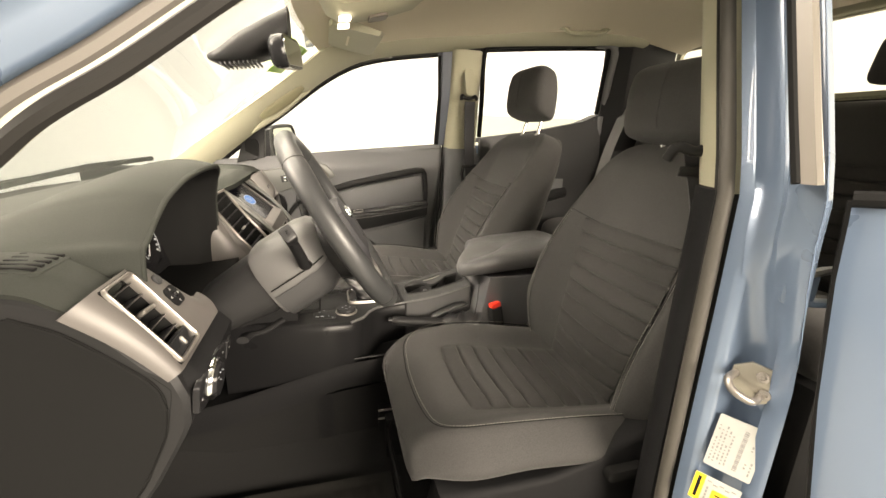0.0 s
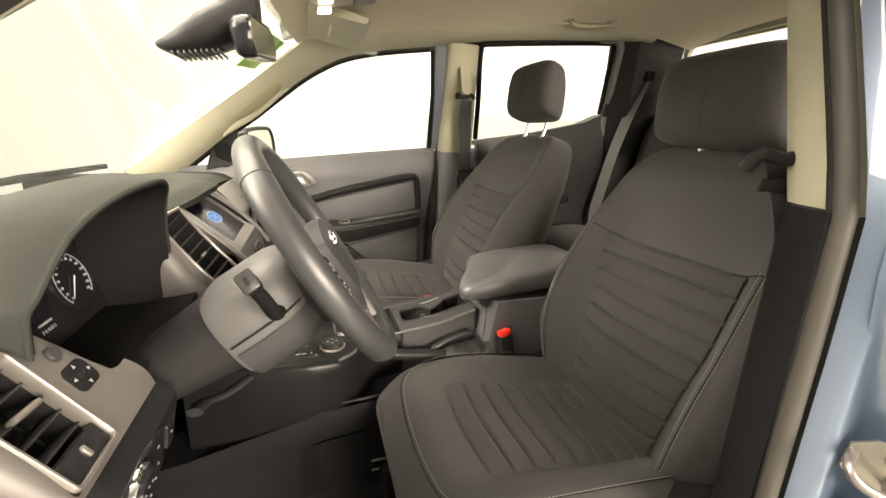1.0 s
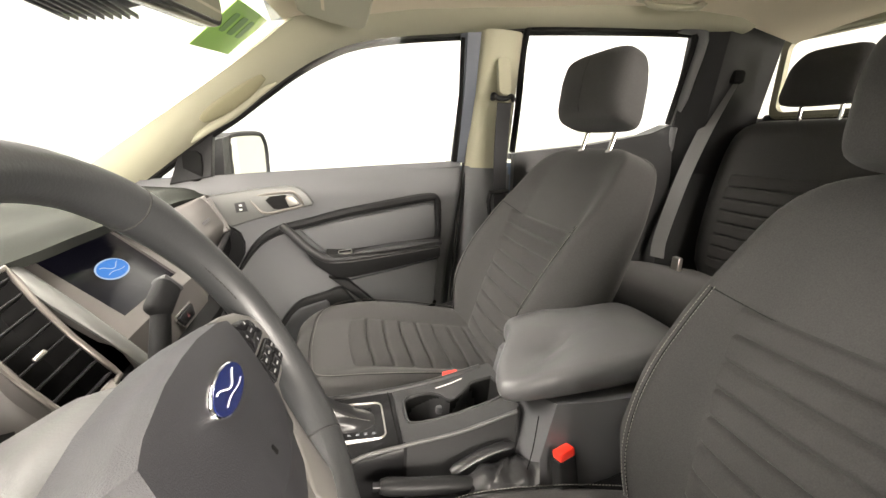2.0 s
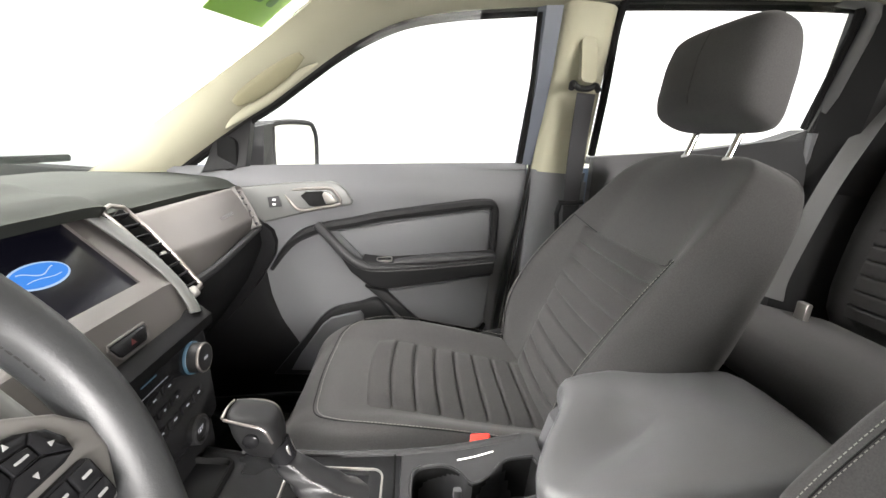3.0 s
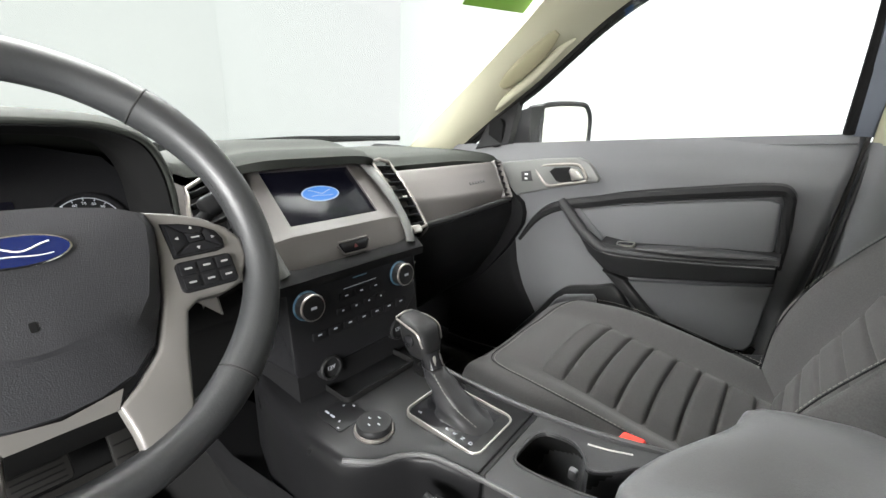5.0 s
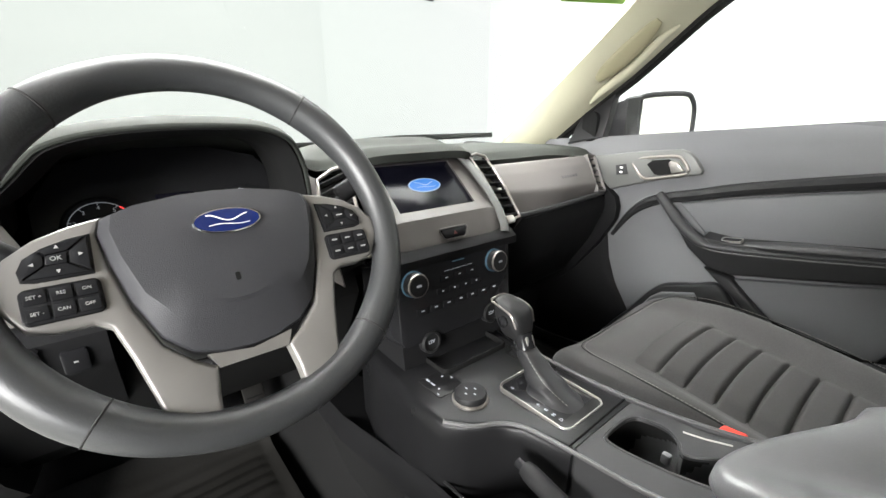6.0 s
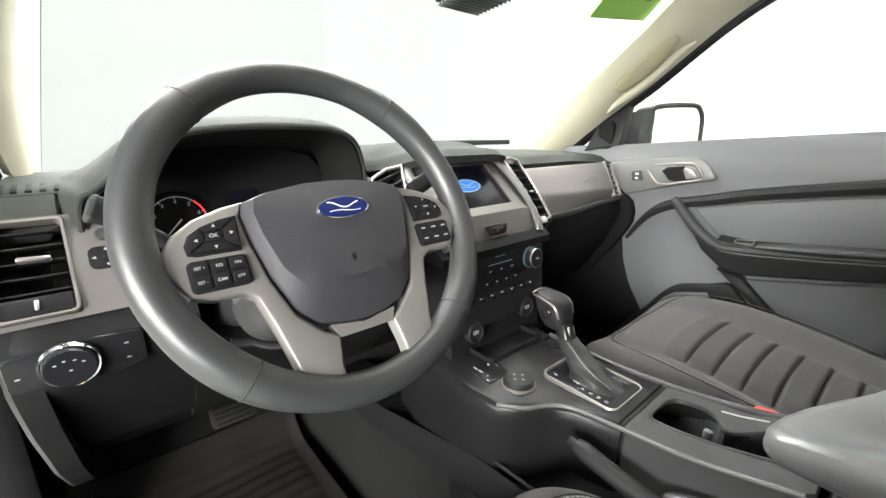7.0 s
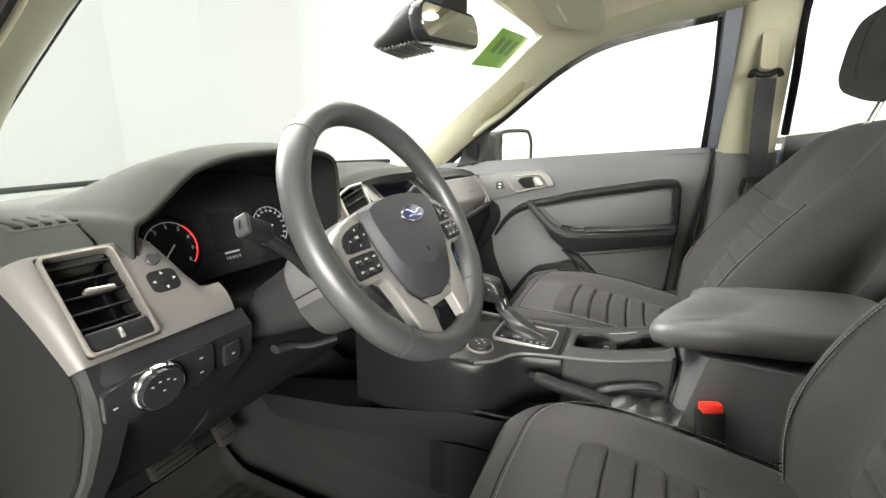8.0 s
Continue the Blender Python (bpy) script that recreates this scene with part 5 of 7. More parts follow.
for k in range(7):
    part("button", plate(rounded(0.026, 0.014, 0.003, 3), 0.004, MC @ pose((k - 3) * 0.030, -0.016, 0.002), 0.0006), GLOSS, climate)
    part("icon", plate(rounded(0.007, 0.0022, 0.0006, 2), 0.0004, MC @ pose((k - 3) * 0.030, -0.014, 0.0025)), ICON, climate, smooth=False)
for a, b in ((-0.076, -0.07), (0.079, -0.060)):
    m = MC @ pose(a, b - 0.008, 0.0)
    socket = part("power_socket", turned([(0.021, -0.01), (0.021, 0.003), (0.019, 0.005), (0.0165, 0.005), (0.016, 0.001), (0.0, 0.001)], m, 28), BLACK, climate, "round power socket cap")
    part("icon", lettering("12V", 0.010, m @ pose(0, 0, 0.0015)), ICON, socket, smooth=False)
part("stack_base", loft([[(-0.25, y, 0.93), (-0.112, y, 0.93), (-0.105, y, 0.86), (-0.11, y, 0.80), (-0.25, y, 0.78)] for y in (YC - 0.135, YC + 0.125)]), KNEE, dash, angle=30)
# wiper arms beyond the windscreen
wipers = thing("wiper", "black windscreen wiper resting on the cowl", "wiper", (-0.72, 0.2, 1.2))
part("arm", tube(smooth_line([(-0.80, -0.55, 1.205), (-0.73, -0.2, 1.222), (-0.70, 0.2, 1.228), (-0.68, 0.5, 1.232)], 5), 0.006, 8), DARK, wipers)
part("blade", tube([(-0.72, -0.1, 1.218), (-0.695, 0.25, 1.235), (-0.655, 0.62, 1.236)], 0.006, 8, 1.4), DARK, wipers)
part("cowl", sheet(lambda u, v: (lerp(-1.1, -0.66, u), lerp(-0.7, 0.7, v), lerp(1.12, 1.185, u)), 4, 8, 0.02), DARK, cab)
# pedals
for name, x, y, w, h in (("brake_pedal", -0.60, -0.43, 0.10, 0.055), ("accelerator_pedal", -0.62, -0.29, 0.05, 0.13)):
    p = thing(name, "black ribbed rubber foot pedal on an arm", "pedal", (x, y, 0.62))
    m = facing((x, y, 0.60), (0, 1, 0), (-0.5, 0, 0.85))
    part("pad", plate(rounded(w, h, 0.01), 0.015, m, 0.003), RUBBER, p)
    part("arm", tube([m @ Vector((0, 0, -0.01)), (x - 0.12, y, 0.72), (x - 0.16, y, 0.86)], 0.009, 8), DARK, p)
    for k in range(4):
        part("rib", box((0, lerp(-0.35, 0.35, k / 3) * h, 0.001), (w * 0.8, 0.004, 0.003), 0.001, m), DARK, p)


# ---- centre console ----
BOOT = material("polished_boot_leather", (0.016, 0.016, 0.017), 0.36, grain=0.2, scale=500, bump=0.4, blotch=0.2)
BOX_GREY = material("grey_storage_plastic", (0.085, 0.085, 0.089), 0.38, grain=0.25, scale=800, bump=0.35, blotch=0.15)
LID = material("soft_lid_leather", (0.074, 0.074, 0.076), 0.33, grain=0.25, scale=700, bump=0.4, blotch=0.2, blotch_scale=8)
console = thing("centre_console", "black and grey moulded centre console between seats", "console", (0.2, 0, 0.45))


def top_of(x):
    return along([(-0.12, 0.868), (0.05, 0.860), (0.18, 0.866), (0.30, 0.882), (0.40, 0.91)], x)


# front block that reaches towards the driver's knee
front = [(-0.30, -0.13), (-0.18, -0.172), (-0.05, -0.184), (0.03, -0.178), (0.065, -0.150), (0.085, -0.118), (0.12, -0.094), (0.192, -0.083), (0.192, 0.090), (0.1, 0.088), (0.0, 0.086), (-0.12, 0.10), (-0.30, 0.11)]
rings = []
for lower, inset in ((0.40, 0.0), (0.03, 0.0), (0.010, 0.002), (0.003, 0.007), (0.0, 0.014)):
    rings.append([(x, y - math.copysign(inset, y), (top_of(x) - lower) if lower < 0.3 else 0.47) for x, y in front])
part("body", loft(rings), CONSOLE, console, "black grained console body", angle=35)
# spine with the two joined cup holders sunk into it, waisted on the passenger side
def resample(points, n):
    """n evenly spaced points round a closed outline."""
    pts = points + points[:1]
    run = [0.0]
    for p, q in zip(pts, pts[1:]):
        run.append(run[-1] + math.dist(p, q))
    xs, ys = [(r, p[0]) for r, p in zip(run, pts)], [(r, p[1]) for r, p in zip(run, pts)]
    return [(along(xs, run[-1] * k / n), along(ys, run[-1] * k / n)) for k in range(n)]


outer = rounded(0.212, 0.168, 0.006, 6, 0.297, 0.004)
cups = smooth_line([(0.388, 0.038, 0), (0.350, 0.042, 0), (0.325, 0.022, 0), (0.296, 0.011, 0), (0.281, 0.033, 0), (0.262, 0.048, 0), (0.238, 0.051, 0), (0.218, 0.046, 0), (0.209, 0.028, 0), (0.208, -0.016, 0), (0.215, -0.031, 0), (0.245, -0.036, 0), (0.30, -0.034, 0), (0.386, -0.030, 0), (0.394, 0.004, 0), (0.388, 0.038, 0)], 5)
cups = [(p[0], p[1]) for p in cups[:-1]]
outer, inner = resample(outer, 72), resample(cups, 72)
rings = [[(x, y, 0.47) for x, y in outer], [(x, y, top_of(x) - 0.006) for x, y in outer], [(lerp(x, 0.297, 0.02), lerp(y, 0.004, 0.03), top_of(x)) for x, y in outer],
         [(lerp(x, 0.30, -0.03), lerp(y, 0.006, -0.06), top_of(x) + 0.001) for x, y in inner], [(x, y, top_of(x) - 0.004) for x, y in inner], [(lerp(x, 0.30, 0.04), lerp(y, 0.006, 0.08), 0.80) for x, y in inner]]
part("spine", loft(rings), GRAPHITE, console, "black console spine with sunk cup holders", angle=35)
part("cup_rim", tube([(x, y, top_of(x) + 0.0012) for x, y in inner], 0.0022, 6, closed=True), GRAPHITE, console, "grey cup holder rim")
part("cup_liner", loft([[(lerp(x, 0.30, i), lerp(y, 0.006, i), top_of(x) - d) for x, y in inner] for i, d in ((0.012, 0.005), (0.05, 0.072))], cap=False), DARK, console, "dark cup holder liner")
part("cup_spring", box((0.276, 0.016, 0.858), (0.012, 0.010, 0.016), 0.003), SLATE, console)
part("bright_strip", tube([(0.278, 0.056, top_of(0.278) + 0.0012), (0.304, 0.059, top_of(0.304) + 0.0012), (0.334, 0.062, top_of(0.334) + 0.0012)], 0.0012, 6), SILVER, console, "bright strip beside the cup holder")
# low outer wall along the driver side and the handbrake well
step = [(-0.62, -0.16), (-0.30, -0.19), (0.0, -0.188), (0.40, -0.178), (0.72, -0.168), (0.72, -0.06), (0.40, -0.06), (0.0, -0.06), (-0.30, -0.06), (-0.62, -0.06)]
WALL_TOP = [(-0.62, 0.60), (-0.3, 0.668), (0.0, 0.74), (0.4, 0.765), (0.72, 0.80)]
rings = [[(x, y, along(WALL_TOP, x) - 0.07) for x, y in step], [(x, y, along(WALL_TOP, x) - 0.008) for x, y in step], [(x, y + (0.006 if y < -0.1 else 0), along(WALL_TOP, x)) for x, y in step]]
part("side_wall", loft(rings), KNEE, console, "grey lower console side")
rings = [[(x, y + 0.006, 0.44) for x, y in step], [(x, y + 0.006, along(WALL_TOP, x) - 0.05) for x, y in step]]
part("side_carpet", loft(rings), CARPET, console, "black carpeted console side")
part("well_edge", tube(smooth_line([(0.02, -0.172, 0.748), (0.10, -0.172, 0.752), (0.25, -0.170, 0.76), (0.40, -0.165, 0.772)], 5), 0.003, 8), BLACK, console)
# lighter tube paints the highlight along the rounded console edge
part("spine_edge", tube(smooth_line([(x, y + 0.006, top_of(x) - 0.002) for x, y in front[3:7] + [(0.20, -0.0855), (0.29, -0.0855), (0.395, -0.0855)]], 5), 0.0035, 8), SHROUD, console, "console edge highlight as a grey tube")
part("spine_edge", tube(smooth_line([(x, 0.083, top_of(x) - 0.001) for x in (-0.05, 0.1, 0.25, 0.38)], 5), 0.006, 8), GRAPHITE, console, "grey raised edge")
# tray in front of the selector
part("tray", rim(rounded(0.07, 0.16, 0.012), rounded(0.06, 0.15, 0.01), 0.012, pose(-0.085, -0.02, 0.874), 0.003), DARK, console)
# selector: bezel, gate plate, boot, knob
MB = facing((0.098, -0.002, 0.866), (0, 1, 0), (-1, 0, 0.02))
gate = part("gate_plate", plate(rounded(0.10, 0.132, 0.014), 0.01, MB, 0.001), GLOSS, console, "gloss black selector plate")
part("gate_rim", rim(rounded(0.106, 0.140, 0.016), rounded(0.099, 0.133, 0.013), 0.012, MB @ pose(0, 0, 0.003), 0.002), SILVER, gate, "bright selector surround")
for k, c in enumerate("PRND"):
    part("letter", lettering(c, 0.008, MB @ pose(-0.036, 0.014 - 0.014 * k - 0.02, 0.001)), ICON, gate, smooth=False)
part("letter", lettering("S", 0.008, MB @ pose(-0.036, 0.048, 0.001)), ICON, gate, smooth=False)
selector = thing("gear_selector", "black automatic gear selector with leather boot", "gear lever", (0.09, 0.0, 0.866))
rings = []
for t in [k / 16 for k in range(17)]:
    c = Vector((0.105, 0.002, 0.864)).lerp(Vector((0.034, 0.008, 0.922)), t)
    w = along([(0, 0.034), (0.1, 0.029), (0.5, 0.021), (1, 0.015)], t)
    d = along([(0, 0.046), (0.1, 0.039), (0.5, 0.026), (1, 0.018)], t)
    turn = [k * math.tau / 32 for k in range(32)]
    fold = [1 + 0.06 * (1 - t) * math.cos(4 * a + 0.8 + 1.5 * t) + 0.045 * math.sin(17 * t + 2 * a) + 0.03 * math.sin(9 * t + 5 * a) for a in turn]
    rings.append([c + Vector((d * f * math.copysign(abs(math.cos(a)) ** 0.62, math.cos(a)), w * f * math.copysign(abs(math.sin(a)) ** 0.62, math.sin(a)), 0.0)) for a, f in zip(turn, fold)])
part("boot", loft(rings), BOOT, selector, "folded leather boot")
part("boot_stitching", stitches(smooth_line([(0.140, -0.016, 0.876), (0.10, -0.019, 0.892), (0.065, -0.012, 0.910), (0.050, -0.008, 0.922)], 6)), THREAD, selector, smooth=False)
part("collar", tube([(0.036, 0.008, 0.918), (0.030, 0.009, 0.930), (0.024, 0.010, 0.942)], [0.0165, 0.016, 0.0175], 16), GLOSS, selector, "gloss black collar")
plate_m = facing((0.0445, 0.009, 0.934), (0, 1, 0), (-0.35, 0, 0.93))
part("collar_plate", plate(rounded(0.018, 0.022, 0.003), 0.006, plate_m, 0.001), SILVER, selector, "bright collar plate")
rings = []
for t in [k / 12 for k in range(13)]:
    c = Vector((0.012, 0.011, 0.930)).lerp(Vector((-0.008, 0.016, 0.990)), t)
    w = along([(0, 0.017), (0.2, 0.022), (0.5, 0.026), (0.85, 0.0255), (1.0, 0.021)], t)
    d = along([(0, 0.019), (0.2, 0.027), (0.5, 0.031), (0.85, 0.031), (1.0, 0.026)], t)
    rings.append([c + Vector((d * math.copysign(abs(math.cos(a)) ** 0.6, math.cos(a)), w * math.copysign(abs(math.sin(a)) ** 0.6, math.sin(a)), -0.006 * t * math.cos(a))) for a in [k * math.tau / 32 for k in range(32)]])
part("knob", loft(rings), BLACK, selector, "dark leather knob", sub=1)
for y0 in (-0.010, 0.042):
    part("knob_trim", tube(smooth_line([(-0.036, y0 * 0.8 + 0.003, 0.986), (-0.010, y0, 0.984), (0.014, y0, 0.977), (0.025, y0 * 0.9 + 0.001, 0.956)], 5), 0.0018, 6), SMOKED, selector)
part("knob_trim", tube(smooth_line([(-0.038, -0.004, 0.988), (-0.039, 0.016, 0.990), (-0.038, 0.034, 0.988)], 4), 0.0018, 6), SMOKED, selector)
part("release_button", turned([(0.0, 0.0), (0.010, 0.0), (0.010, 0.004), (0.007, 0.006), (0.0, 0.006)], facing((0.0, -0.011, 0.962), (1, 0, -0.2), (0.2, 0, 1)), 18), GLOSS, selector)
# drive mode knob and buttons
dial = thing("drive_knob", "round black drive mode knob on bright base", "knob", (0.02, -0.108, 0.862))
mk = pose(0.020, -0.106, 0.860)
part("base_ring", turned([(0.030, 0), (0.030, 0.005), (0.028, 0.007), (0.0, 0.007)], mk, 40), SMOKED, dial, "bright base ring")
part("grip", turned([(0.0265, 0.007), (0.0265, 0.014), (0.0245, 0.0165), (0.0, 0.0165)], mk, 40), BLACK, dial)
for a, b in ((0.0, 0.010), (0.010, 0.0), (-0.010, 0.0), (0.0, -0.010)):
    part("icon", plate(rounded(0.005, 0.002, 0.0006, 2, a, b), 0.0004, mk @ pose(0, 0, 0.0171)), ICON, dial, smooth=False)
for k, (a, b, w, h) in enumerate(((-0.058, -0.132, 0.014, 0.006), (-0.045, -0.132, 0.014, 0.006), (-0.052, -0.105, 0.004, 0.008), (-0.040, -0.095, 0.007, 0.004), (-0.028, -0.132, 0.004, 0.007), (-0.018, -0.142, 0.007, 0.004))):
    part("console_icon", plate(rounded(w * 0.7, h * 0.5, 0.001, 2, a, b), 0.0006, pose(0, 0, 0.8665)), ICON, console, smooth=False)
part("button_block", plate(rounded(0.06, 0.055, 0.005, 3, -0.040, -0.118), 0.006, pose(0, 0, 0.8652), 0.001), CONSOLE, console)
part("panel_gap", tube([(0.185, -0.075, 0.868), (0.183, 0.085, 0.868)], 0.0016, 5), DARK, console)
# armrest box and lid
rings = []
box_side = [(0.40, -0.10), (0.42, -0.128), (0.52, -0.135), (0.73, -0.130), (0.73, 0.115), (0.42, 0.110), (0.40, 0.09)]
for z, lean in ((0.47, 0.0), (0.80, 0.0), (0.93, 0.02), (0.945, 0.022)):
    rings.append([(x + (lean if x < 0.5 else 0) + (0.05 * (0.93 - z) * -1 if x < 0.45 and z > 0.6 else 0), y * (1 - lean * 0.9), z) for x, y in box_side])
part("armrest_box", loft(rings), BOX_GREY, console, "grey armrest storage box", angle=40)
lid_out = [(0.345, -0.090), (0.352, -0.118), (0.42, -0.132), (0.55, -0.136), (0.70, -0.124), (0.728, -0.09), (0.730, 0.0), (0.728, 0.08), (0.70, 0.108), (0.58, 0.118), (0.45, 0.110), (0.424, 0.088), (0.430, 0.060), (0.405, 0.020), (0.362, -0.040)]


def lid_z(x):
    return along([(0.34, 0.985), (0.42, 1.008), (0.55, 1.024), (0.73, 1.036)], x)


rings = []
for s, dz in ((0.90, -0.066), (0.97, -0.056), (1.0, -0.036), (1.0, -0.022), (0.975, -0.008), (0.92, -0.001), (0.6, 0.004), (0.2, 0.005)):
    rings.append([(lerp(0.55, x, s), y * s, lid_z(x) + dz * (0.75 + 0.25 * ease(0.34, 0.5, x))) for x, y in lid_out])
part("armrest_lid", loft(rings), LID, console, "soft dark padded armrest lid", sub=1)
part("box_stitch", tube(smooth_line([(0.405, -0.136, 0.935), (0.40, -0.137, 0.87), (0.39, -0.135, 0.80)], 4), 0.0009, 5), DARK, console)
# handbrake
brake = thing("handbrake", "black handbrake lever with wrinkled leather boot", "handbrake", (0.30, -0.125, 0.76))
part("grip", tube(smooth_line([(0.148, -0.122, 0.832), (0.20, -0.124, 0.824), (0.26, -0.126, 0.818), (0.31, -0.127, 0.812)], 5), [0.0105, 0.0135, 0.0140, 0.0140] + [0.0138] * 8 + [0.0125] * 4, 14), BLACK, brake, "black lever grip")
part("button", tube([(0.136, -0.122, 0.833), (0.150, -0.122, 0.8315)], 0.0075, 12), GLOSS, brake)
rings = []
for t in [k / 18 for k in range(19)]:
    c = Vector((0.295, -0.127, 0.812)).lerp(Vector((0.415, -0.118, 0.80)), t)
    r = along([(0, 0.016), (0.3, 0.029), (0.7, 0.038), (1, 0.040)], t)
    rings.append([c + Vector((0.006 * math.sin(3 * a + 9 * t), r * (1 + 0.10 * math.sin(5 * a + 14 * t)) * math.cos(a), r * (0.85 + 0.12 * math.sin(22 * t + 2 * a)) * math.sin(a))) for a in [k * math.tau / 24 for k in range(24)]])
part("boot", loft(rings), BOOT, brake, "wrinkled leather boot")
part("boot_strap", tube(smooth_line([(0.27, -0.105, 0.822), (0.31, -0.10, 0.838), (0.35, -0.098, 0.850), (0.385, -0.096, 0.853)], 5), [0.006] + [0.010] * 13 + [0.009, 0.004], 10, 0.7), BOOT, brake)


# ---- passenger doors ----
door = thing("door_1", "grey front passenger door trim with padded insert", "door", (0.1, 0.78, 0.5), kind="structure")


def sill_z(x):
    return along([(-0.46, 1.225), (-0.27, 1.238), (0.0, 1.262), (0.25, 1.284), (0.51, 1.305)], x)


def door_y(x, z):
    """Inner face of the front door trim."""
    y = along([(0.5, 0.752), (0.8, 0.745), (0.95, 0.752), (1.08, 0.735), (1.2, 0.728), (1.26, 0.742), (1.31, 0.775)], z)
    return y + 0.03 * (x - 0.1) - 0.035 * ease(-0.15, -0.40, x)


def door_edge(z):
    return along([(0.5, 0.478), (0.8, 0.474), (1.0, 0.490), (1.3, 0.524)], z)


def door_panel(u, v):
    x0 = lerp(-0.46, door_edge(1.0), u)
    z = lerp(0.52, sill_z(x0), v)
    x = lerp(-0.46, door_edge(z), u)
    return (x, door_y(x, z) + 0.012 * ease(0.988, 1.0, u), z)


part("panel", sheet(door_panel, 120, 40, 0.03), SLATE, door, "grey grained door panel")
part("sill_top", sheet(lambda u, v: (lerp(-0.46, 0.51, u), lerp(door_y(lerp(-0.46, 0.51, u), 1.29) - 0.004, 0.83, v), sill_z(lerp(-0.46, 0.51, u)) + 0.001 - 0.020 * v), 20, 4, 0.02), SLATE, door)
part("weather_strip", tube([(x, 0.818, sill_z(x) - 0.020) for x in (-0.30, 0.0, 0.25, 0.50)], 0.009, 8), DARK, door)


def on_door(x, z, out=0.0):
    return Vector((x, door_y(x, z) - out, z))


def door_piece(name, outline, depth, out, mat, label="", bevel=0.006, parent=None, sub=0):
    """A raised piece of the given (x, z) outline that follows the door's face."""
    bm = plate(outline, depth, None, bevel, 3)
    for v in bm.verts:
        x, z, h = v.co
        v.co = on_door(x, z, out + h)
    return part(name, bm, mat, parent or door, label)


# mirror corner with tweeter
corner = door_piece("mirror_corner", [(-0.37, 1.215), (-0.265, 1.238), (-0.262, 1.365), (-0.285, 1.355), (-0.350, 1.305)], 0.03, 0.012, BLACK, "black mirror corner cover", 0.004)
part("tweeter", plate(rounded(0.050, 0.088, 0.020), 0.02, facing((-0.312, 0.703, 1.268), (-1, 0.06, 0), (0.1, 0, 1)) @ pose(0, 0, 0.012), 0.006), DARK, corner, "dark oval tweeter grille")
# handle bezel with cup and lever
bez = [(-0.225, 1.085), (-0.262, 1.120), (-0.290, 1.165), (-0.280, 1.182), (-0.155, 1.202), (-0.046, 1.214), (-0.022, 1.208), (-0.003, 1.192), (0.018, 1.163), (0.014, 1.152), (-0.064, 1.133), (-0.153, 1.108)]
bezel_p = door_piece("handle_bezel", bez, 0.016, 0.014, HANDLE_TRIM, "pale satin handle surround", 0.005)
ring_out = [(x, y) for x, _, y in smooth_line([(-0.165, 0, 1.170), (-0.150, 0, 1.182), (-0.10, 0, 1.190), (-0.050, 0, 1.195), (-0.032, 0, 1.188), (-0.014, 0, 1.160), (-0.022, 0, 1.150), (-0.070, 0, 1.139), (-0.113, 0, 1.128), (-0.136, 0, 1.133), (-0.157, 0, 1.158)], 3)]
bm = tube([on_door(x, z, 0.019) for x, z in ring_out], 0.0045, 8, closed=True)
part("handle_ring", bm, SMOKED, bezel_p, "bright handle surround")
door_piece("handle_plate", [(lerp(-0.09, x, 0.97), lerp(1.162, z, 0.96)) for x, z in ring_out], 0.008, 0.0152, HANDLE_TRIM, "", 0.0, bezel_p)
door_piece("handle_cup", [(-0.124, 1.170), (-0.110, 1.181), (-0.066, 1.187), (-0.050, 1.180), (-0.031, 1.155), (-0.040, 1.150), (-0.083, 1.141), (-0.100, 1.143)], 0.010, 0.0205, DARK, "", 0.0, bezel_p)
lever = door_piece("inside_handle", [(-0.065, 1.176), (-0.060, 1.184), (-0.043, 1.182), (-0.024, 1.160), (-0.030, 1.155), (-0.054, 1.150)], 0.010, 0.0245, SILVER, "satin silver inside door handle", 0.003, bezel_p)
lock = door_piece("lock_switch", [(-0.205, 1.132), (-0.209, 1.160), (-0.181, 1.166), (-0.173, 1.136)], 0.008, 0.0250, GRAPHITE, "dark lock switch", 0.001, bezel_p)
for z in (1.141, 1.154):
    door_piece("icon", [(-0.196, z - 0.002), (-0.196, z + 0.003), (-0.188, z + 0.003), (-0.188, z - 0.002)], 0.002, 0.0262, WHITE, "", 0.0, bezel_p)
# padded insert and the black loop round it
loop_top = [on_door(x, z, 0.004) for x, z in ((-0.215, 0.94), (-0.170, 1.01), (-0.125, 1.052), (-0.069, 1.077), (0.02, 1.100), (0.108, 1.124), (0.279, 1.159), (0.396, 1.180), (0.425, 1.174), (0.432, 1.145), (0.438, 1.08), (0.440, 1.00))]
part("insert_surround", tube(smooth_line(loop_top, 5), [along([(0, 0.006), (0.2, 0.015), (0.6, 0.017), (0.72, 0.013), (1, 0.010)], k / 55) for k in range(56)], 8, 1.0), BLACK, door, "black insert surround")
door_piece("padded_insert", [(-0.027, 1.070), (0.11, 1.104), (0.282, 1.140), (0.396, 1.161), (0.418, 1.152), (0.424, 1.095), (0.427, 1.015), (0.25, 1.000), (0.10, 0.985), (0.05, 0.990)], 0.02, 0.010, SLATE, "grey padded door insert", 0.008)
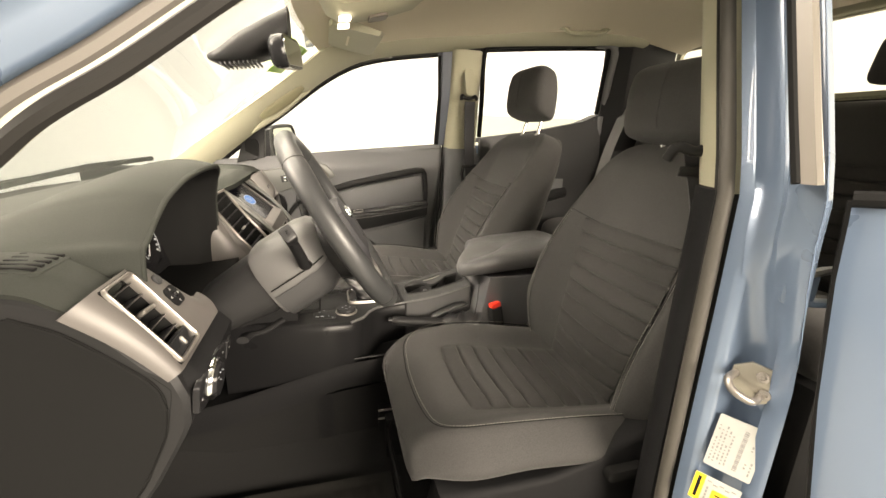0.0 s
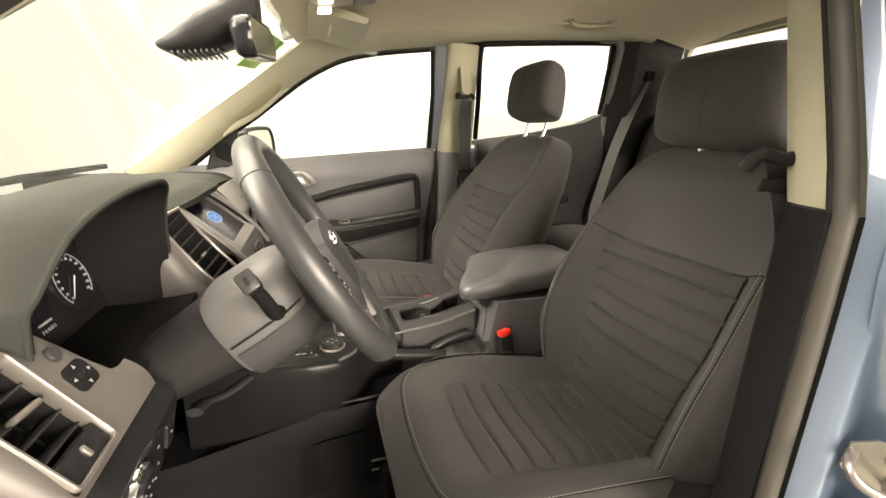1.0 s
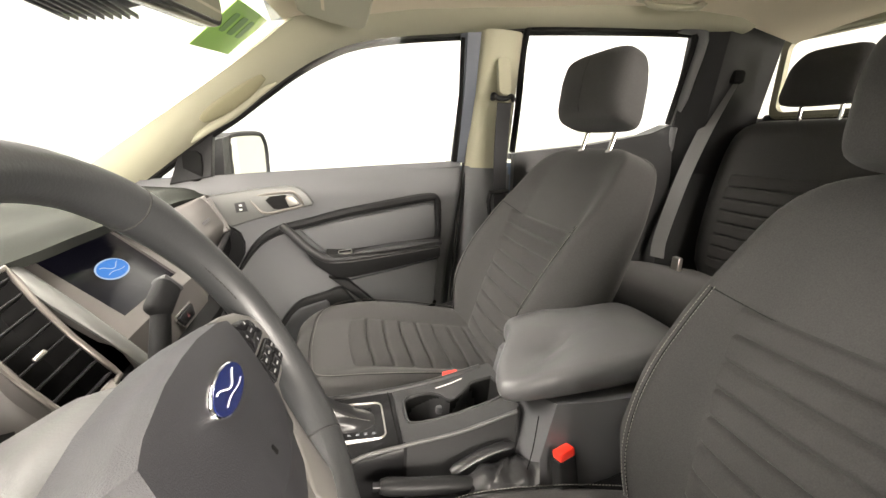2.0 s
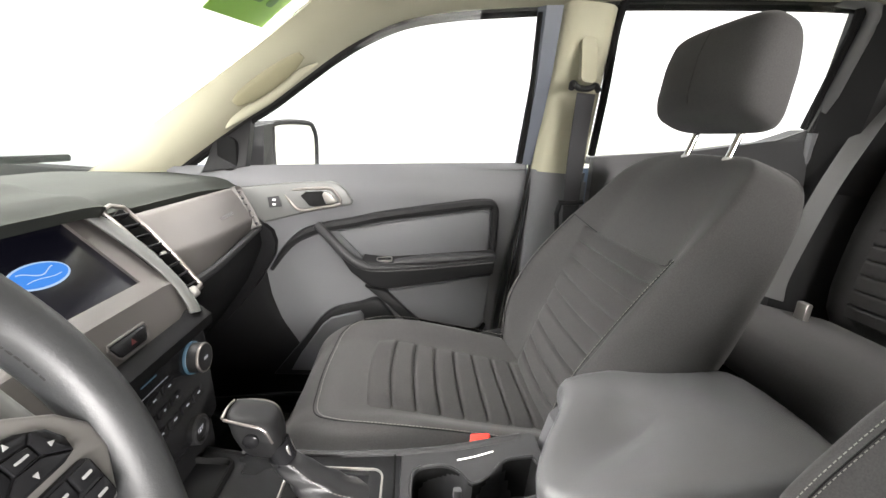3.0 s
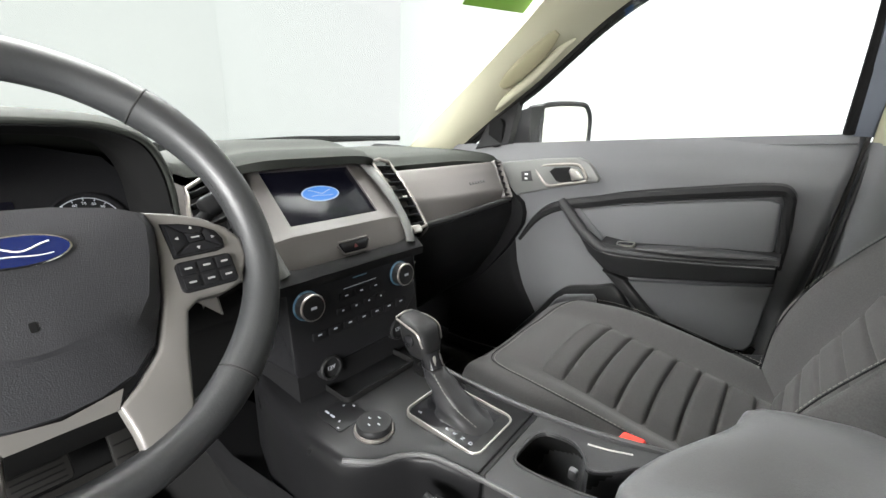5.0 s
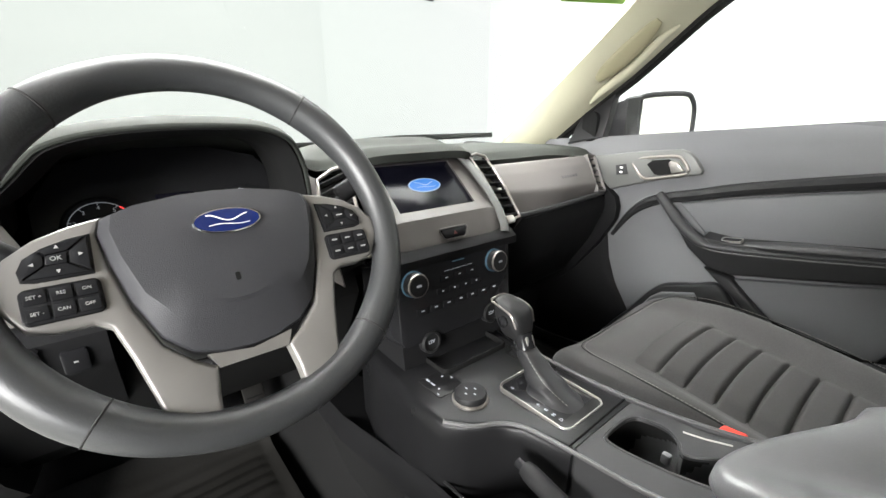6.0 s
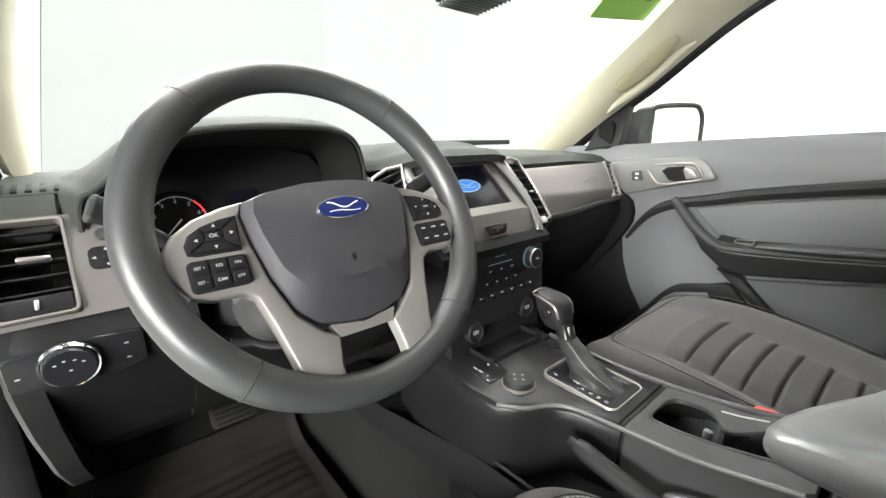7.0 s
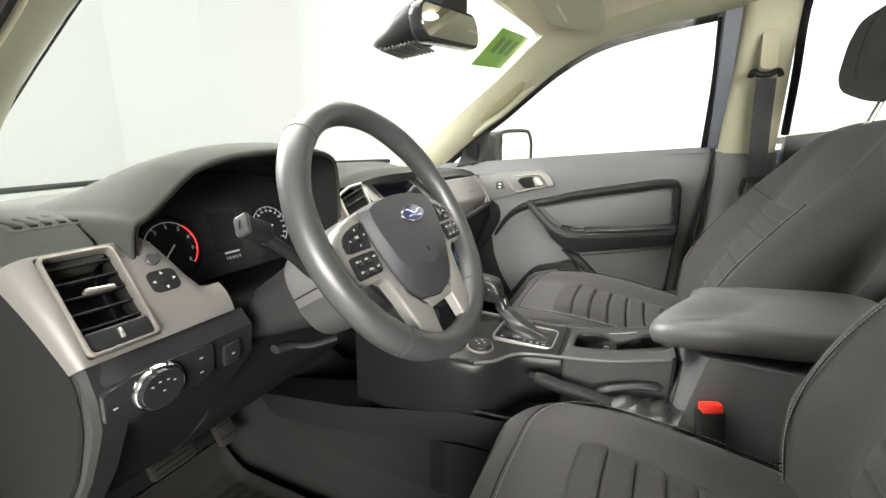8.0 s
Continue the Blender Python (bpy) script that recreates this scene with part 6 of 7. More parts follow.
# armrest: a bar that sweeps down from the handle and back
arm = smooth_line([on_door(-0.080, 1.088, 0.016), on_door(-0.045, 1.058, 0.032), on_door(0.0, 1.015, 0.046), on_door(0.05, 0.983, 0.054), on_door(0.10, 0.976, 0.056), on_door(0.25, 0.993, 0.054), on_door(0.437, 1.020, 0.050)], 6)
part("armrest", tube(arm, [along([(0, 0.012), (0.3, 0.014), (0.5, 0.013), (0.65, 0.007), (1, 0.005)], k / 36) for k in range(37)], 14, 1.05), GRAPHITE, door, "dark grey padded armrest bar")
door_piece("armrest_side", [(-0.03, 1.03), (0.02, 0.955), (0.077, 0.912), (0.131, 0.908), (0.219, 0.924), (0.348, 0.950), (0.443, 0.972), (0.443, 1.018), (0.25, 0.990), (0.10, 0.972), (0.05, 0.980), (0.0, 1.010)], 0.05, 0.048, BLACK, "black armrest side", 0.008)
TOPS = ((0.055, 0.985), (0.12, 0.980), (0.25, 0.997), (0.38, 1.014), (0.442, 1.022))
armtop = part("switch_tray", loft([[on_door(x, z, 0.056), on_door(x, z + 0.010, 0.05), on_door(x, z + 0.022, 0.0), on_door(x, z - 0.01, 0.0)] for x, z in TOPS]), BLACK, door, "black switch tray")
rings = []
for t in [k / 20 for k in range(21)]:
    x = lerp(0.145, 0.436, t)
    s = max(0.12, math.sin(math.pi * (0.10 + 0.86 * t)) ** 0.6)
    c = on_door(x, along(TOPS, x) + 0.010, 0.036)
    rings.append([c + Vector((0, -0.030 * s * math.cos(a), 0.013 * s * math.sin(a))) for a in [k * math.tau / 18 for k in range(18)]])
part("armrest_pad", loft(rings), GRAPHITE, door, "dark padded elbow rest")
part("armrest_edge", tube(smooth_line([on_door(0.02, 1.000, 0.0605), on_door(0.055, 0.976, 0.0635), on_door(0.10, 0.968, 0.064), on_door(0.25, 0.985, 0.062), on_door(0.437, 1.013, 0.058)], 6), 0.0016, 6), SHROUD, door, "thin lighter armrest edge")
ms = facing(on_door(0.115, 1.0, 0.032), (1, 0, 0.12), (0, 1, 0.25))
part("window_switch", plate(rounded(0.040, 0.016, 0.004), 0.008, ms, 0.002), GLOSS, armtop, "bright-edged window switch")
part("switch_edge", rim(rounded(0.046, 0.022, 0.006), rounded(0.041, 0.017, 0.004), 0.006, ms), SILVER, armtop)
# lower pocket
arch = [(x, z) for x, _, z in smooth_line([(-0.21, 0, 0.60), (-0.16, 0, 0.67), (-0.118, 0, 0.725), (-0.080, 0, 0.782), (-0.042, 0, 0.822), (0.0, 0, 0.838), (0.045, 0, 0.850), (0.098, 0, 0.866), (0.135, 0, 0.83), (0.19, 0, 0.76), (0.30, 0, 0.60)], 4)]
pocket = door_piece("map_pocket", arch[::-1], 0.04, 0.022, BLACK, "dark lower map pocket", 0.010)
door_piece("pocket_bin", [(-0.155, 0.62), (-0.125, 0.68), (-0.090, 0.735), (-0.062, 0.780), (-0.036, 0.803), (0.0, 0.814), (0.050, 0.828), (0.060, 0.815), (0.064, 0.72), (0.066, 0.62)][::-1], 0.02, 0.030, SLATE, "grey pocket front", 0.006, pocket)
# black strip paints the shade of the diagonal groove
door_piece("groove_shade", [(0.060, 0.905), (0.125, 0.895), (0.175, 0.850), (0.228, 0.802), (0.30, 0.70), (0.262, 0.70), (0.187, 0.800), (0.13, 0.850)][::-1], 0.03, 0.028, BLACK, "black strip as the shaded groove sweeping down below the armrest", 0.008)
# black sheet over the lower door front, painting the footwell shade
KICK_EDGE = [(0.53, -0.085), (0.63, -0.10), (0.70, -0.135), (0.78, -0.185), (0.86, -0.215), (0.95, -0.232), (1.02, -0.285), (1.07, -0.34), (1.10, -0.40)]
part("kick_shade", sheet(lambda u, v: on_door(lerp(-0.455, along(KICK_EDGE, lerp(0.53, 1.10, v)), u), lerp(0.53, 1.10, v), 0.006 * ease(0, 0.05, 1 - u)), 16, 24, 0.002), KNEE, door, "black sheet standing in for shade at the door front")
# dark plate stands in for shade in the gap under the lower panel
door_piece("lower_recess", [(0.20, 0.82), (0.24, 0.70), (0.42, 0.68), (0.445, 0.79), (0.43, 0.80)], 0.02, 0.006, DARK, "dark plate as the shaded gap below the panel", 0.002)
door_piece("lower_panel", [(0.128, 0.889), (0.180, 0.842), (0.226, 0.806), (0.265, 0.796), (0.322, 0.784), (0.400, 0.776), (0.424, 0.780), (0.436, 0.80), (0.441, 0.90), (0.445, 0.958), (0.307, 0.925)], 0.02, 0.012, SLATE, "grey smooth lower door panel", 0.006)
# frame behind the glass and the glass
part("frame", loft([[(0.487, 0.80, 1.30), (0.535, 0.80, 1.30), (0.535, 0.775, 1.30), (0.50, 0.765, 1.30)], [(0.478, 0.70, 1.52), (0.528, 0.70, 1.52), (0.528, 0.68, 1.52), (0.49, 0.672, 1.52)], [(0.462, 0.655, 1.685), (0.52, 0.655, 1.69), (0.52, 0.63, 1.69), (0.478, 0.63, 1.685)]]), material("dark_blue_grey_frame", (0.09, 0.10, 0.12), 0.5), door, "dark window frame")
part("door_rear_seal", tube(smooth_line([(0.524, 0.765, 1.30), (0.507, 0.750, 1.05), (0.491, 0.745, 0.8), (0.489, 0.750, 0.55)], 5), 0.004, 8), RUBBER, door)
part("door_rear_seal", tube(smooth_line([(0.538, 0.768, 1.31), (0.521, 0.757, 1.05), (0.506, 0.755, 0.8), (0.504, 0.755, 0.55)], 5), 0.005, 8), GRAPHITE, door)
part("frame_seal", tube(smooth_line([(0.492, 0.765, 1.305), (0.486, 0.695, 1.5), (0.474, 0.65, 1.675)], 5), 0.010, 8), DARK, door)


def flat_pane(outline, side, parent, mat=GLASS):
    """A flat glass pane of the given (x, z) outline that leans in with the side of the cab."""
    lean_m = Matrix(((1, 0, 0, 0), (0, -side * 0.36, side * 0.93, side * 0.800), (0, 0.93, 0.36, 1.30), (0, 0, 0, 1)))
    glass = part("pane", plate([(x, (z - 1.30) / 0.93) for x, z in outline], 0.004, lean_m), mat, parent, "door glass", smooth=False)
    glass.visible_shadow = False
    return glass


flat_pane([(-0.30, 1.20), (0.54, 1.28), (0.51, 1.71), (0.285, 1.69), (0.147, 1.66), (0.0, 1.585), (-0.107, 1.505), (-0.27, 1.38)], 1, door)


def rear_door(side, name, label):
    root = thing(name, label, "door", (1.0, side * 0.8, 0.5), kind="structure")

    def top(x):
        return along([(0.70, 1.335), (1.0, 1.375), (1.25, 1.425), (1.36, 1.47)], x)

    def face(u, v):
        x = lerp(0.70, 1.36, u)
        z = lerp(0.52, top(x), v)
        return (x, side * along([(0.5, 0.765), (0.9, 0.755), (1.05, 0.765), (1.2, 0.745), (1.32, 0.755), (1.48, 0.785)], z), z)
    part("panel", sheet(face, 24, 30, 0.03), GRAPHITE if side > 0 else SLATE, root, "dark grained door panel")
    part("sill_top", sheet(lambda u, v: (lerp(0.70, 1.36, u), side * lerp(0.765, 0.83, v), top(lerp(0.70, 1.36, u)) + 0.002), 12, 2, 0.02), BLACK, root)
    loop = [(0.74, 1.20), (0.95, 1.235), (1.12, 1.26), (1.17, 1.25), (1.18, 1.16), (1.17, 1.08), (0.95, 1.05), (0.74, 1.03)]
    part("insert_surround", tube(smooth_line([(x, side * 0.745, z) for x, z in loop], 5), 0.010, 8), BLACK, root)
    part("padded_insert", sheet(lambda u, v: (lerp(0.74, 1.165, u), side * 0.742, lerp(1.05 + 0.02 * u, 1.20 + 0.05 * u, v)), 6, 4, 0.02), SLATE, root, "grey padded insert")
    part("armrest", tube(smooth_line([(0.74, side * 0.735, 1.06), (0.9, side * 0.71, 1.05), (1.05, side * 0.705, 1.055), (1.18, side * 0.735, 1.075)], 5), 0.026, 12, 1.1), BLACK, root)
    line = [(0.705, 0.755, 1.345), (0.69, 0.70, 1.5), (0.672, 0.64, 1.70), (0.72, 0.628, 1.728), (0.95, 0.615, 1.75), (1.20, 0.602, 1.768), (1.262, 0.602, 1.755), (1.29, 0.655, 1.63), (1.335, 0.745, 1.475)]
    part("frame_seal", tube(smooth_line([(x, side * (y + 0.008), z) for x, y, z in line], 5), 0.011, 8), DARK, root, "dark rubber window seal")
    part("frame", tube(smooth_line([(x + (0.03 if x > 1.25 else 0), side * (y + 0.012), z + (0.005 if x > 0.7 and x < 1.26 else 0)) for x, y, z in line[5:]], 5), 0.022, 10), material("grey_frame", (0.10, 0.10, 0.10), 0.5), root)
    part("frame", tube([(1.36, side * 0.775, 0.6), (1.36, side * 0.765, 1.0), (1.37, side * 0.755, 1.30), (1.352, side * 0.735, 1.46)], 0.014, 8), SLATE, root)
    flat_pane([(0.69, 1.31), (1.36, 1.44), (1.27, 1.79), (0.65, 1.75)], side, root, GLASS if side > 0 else TINTED)
    return root


rear_door(1, "door_2", "dark grey rear passenger door trim, closed")
rd = rear_door(-1, "door_3", "blue-grey rear driver side door, standing open")
# outer skin of the rear driver door, with its edge and window strip
def skin(u, v):
    z = lerp(0.50, 1.292, v)
    x0 = along([(0.5, 0.66), (0.87, 0.632), (1.03, 0.608), (1.2, 0.59), (1.292, 0.585)], z)
    x = lerp(x0, 1.45, u)
    bulge = 0.018 * math.sin(math.pi * min(1, max(0, (z - 0.55) / 0.72))) - 0.03 * ease(0.9, 0.5, z)
    return (x, -(0.888 + bulge - 0.012 * (1 - ease(0, 0.03, u))), z)
part("outer_skin", sheet(skin, 24, 24, 0.012), BLUE, rd, "blue-grey painted door skin")
part("skin_edge", tube([Vector(skin(0, k / 8)) + Vector((0.004, 0.010, 0)) for k in range(9)], 0.010, 8), RUBBER, rd)
part("skin_return", sheet(lambda u, v: Vector(skin(0, v)) + Vector((0.016 * u, 0.09 * u, 0)), 4, 8, 0.004), DARK, rd)
part("sill_strip", tube([(0.585, -0.888, 1.296), (1.0, -0.888, 1.33), (1.4, -0.888, 1.38)], 0.010, 8), DARK, rd)

# the rear driver door stands open on its front hinges
rd.matrix_basis = Matrix.Translation((0.60, -0.888, 0)) @ pose(0, 0, 0, 0, 0, -62) @ Matrix.Translation((-0.60, 0.888, 0)) @ rd.matrix_basis

# ---- driver side centre pillar, painted ----
bpost = thing("pillar_painted", "blue-grey painted door pillar with rubber seal", "pillar", (0.58, -0.82, 0.45), kind="structure")
strip = [(0.528, 0.868, 1.312), (0.536, 0.838, 1.40), (0.548, 0.803, 1.50), (0.565, 0.762, 1.61), (0.59, 0.715, 1.73)]
part("window_strip", loft([[(x - 0.002, -y + 0.010, z), (x + 0.006, -y - 0.003, z), (x + 0.022, -y + 0.000, z), (x + 0.028, -y + 0.012, z), (x + 0.02, -y + 0.03, z)] for x, y, z in strip]), material("satin_taupe_strip", (0.10, 0.09, 0.078), 0.35, blotch=0.1), bpost, "taupe window frame strip", angle=50)
part("strip_edge", tube([(x - 0.004, -y + 0.014, z) for x, y, z in strip], 0.005, 6), DARK, bpost)
part("strip_edge", tube([(x + 0.028, -y + 0.008, z) for x, y, z in strip], 0.004, 6), SILVER, bpost)
LEVELS = [(0.50, 0.0, 0.0), (0.80, -0.004, 0.0), (0.95, -0.002, 0.0), (1.15, 0.0, 0.0), (1.30, 0.004, 0.004), (1.40, 0.014, 0.036), (1.50, 0.028, 0.072), (1.62, 0.045, 0.115), (1.74, 0.062, 0.158)]
SECTION = [(0.538, 0.776), (0.542, 0.790), (0.546, 0.800), (0.554, 0.802), (0.565, 0.800), (0.585, 0.806), (0.592, 0.818), (0.580, 0.832), (0.566, 0.846), (0.566, 0.858), (0.575, 0.868), (0.60, 0.874), (0.66, 0.874), (0.70, 0.80), (0.56, 0.775)]
def section(z):
    low = ease(1.25, 1.0, z)
    dx, dy = along([(a, b) for a, b, c in LEVELS], z), along([(a, c) for a, b, c in LEVELS], z)
    out = []
    for k, (x, y) in enumerate(SECTION):
        deep = 0.028 * low if 4 <= k <= 7 else 0.0
        flat = -0.03 * (1 - low) if 4 <= k <= 7 else 0.0
        slim = lerp((0.0, 0.0, 0.045, 0.100, 0.07, 0.0)[max(0, k - 9)], (0.0, -0.013, 0.010, 0.070, 0.07, 0.0)[max(0, k - 9)], low)
        slim -= 0.02 * low if 7 <= k <= 9 else 0
        out.append((x + dx + deep * 0.6 + flat - slim, -(y - dy), z))
    return out
zs = [0.50 + 1.26 * k / 24 for k in range(25)]
part("post", loft([section(z) for z in zs]), BLUE, bpost, "blue-grey painted pillar", angle=60)
seal = [(along([(a, 0.527 + b) for a, b, c in LEVELS], z), -(0.764 - along([(a, c) for a, b, c in LEVELS], z)), z) for z in zs]
part("door_seal", tube(seal, 0.0105, 10, up=(0, 1, 0)), material("taupe_rubber", (0.042, 0.038, 0.032), 0.6, blotch=0.15), bpost, "taupe rubber door seal")
part("seal_lip", tube([(x + 0.002, y + 0.013, z) for x, y, z in seal], 0.006, 8, up=(0, 1, 0)), RUBBER, bpost)
MSK = facing((0.578, -0.826, 1.02), (0.62, -0.78, 0), (0.05, 0.02, 1))
striker = part("striker", plate([(-0.030, -0.012), (-0.026, 0.018), (-0.005, 0.030), (0.022, 0.024), (0.032, 0.004), (0.030, -0.022), (0.008, -0.034), (-0.016, -0.028)][::-1], 0.005, MSK @ pose(0, 0, 0.008), 0.0015), material("zinc_plate", (0.30, 0.28, 0.24), 0.35, metal=0.85, blotch=0.25, blotch_scale=40), bpost, "zinc door striker")
part("striker_loop", tube(smooth_line([MSK @ Vector(p) for p in ((0.012, -0.018, 0.008), (0.002, -0.018, 0.034), (-0.022, -0.006, 0.042), (-0.030, 0.006, 0.034), (-0.022, 0.008, 0.008))], 6), 0.0055, 10), SMOKED, striker)
for a, b in ((0.010, 0.012), (0.016, -0.014)):
    part("screw", turned([(0.008, 0), (0.008, 0.004), (0.004, 0.005), (0.003, 0.003), (0.0, 0.003)], MSK @ pose(a, b, 0.008), 16), SMOKED, striker)
MLB = facing((0.575, -0.822, 0.906), (0.62, -0.78, -0.10), (0.18, 0.04, 1))
PAPER = material("label_paper", (0.30, 0.30, 0.285), 0.5, blotch=0.15, blotch_scale=60)
label = part("data_label", plate(rounded(0.062, 0.088, 0.003), 0.001, MLB @ pose(0.004, 0, 0.013)), PAPER, bpost, "white printed data label")
GREYPRINT = material("grey_print", (0.17, 0.17, 0.165), 0.6)
for k, (a, low, high) in enumerate(((-0.022, -0.034, 0.010), (-0.022, 0.018, 0.036), (-0.017, -0.036, 0.024), (-0.012, -0.030, 0.034), (-0.007, -0.036, 0.006), (-0.007, 0.012, 0.030), (-0.002, -0.034, 0.020), (0.022, -0.026, -0.012), (0.024, 0.004, 0.016), (0.029, -0.034, -0.008), (0.030, 0.022, 0.034))):
    for n in range(int((high - low) / 0.006)):
        part("print_bar", box((a, low + 0.006 * n + 0.0022, 0.0135), (0.0022, 0.0040 - 0.0012 * ((n + k) % 3), 0.0006), 0, MLB), GREYPRINT, label, smooth=False)
for k in range(22):
    part("print_bar", box((0.0115, -0.034 + 0.0031 * k, 0.0135), (0.0055, 0.0010 + 0.0007 * (k * 7 % 3), 0.0006), 0, MLB), GREYPRINT, label, smooth=False)
ylab = part("warning_label", plate(rounded(0.062, 0.046, 0.002), 0.001, MLB @ pose(0.000, -0.084, 0.013)), PAPER, bpost, "yellow and white warning label")
part("print_panel", box((-0.0235, -0.084, 0.0136), (0.0145, 0.0455, 0.0006), 0, MLB), YELLOW, ylab, "yellow edge strip", smooth=False)
part("print_panel", plate(rounded(0.028, 0.026, 0.003, 3, 0.010, -0.092), 0.0006, MLB @ pose(0, 0, 0.0137)), YELLOW, ylab, "yellow panel", smooth=False)
part("print_bar", box((-0.0235, -0.084, 0.0142), (0.0045, 0.036, 0.0004), 0, MLB), DARK, ylab, smooth=False)
for k in range(3):
    part("print_bar", box((0.010, -0.086 - 0.006 * k, 0.0144), (0.018, 0.0022, 0.0004), 0, MLB), DARK, ylab, smooth=False)
for k in range(5):
    part("print_bar", box((-0.010 + 0.008 * k, -0.068 - 0.003 * (k % 2), 0.0137), (0.006, 0.0018, 0.0006), 0, MLB), GREYPRINT, ylab, smooth=False)
for k in range(4):
    part("print_bar", box((-0.0105, -0.080 - 0.006 * k, 0.0137), (0.0025, 0.0042, 0.0006), 0, MLB), GREYPRINT, ylab, smooth=False)
hinge = thing("door_hinge", "painted steel rear door hinge with bolt", "hinge", (0.60, -0.845, 1.17))
MH = facing((0.592, -0.842, 1.172), (0.9, -0.3, 0), (0, 0, 1))
part("leaf", plate(rounded(0.045, 0.050, 0.012), 0.006, MH @ pose(0, 0, 0.006), 0.002), BLUE, hinge)
part("bolt", turned([(0.011, 0), (0.011, 0.006), (0.008, 0.009), (0.0, 0.009)], MH @ pose(-0.004, -0.002, 0.006), 6), SILVER, hinge)
part("arm", tube([MH @ Vector((0.0, 0.018, 0.006)), MH @ Vector((0.03, 0.024, 0.0)), MH @ Vector((0.07, 0.026, -0.004))], 0.006, 8), SILVER, hinge)
part("arm", box((0.04, -0.022, 0.0), (0.06, 0.008, 0.02), 0.002, MH), BLUE, hinge)

# plain outer skin that closes the passenger side
def far_skin(u, v):
    z = lerp(0.46, along([(-0.7, 1.20), (0.0, 1.245), (0.5, 1.28), (1.45, 1.36)], lerp(-0.70, 1.45, u)), v)
    return (lerp(-0.70, 1.45, u), 0.893 + 0.018 * math.sin(math.pi * min(1, max(0, (z - 0.5) / 0.75))), z)
part("body_side", sheet(far_skin, 20, 16, 0.01), BLUE, cab, "plain painted body side")
part("underbody", box((0.4, 0, 0.21), (2.2, 1.4, 0.38), 0.02), DARK, cab)

# ---- belts ----
BELT = material("black_webbing", (0.022, 0.022, 0.024), 0.75, grain=0.5, scale=1500, bump=0.5, blotch=0.15)


def ribbon(line, width, across, thick=0.0016):
    a = Vector(across).normalized() * width / 2
    pts = smooth_line(line, 6)
    rings = []
    for i, p in enumerate(pts):
        d = (pts[min(i + 1, len(pts) - 1)] - pts[max(i - 1, 0)]).normalized()
        n = d.cross(a).normalized() * thick
        rings.append([p - a + n, p + a + n, p + a - n, p - a - n])
    return loft(rings)


belt = thing("seat_belt", "black passenger seat belt hanging from the pillar", "seat belt", (0.6, 0.66, 1.2))
part("webbing", ribbon([(0.600, 0.607, 1.492), (0.612, 0.640, 1.40), (0.625, 0.668, 1.30), (0.640, 0.690, 1.20), (0.665, 0.705, 1.02), (0.69, 0.71, 0.85)], 0.048, (1, 0.10, 0.02)), BELT, belt)
guide_m = facing((0.597, 0.607, 1.508), (-1, -0.05, 0), (0, 0.3, 1))
part("guide", tube(smooth_line([guide_m @ Vector(p) for p in ((-0.036, -0.006, 0.004), (-0.030, 0.010, 0.010), (-0.012, 0.002, 0.014), (0.012, 0.002, 0.014), (0.030, 0.010, 0.010), (0.036, -0.006, 0.004))], 5), 0.008, 10), BLACK, belt, "black pillar guide loop")
part("adjuster", plate(rounded(0.040, 0.115, 0.014), 0.02, guide_m @ pose(0, 0.062, 0.006), 0.005), CREAM, belt, "cream height adjuster cover")
part("adjuster_button", plate(rounded(0.026, 0.030, 0.006), 0.01, guide_m @ pose(0, 0.085, 0.009), 0.003), CREAM, belt)
part("lower_guide", tube([(0.600, 0.690, 1.205), (0.640, 0.685, 1.207), (0.672, 0.692, 1.212)], 0.0075, 10), BLACK, belt)
part("lower_guide", tube([(0.606, 0.690, 1.205), (0.603, 0.695, 1.17), (0.615, 0.705, 1.12)], 0.0075, 10), BLACK, belt)
dbelt = thing("seat_belt", "black driver seat belt on the pillar", "seat belt", (0.58, -0.68, 1.3))
part("webbing", ribbon([(0.585, -0.645, 1.335), (0.590, -0.672, 1.25), (0.60, -0.70, 1.1), (0.61, -0.71, 0.85)], 0.048, (1, -0.10, 0.02)), BELT, dbelt)
gm = facing((0.565, -0.650, 1.338), (1, -0.3, 0), (0, -0.2, 1))
part("guide", tube(smooth_line([gm @ Vector(p) for p in ((-0.036, -0.010, 0.004), (-0.028, 0.012, 0.012), (0.0, 0.006, 0.016), (0.028, 0.012, 0.012), (0.036, -0.006, 0.004))], 5), 0.009, 10), BLACK, dbelt)
part("tongue", box((0, -0.028, 0.012), (0.034, 0.018, 0.006), 0.003, gm), BLACK, dbelt)
rbelt = thing("seat_belt", "grey rear seat belt beside the back window", "seat belt", (1.45, 0.65, 1.3))
part("webbing", ribbon([(1.47, 0.635, 1.612), (1.42, 0.655, 1.45), (1.37, 0.665, 1.28), (1.31, 0.66, 1.05), (1.29, 0.64, 0.97)], 0.05, (0.5, -0.85, 0)), material("grey_webbing", (0.10, 0.10, 0.10), 0.75, grain=0.4, scale=1200, bump=0.4), rbelt)
part("anchor", box((1.475, 0.63, 1.635), (0.05, 0.06, 0.045), 0.012), DARK, rbelt)
part("rear_buckle", box((1.30, 0.55, 0.965), (0.02, 0.035, 0.06), 0.005), SILVER, rbelt)

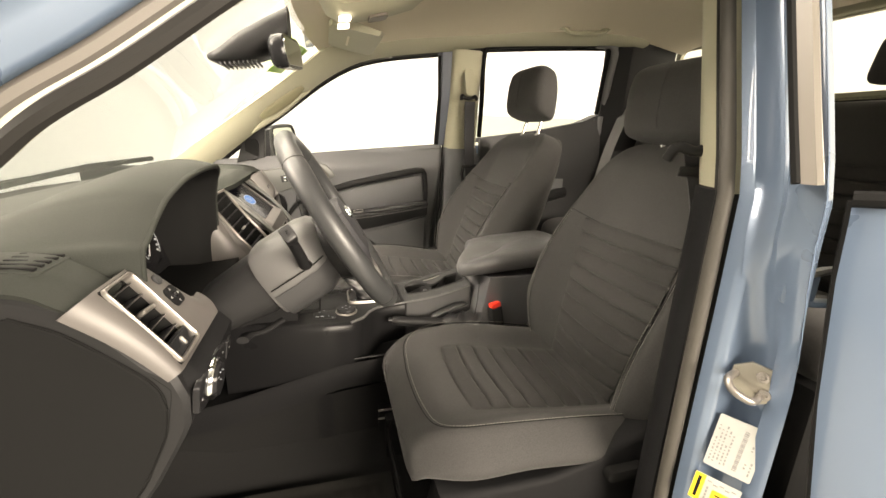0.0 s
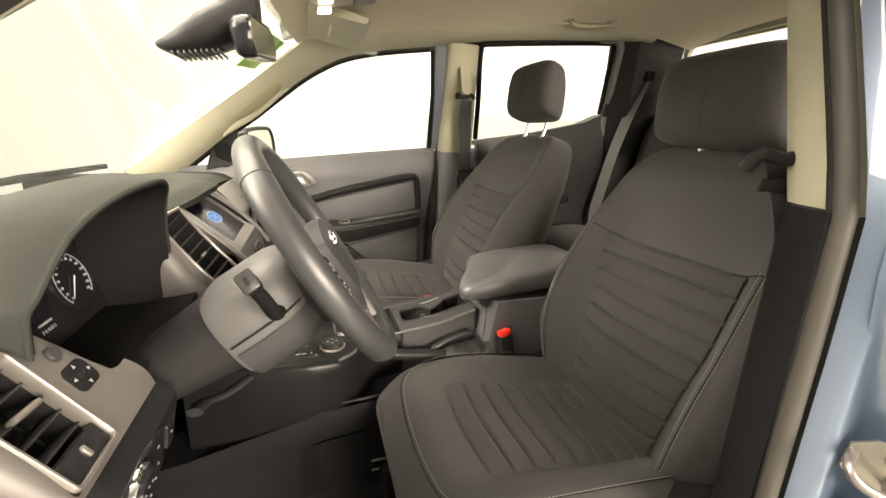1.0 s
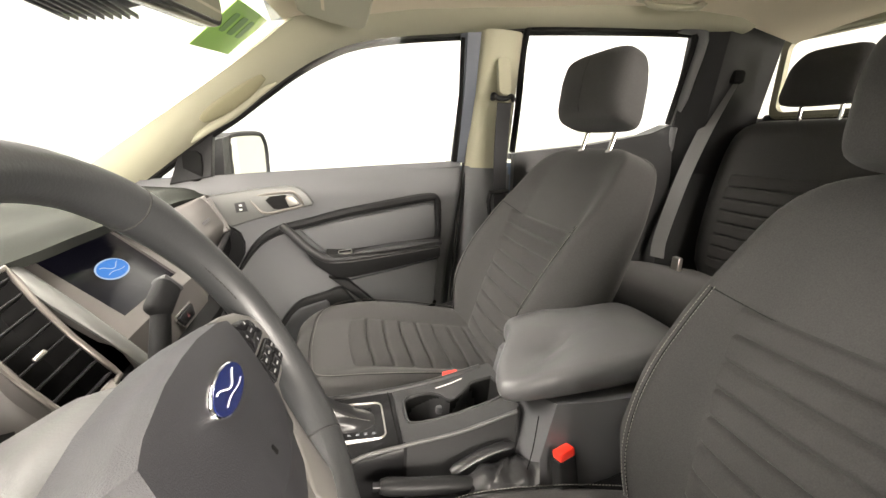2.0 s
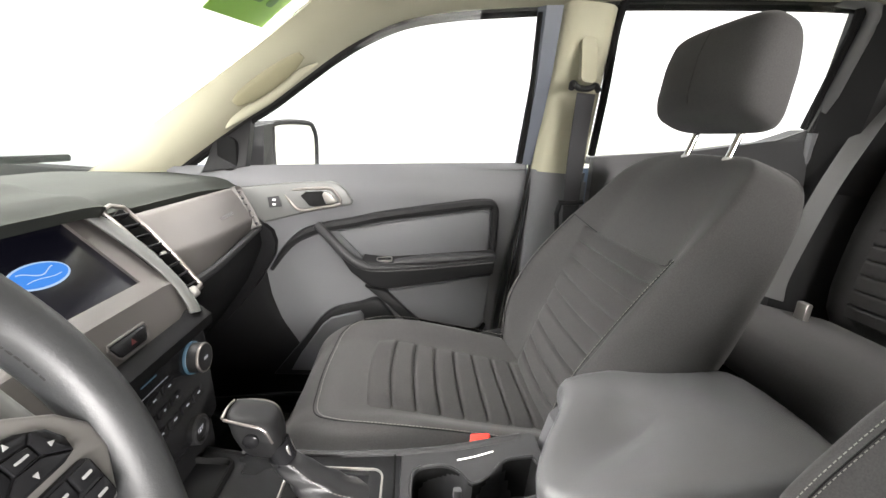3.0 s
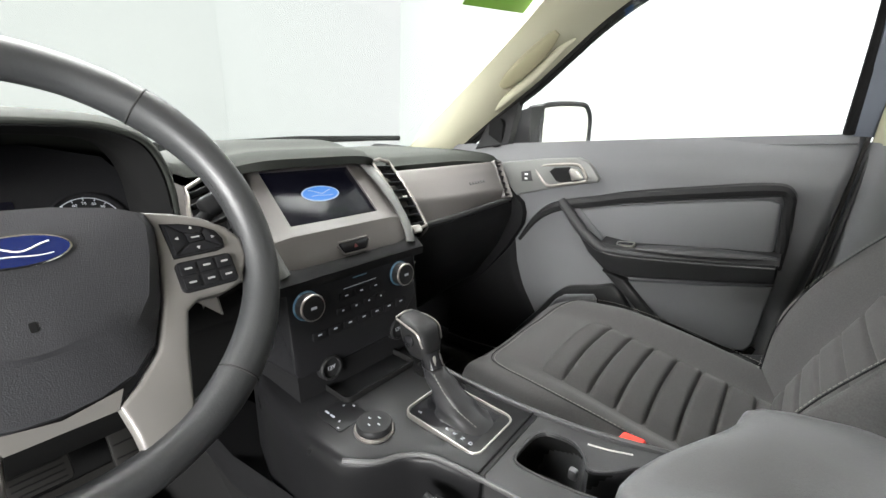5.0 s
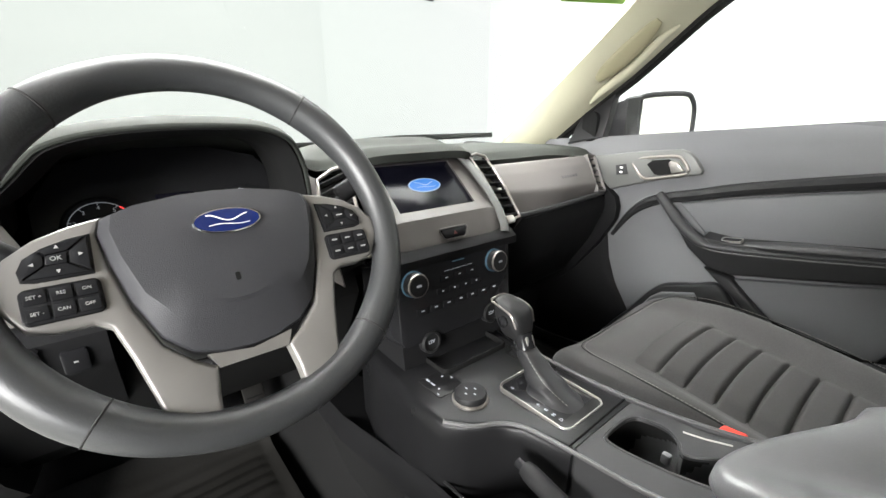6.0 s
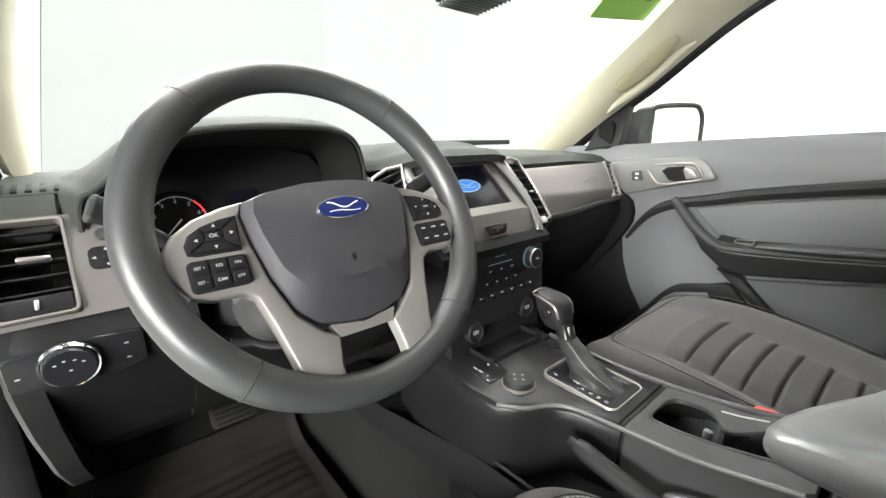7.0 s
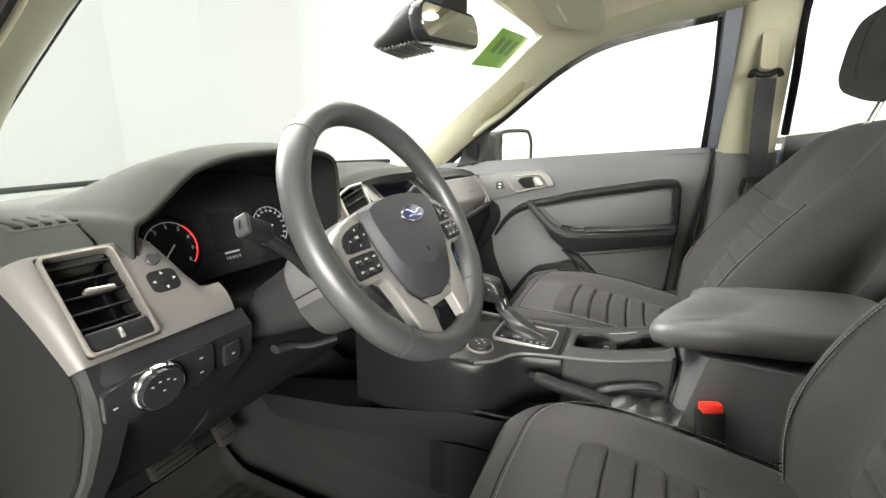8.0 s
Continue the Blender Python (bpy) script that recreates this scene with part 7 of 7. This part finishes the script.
# ---- mirrors ----
wing = thing("wing_mirror", "black shelled passenger wing mirror", "mirror", (-0.24, 0.9, 1.25))
MW = facing((-0.212, 0.980, 1.272), (0.36, 0.93, 0.06), (-0.03, 0.0, 1))
out = [(-0.105, -0.060), (-0.098, 0.055), (-0.080, 0.082), (0.060, 0.082), (0.092, 0.066), (0.104, 0.03), (0.100, -0.045), (0.085, -0.080), (0.0, -0.092), (-0.06, -0.095), (-0.092, -0.085)]
out = [(a * 1.10, b * 1.12) for a, b in out]
out = [(a, b) for a, b, _ in smooth_line([(a, b, 0) for a, b in out + out[:1]], 4)][:-1]
rings = []
for s, c in ((1.0, 0.0), (1.06, -0.02), (1.04, -0.06), (0.85, -0.10), (0.5, -0.125)):
    rings.append([MW @ Vector((a * s, b * s, c)) for a, b in out])
shell = part("shell", loft(rings, cap=True), BLACK, wing, "black mirror shell", angle=50)
part("shell_rim", tube([MW @ Vector((a * 1.01, b * 1.01, 0.004)) for a, b in out], 0.009, 8, closed=True), BLACK, wing)
part("glass", plate([(a * 0.93, b * 0.93) for a, b in out][::-1], 0.003, MW @ pose(0, 0, 0.006)), MIRROR, wing, "bright wing mirror glass", smooth=False)
part("foot", loft([[(-0.33, 0.80, 1.20), (-0.255, 0.80, 1.22), (-0.25, 0.80, 1.35), (-0.32, 0.80, 1.33)], [(-0.30, 0.90, 1.20), (-0.24, 0.90, 1.21), (-0.245, 0.90, 1.36), (-0.30, 0.90, 1.35)]]), BLACK, wing)
rear_view = thing("rear_view_mirror", "black interior mirror with sensor housing", "mirror", (-0.16, -0.02, 1.56))
MR = facing((-0.085, -0.055, 1.535), (0.10, 0.98, 0.10), (-0.12, 0, 1))
out = rounded(0.245, 0.072, 0.030, 8)
rings = []
for s, c in ((0.97, 0.004), (1.0, -0.004), (0.98, -0.022), (0.80, -0.034), (0.4, -0.038)):
    rings.append([MR @ Vector((a * s, b * s, c)) for a, b in out])
part("shell", loft(rings), GLOSS, rear_view, "gloss black mirror shell", angle=60)
part("glass", plate(rounded(0.230, 0.058, 0.024, 8), 0.002, MR @ pose(0, 0, 0.0055)), MIRROR, rear_view, "mirror glass", smooth=False)
rings = []
for x, w, zt, zb in ((-0.275, 0.035, 1.522, 1.510), (-0.25, 0.058, 1.535, 1.500), (-0.20, 0.070, 1.575, 1.505), (-0.14, 0.072, 1.612, 1.525), (-0.09, 0.065, 1.640, 1.56)):
    rings.append([(x, -0.02 + w * math.copysign(abs(math.cos(a)) ** 0.6, math.cos(a)), (zt + zb) / 2 + (zt - zb) / 2 * math.copysign(abs(math.sin(a)) ** 0.7, math.sin(a))) for a in [k * math.tau / 20 for k in range(20)]])
housing = part("sensor_housing", loft(rings), BLACK, rear_view, "black windscreen sensor housing", angle=50)
for k in range(9):
    part("rib", box((lerp(-0.245, -0.165, k / 8), -0.02, lerp(1.500, 1.510, k / 8)), (0.003, 0.105, 0.006), 0.001), SLATE, housing)
part("stalk", tube([(-0.13, -0.03, 1.585), (-0.11, -0.04, 1.565), (-0.10, -0.045, 1.552)], 0.012, 10), BLACK, rear_view)
# green sheet on the windscreen
sheet_m = facing((-0.138, 0.432, 1.577), (0.15, 1.0, 0.11), (0.72, -0.1, 0.62))
tag = tagged(part("price_sheet", plate([(-0.105, -0.05), (-0.10, 0.085), (0.11, 0.075), (0.105, -0.055)][::-1], 0.001, sheet_m), GREEN, smooth=False), "lime green sheet stuck inside the windscreen", "sticker")
for k, (a, b, w, h) in enumerate(((-0.045, 0.03, 0.030, 0.055), (0.005, 0.028, 0.036, 0.055), (0.055, 0.026, 0.028, 0.055))):
    part("print_mark", plate(rounded(w, h, 0.008, 3, a, b), 0.0006, sheet_m @ pose(0, 0, 0.001)), material("dark_green_print", (0.07, 0.20, 0.01), 0.5), tag, smooth=False)

# ---- overhead console, visor, roof handles ----
over = thing("overhead_console", "cream overhead console with two lit map lamps", "lamp", (0.12, 0.0, 1.68))
rings = []
for x, w, z in ((-0.02, 0.055, 1.680), (0.0, 0.075, 1.645), (0.04, 0.085, 1.628), (0.14, 0.085, 1.648), (0.23, 0.08, 1.680), (0.30, 0.07, 1.740)):
    rings.append([(x, -0.0 + w * s, z + 0.02 * (abs(s) ** 4)) for s in (-1, -0.8, -0.4, 0, 0.4, 0.8, 1)] + [(x, w, z + 0.10), (x, -w, z + 0.10)])
part("housing", loft(rings), CREAM, over, "cream moulded housing", angle=50)
for s in (-1, 1):
    m = facing((0.044, s * 0.042, 1.6258), (0, -1, 0), (1, 0, 0.12))
    part("lamp_lens", plate(rounded(0.040, 0.030, 0.006), 0.006, m @ pose(0, 0, 0.003), 0.002), LAMP, over, "lit map lamp lens")
part("recess", plate(rounded(0.06, 0.05, 0.01), 0.006, facing((0.13, -0.01, 1.6435), (0, -1, 0), (1, 0, 0.25)) @ pose(0, 0, 0.002)), material("brown_recess", (0.12, 0.10, 0.075), 0.6), over)
for s in (1,):
    visor = thing("sun_visor", "cream folded sun visor against the headliner", "sun visor", (0.12, s * 0.33, 1.70))
    rings = []
    for y in [0.15 + 0.035 * k for k in range(11)]:
        e = 0.012 * (1 - ease(0, 0.03, min(y - 0.15, 0.50 - y)))
        rings.append([(x, s * y, z) for x, z in ((0.01 + e, 1.652), (0.08, 1.640), (0.165 - e, 1.630), (0.172 - e, 1.643), (0.09, 1.662), (0.01 + e, 1.668))])
    part("flap", loft(rings), CREAM, visor)
    part("mirror_cover", plate(rounded(0.16, 0.07, 0.008), 0.004, facing((0.10, s * 0.33, 1.638), (0, -1, 0), (1, 0, -0.12)) @ pose(0, 0, 0.004), 0.002), LINER, visor)
    part("pivot", box((0.03, s * 0.15, 1.662), (0.03, 0.025, 0.02), 0.006), CREAM, visor)
for s in (-1, 1):
    grab = thing("grab_handle", "cream roof grab handle above the rear door", "handle", (1.06, s * 0.5, 1.80))
    part("bar", tube(smooth_line([(0.965, s * 0.50, 1.800), (0.975, s * 0.488, 1.778), (1.01, s * 0.482, 1.772), (1.10, s * 0.482, 1.780), (1.15, s * 0.488, 1.790), (1.16, s * 0.50, 1.815)], 5), 0.011, 10, 0.8), CREAM, grab)
    for x in (0.965, 1.16):
        part("mount", box((x, s * 0.505, roof_z(x, 0.5) - 0.008), (0.045, 0.03, 0.02), 0.008), CREAM, grab)
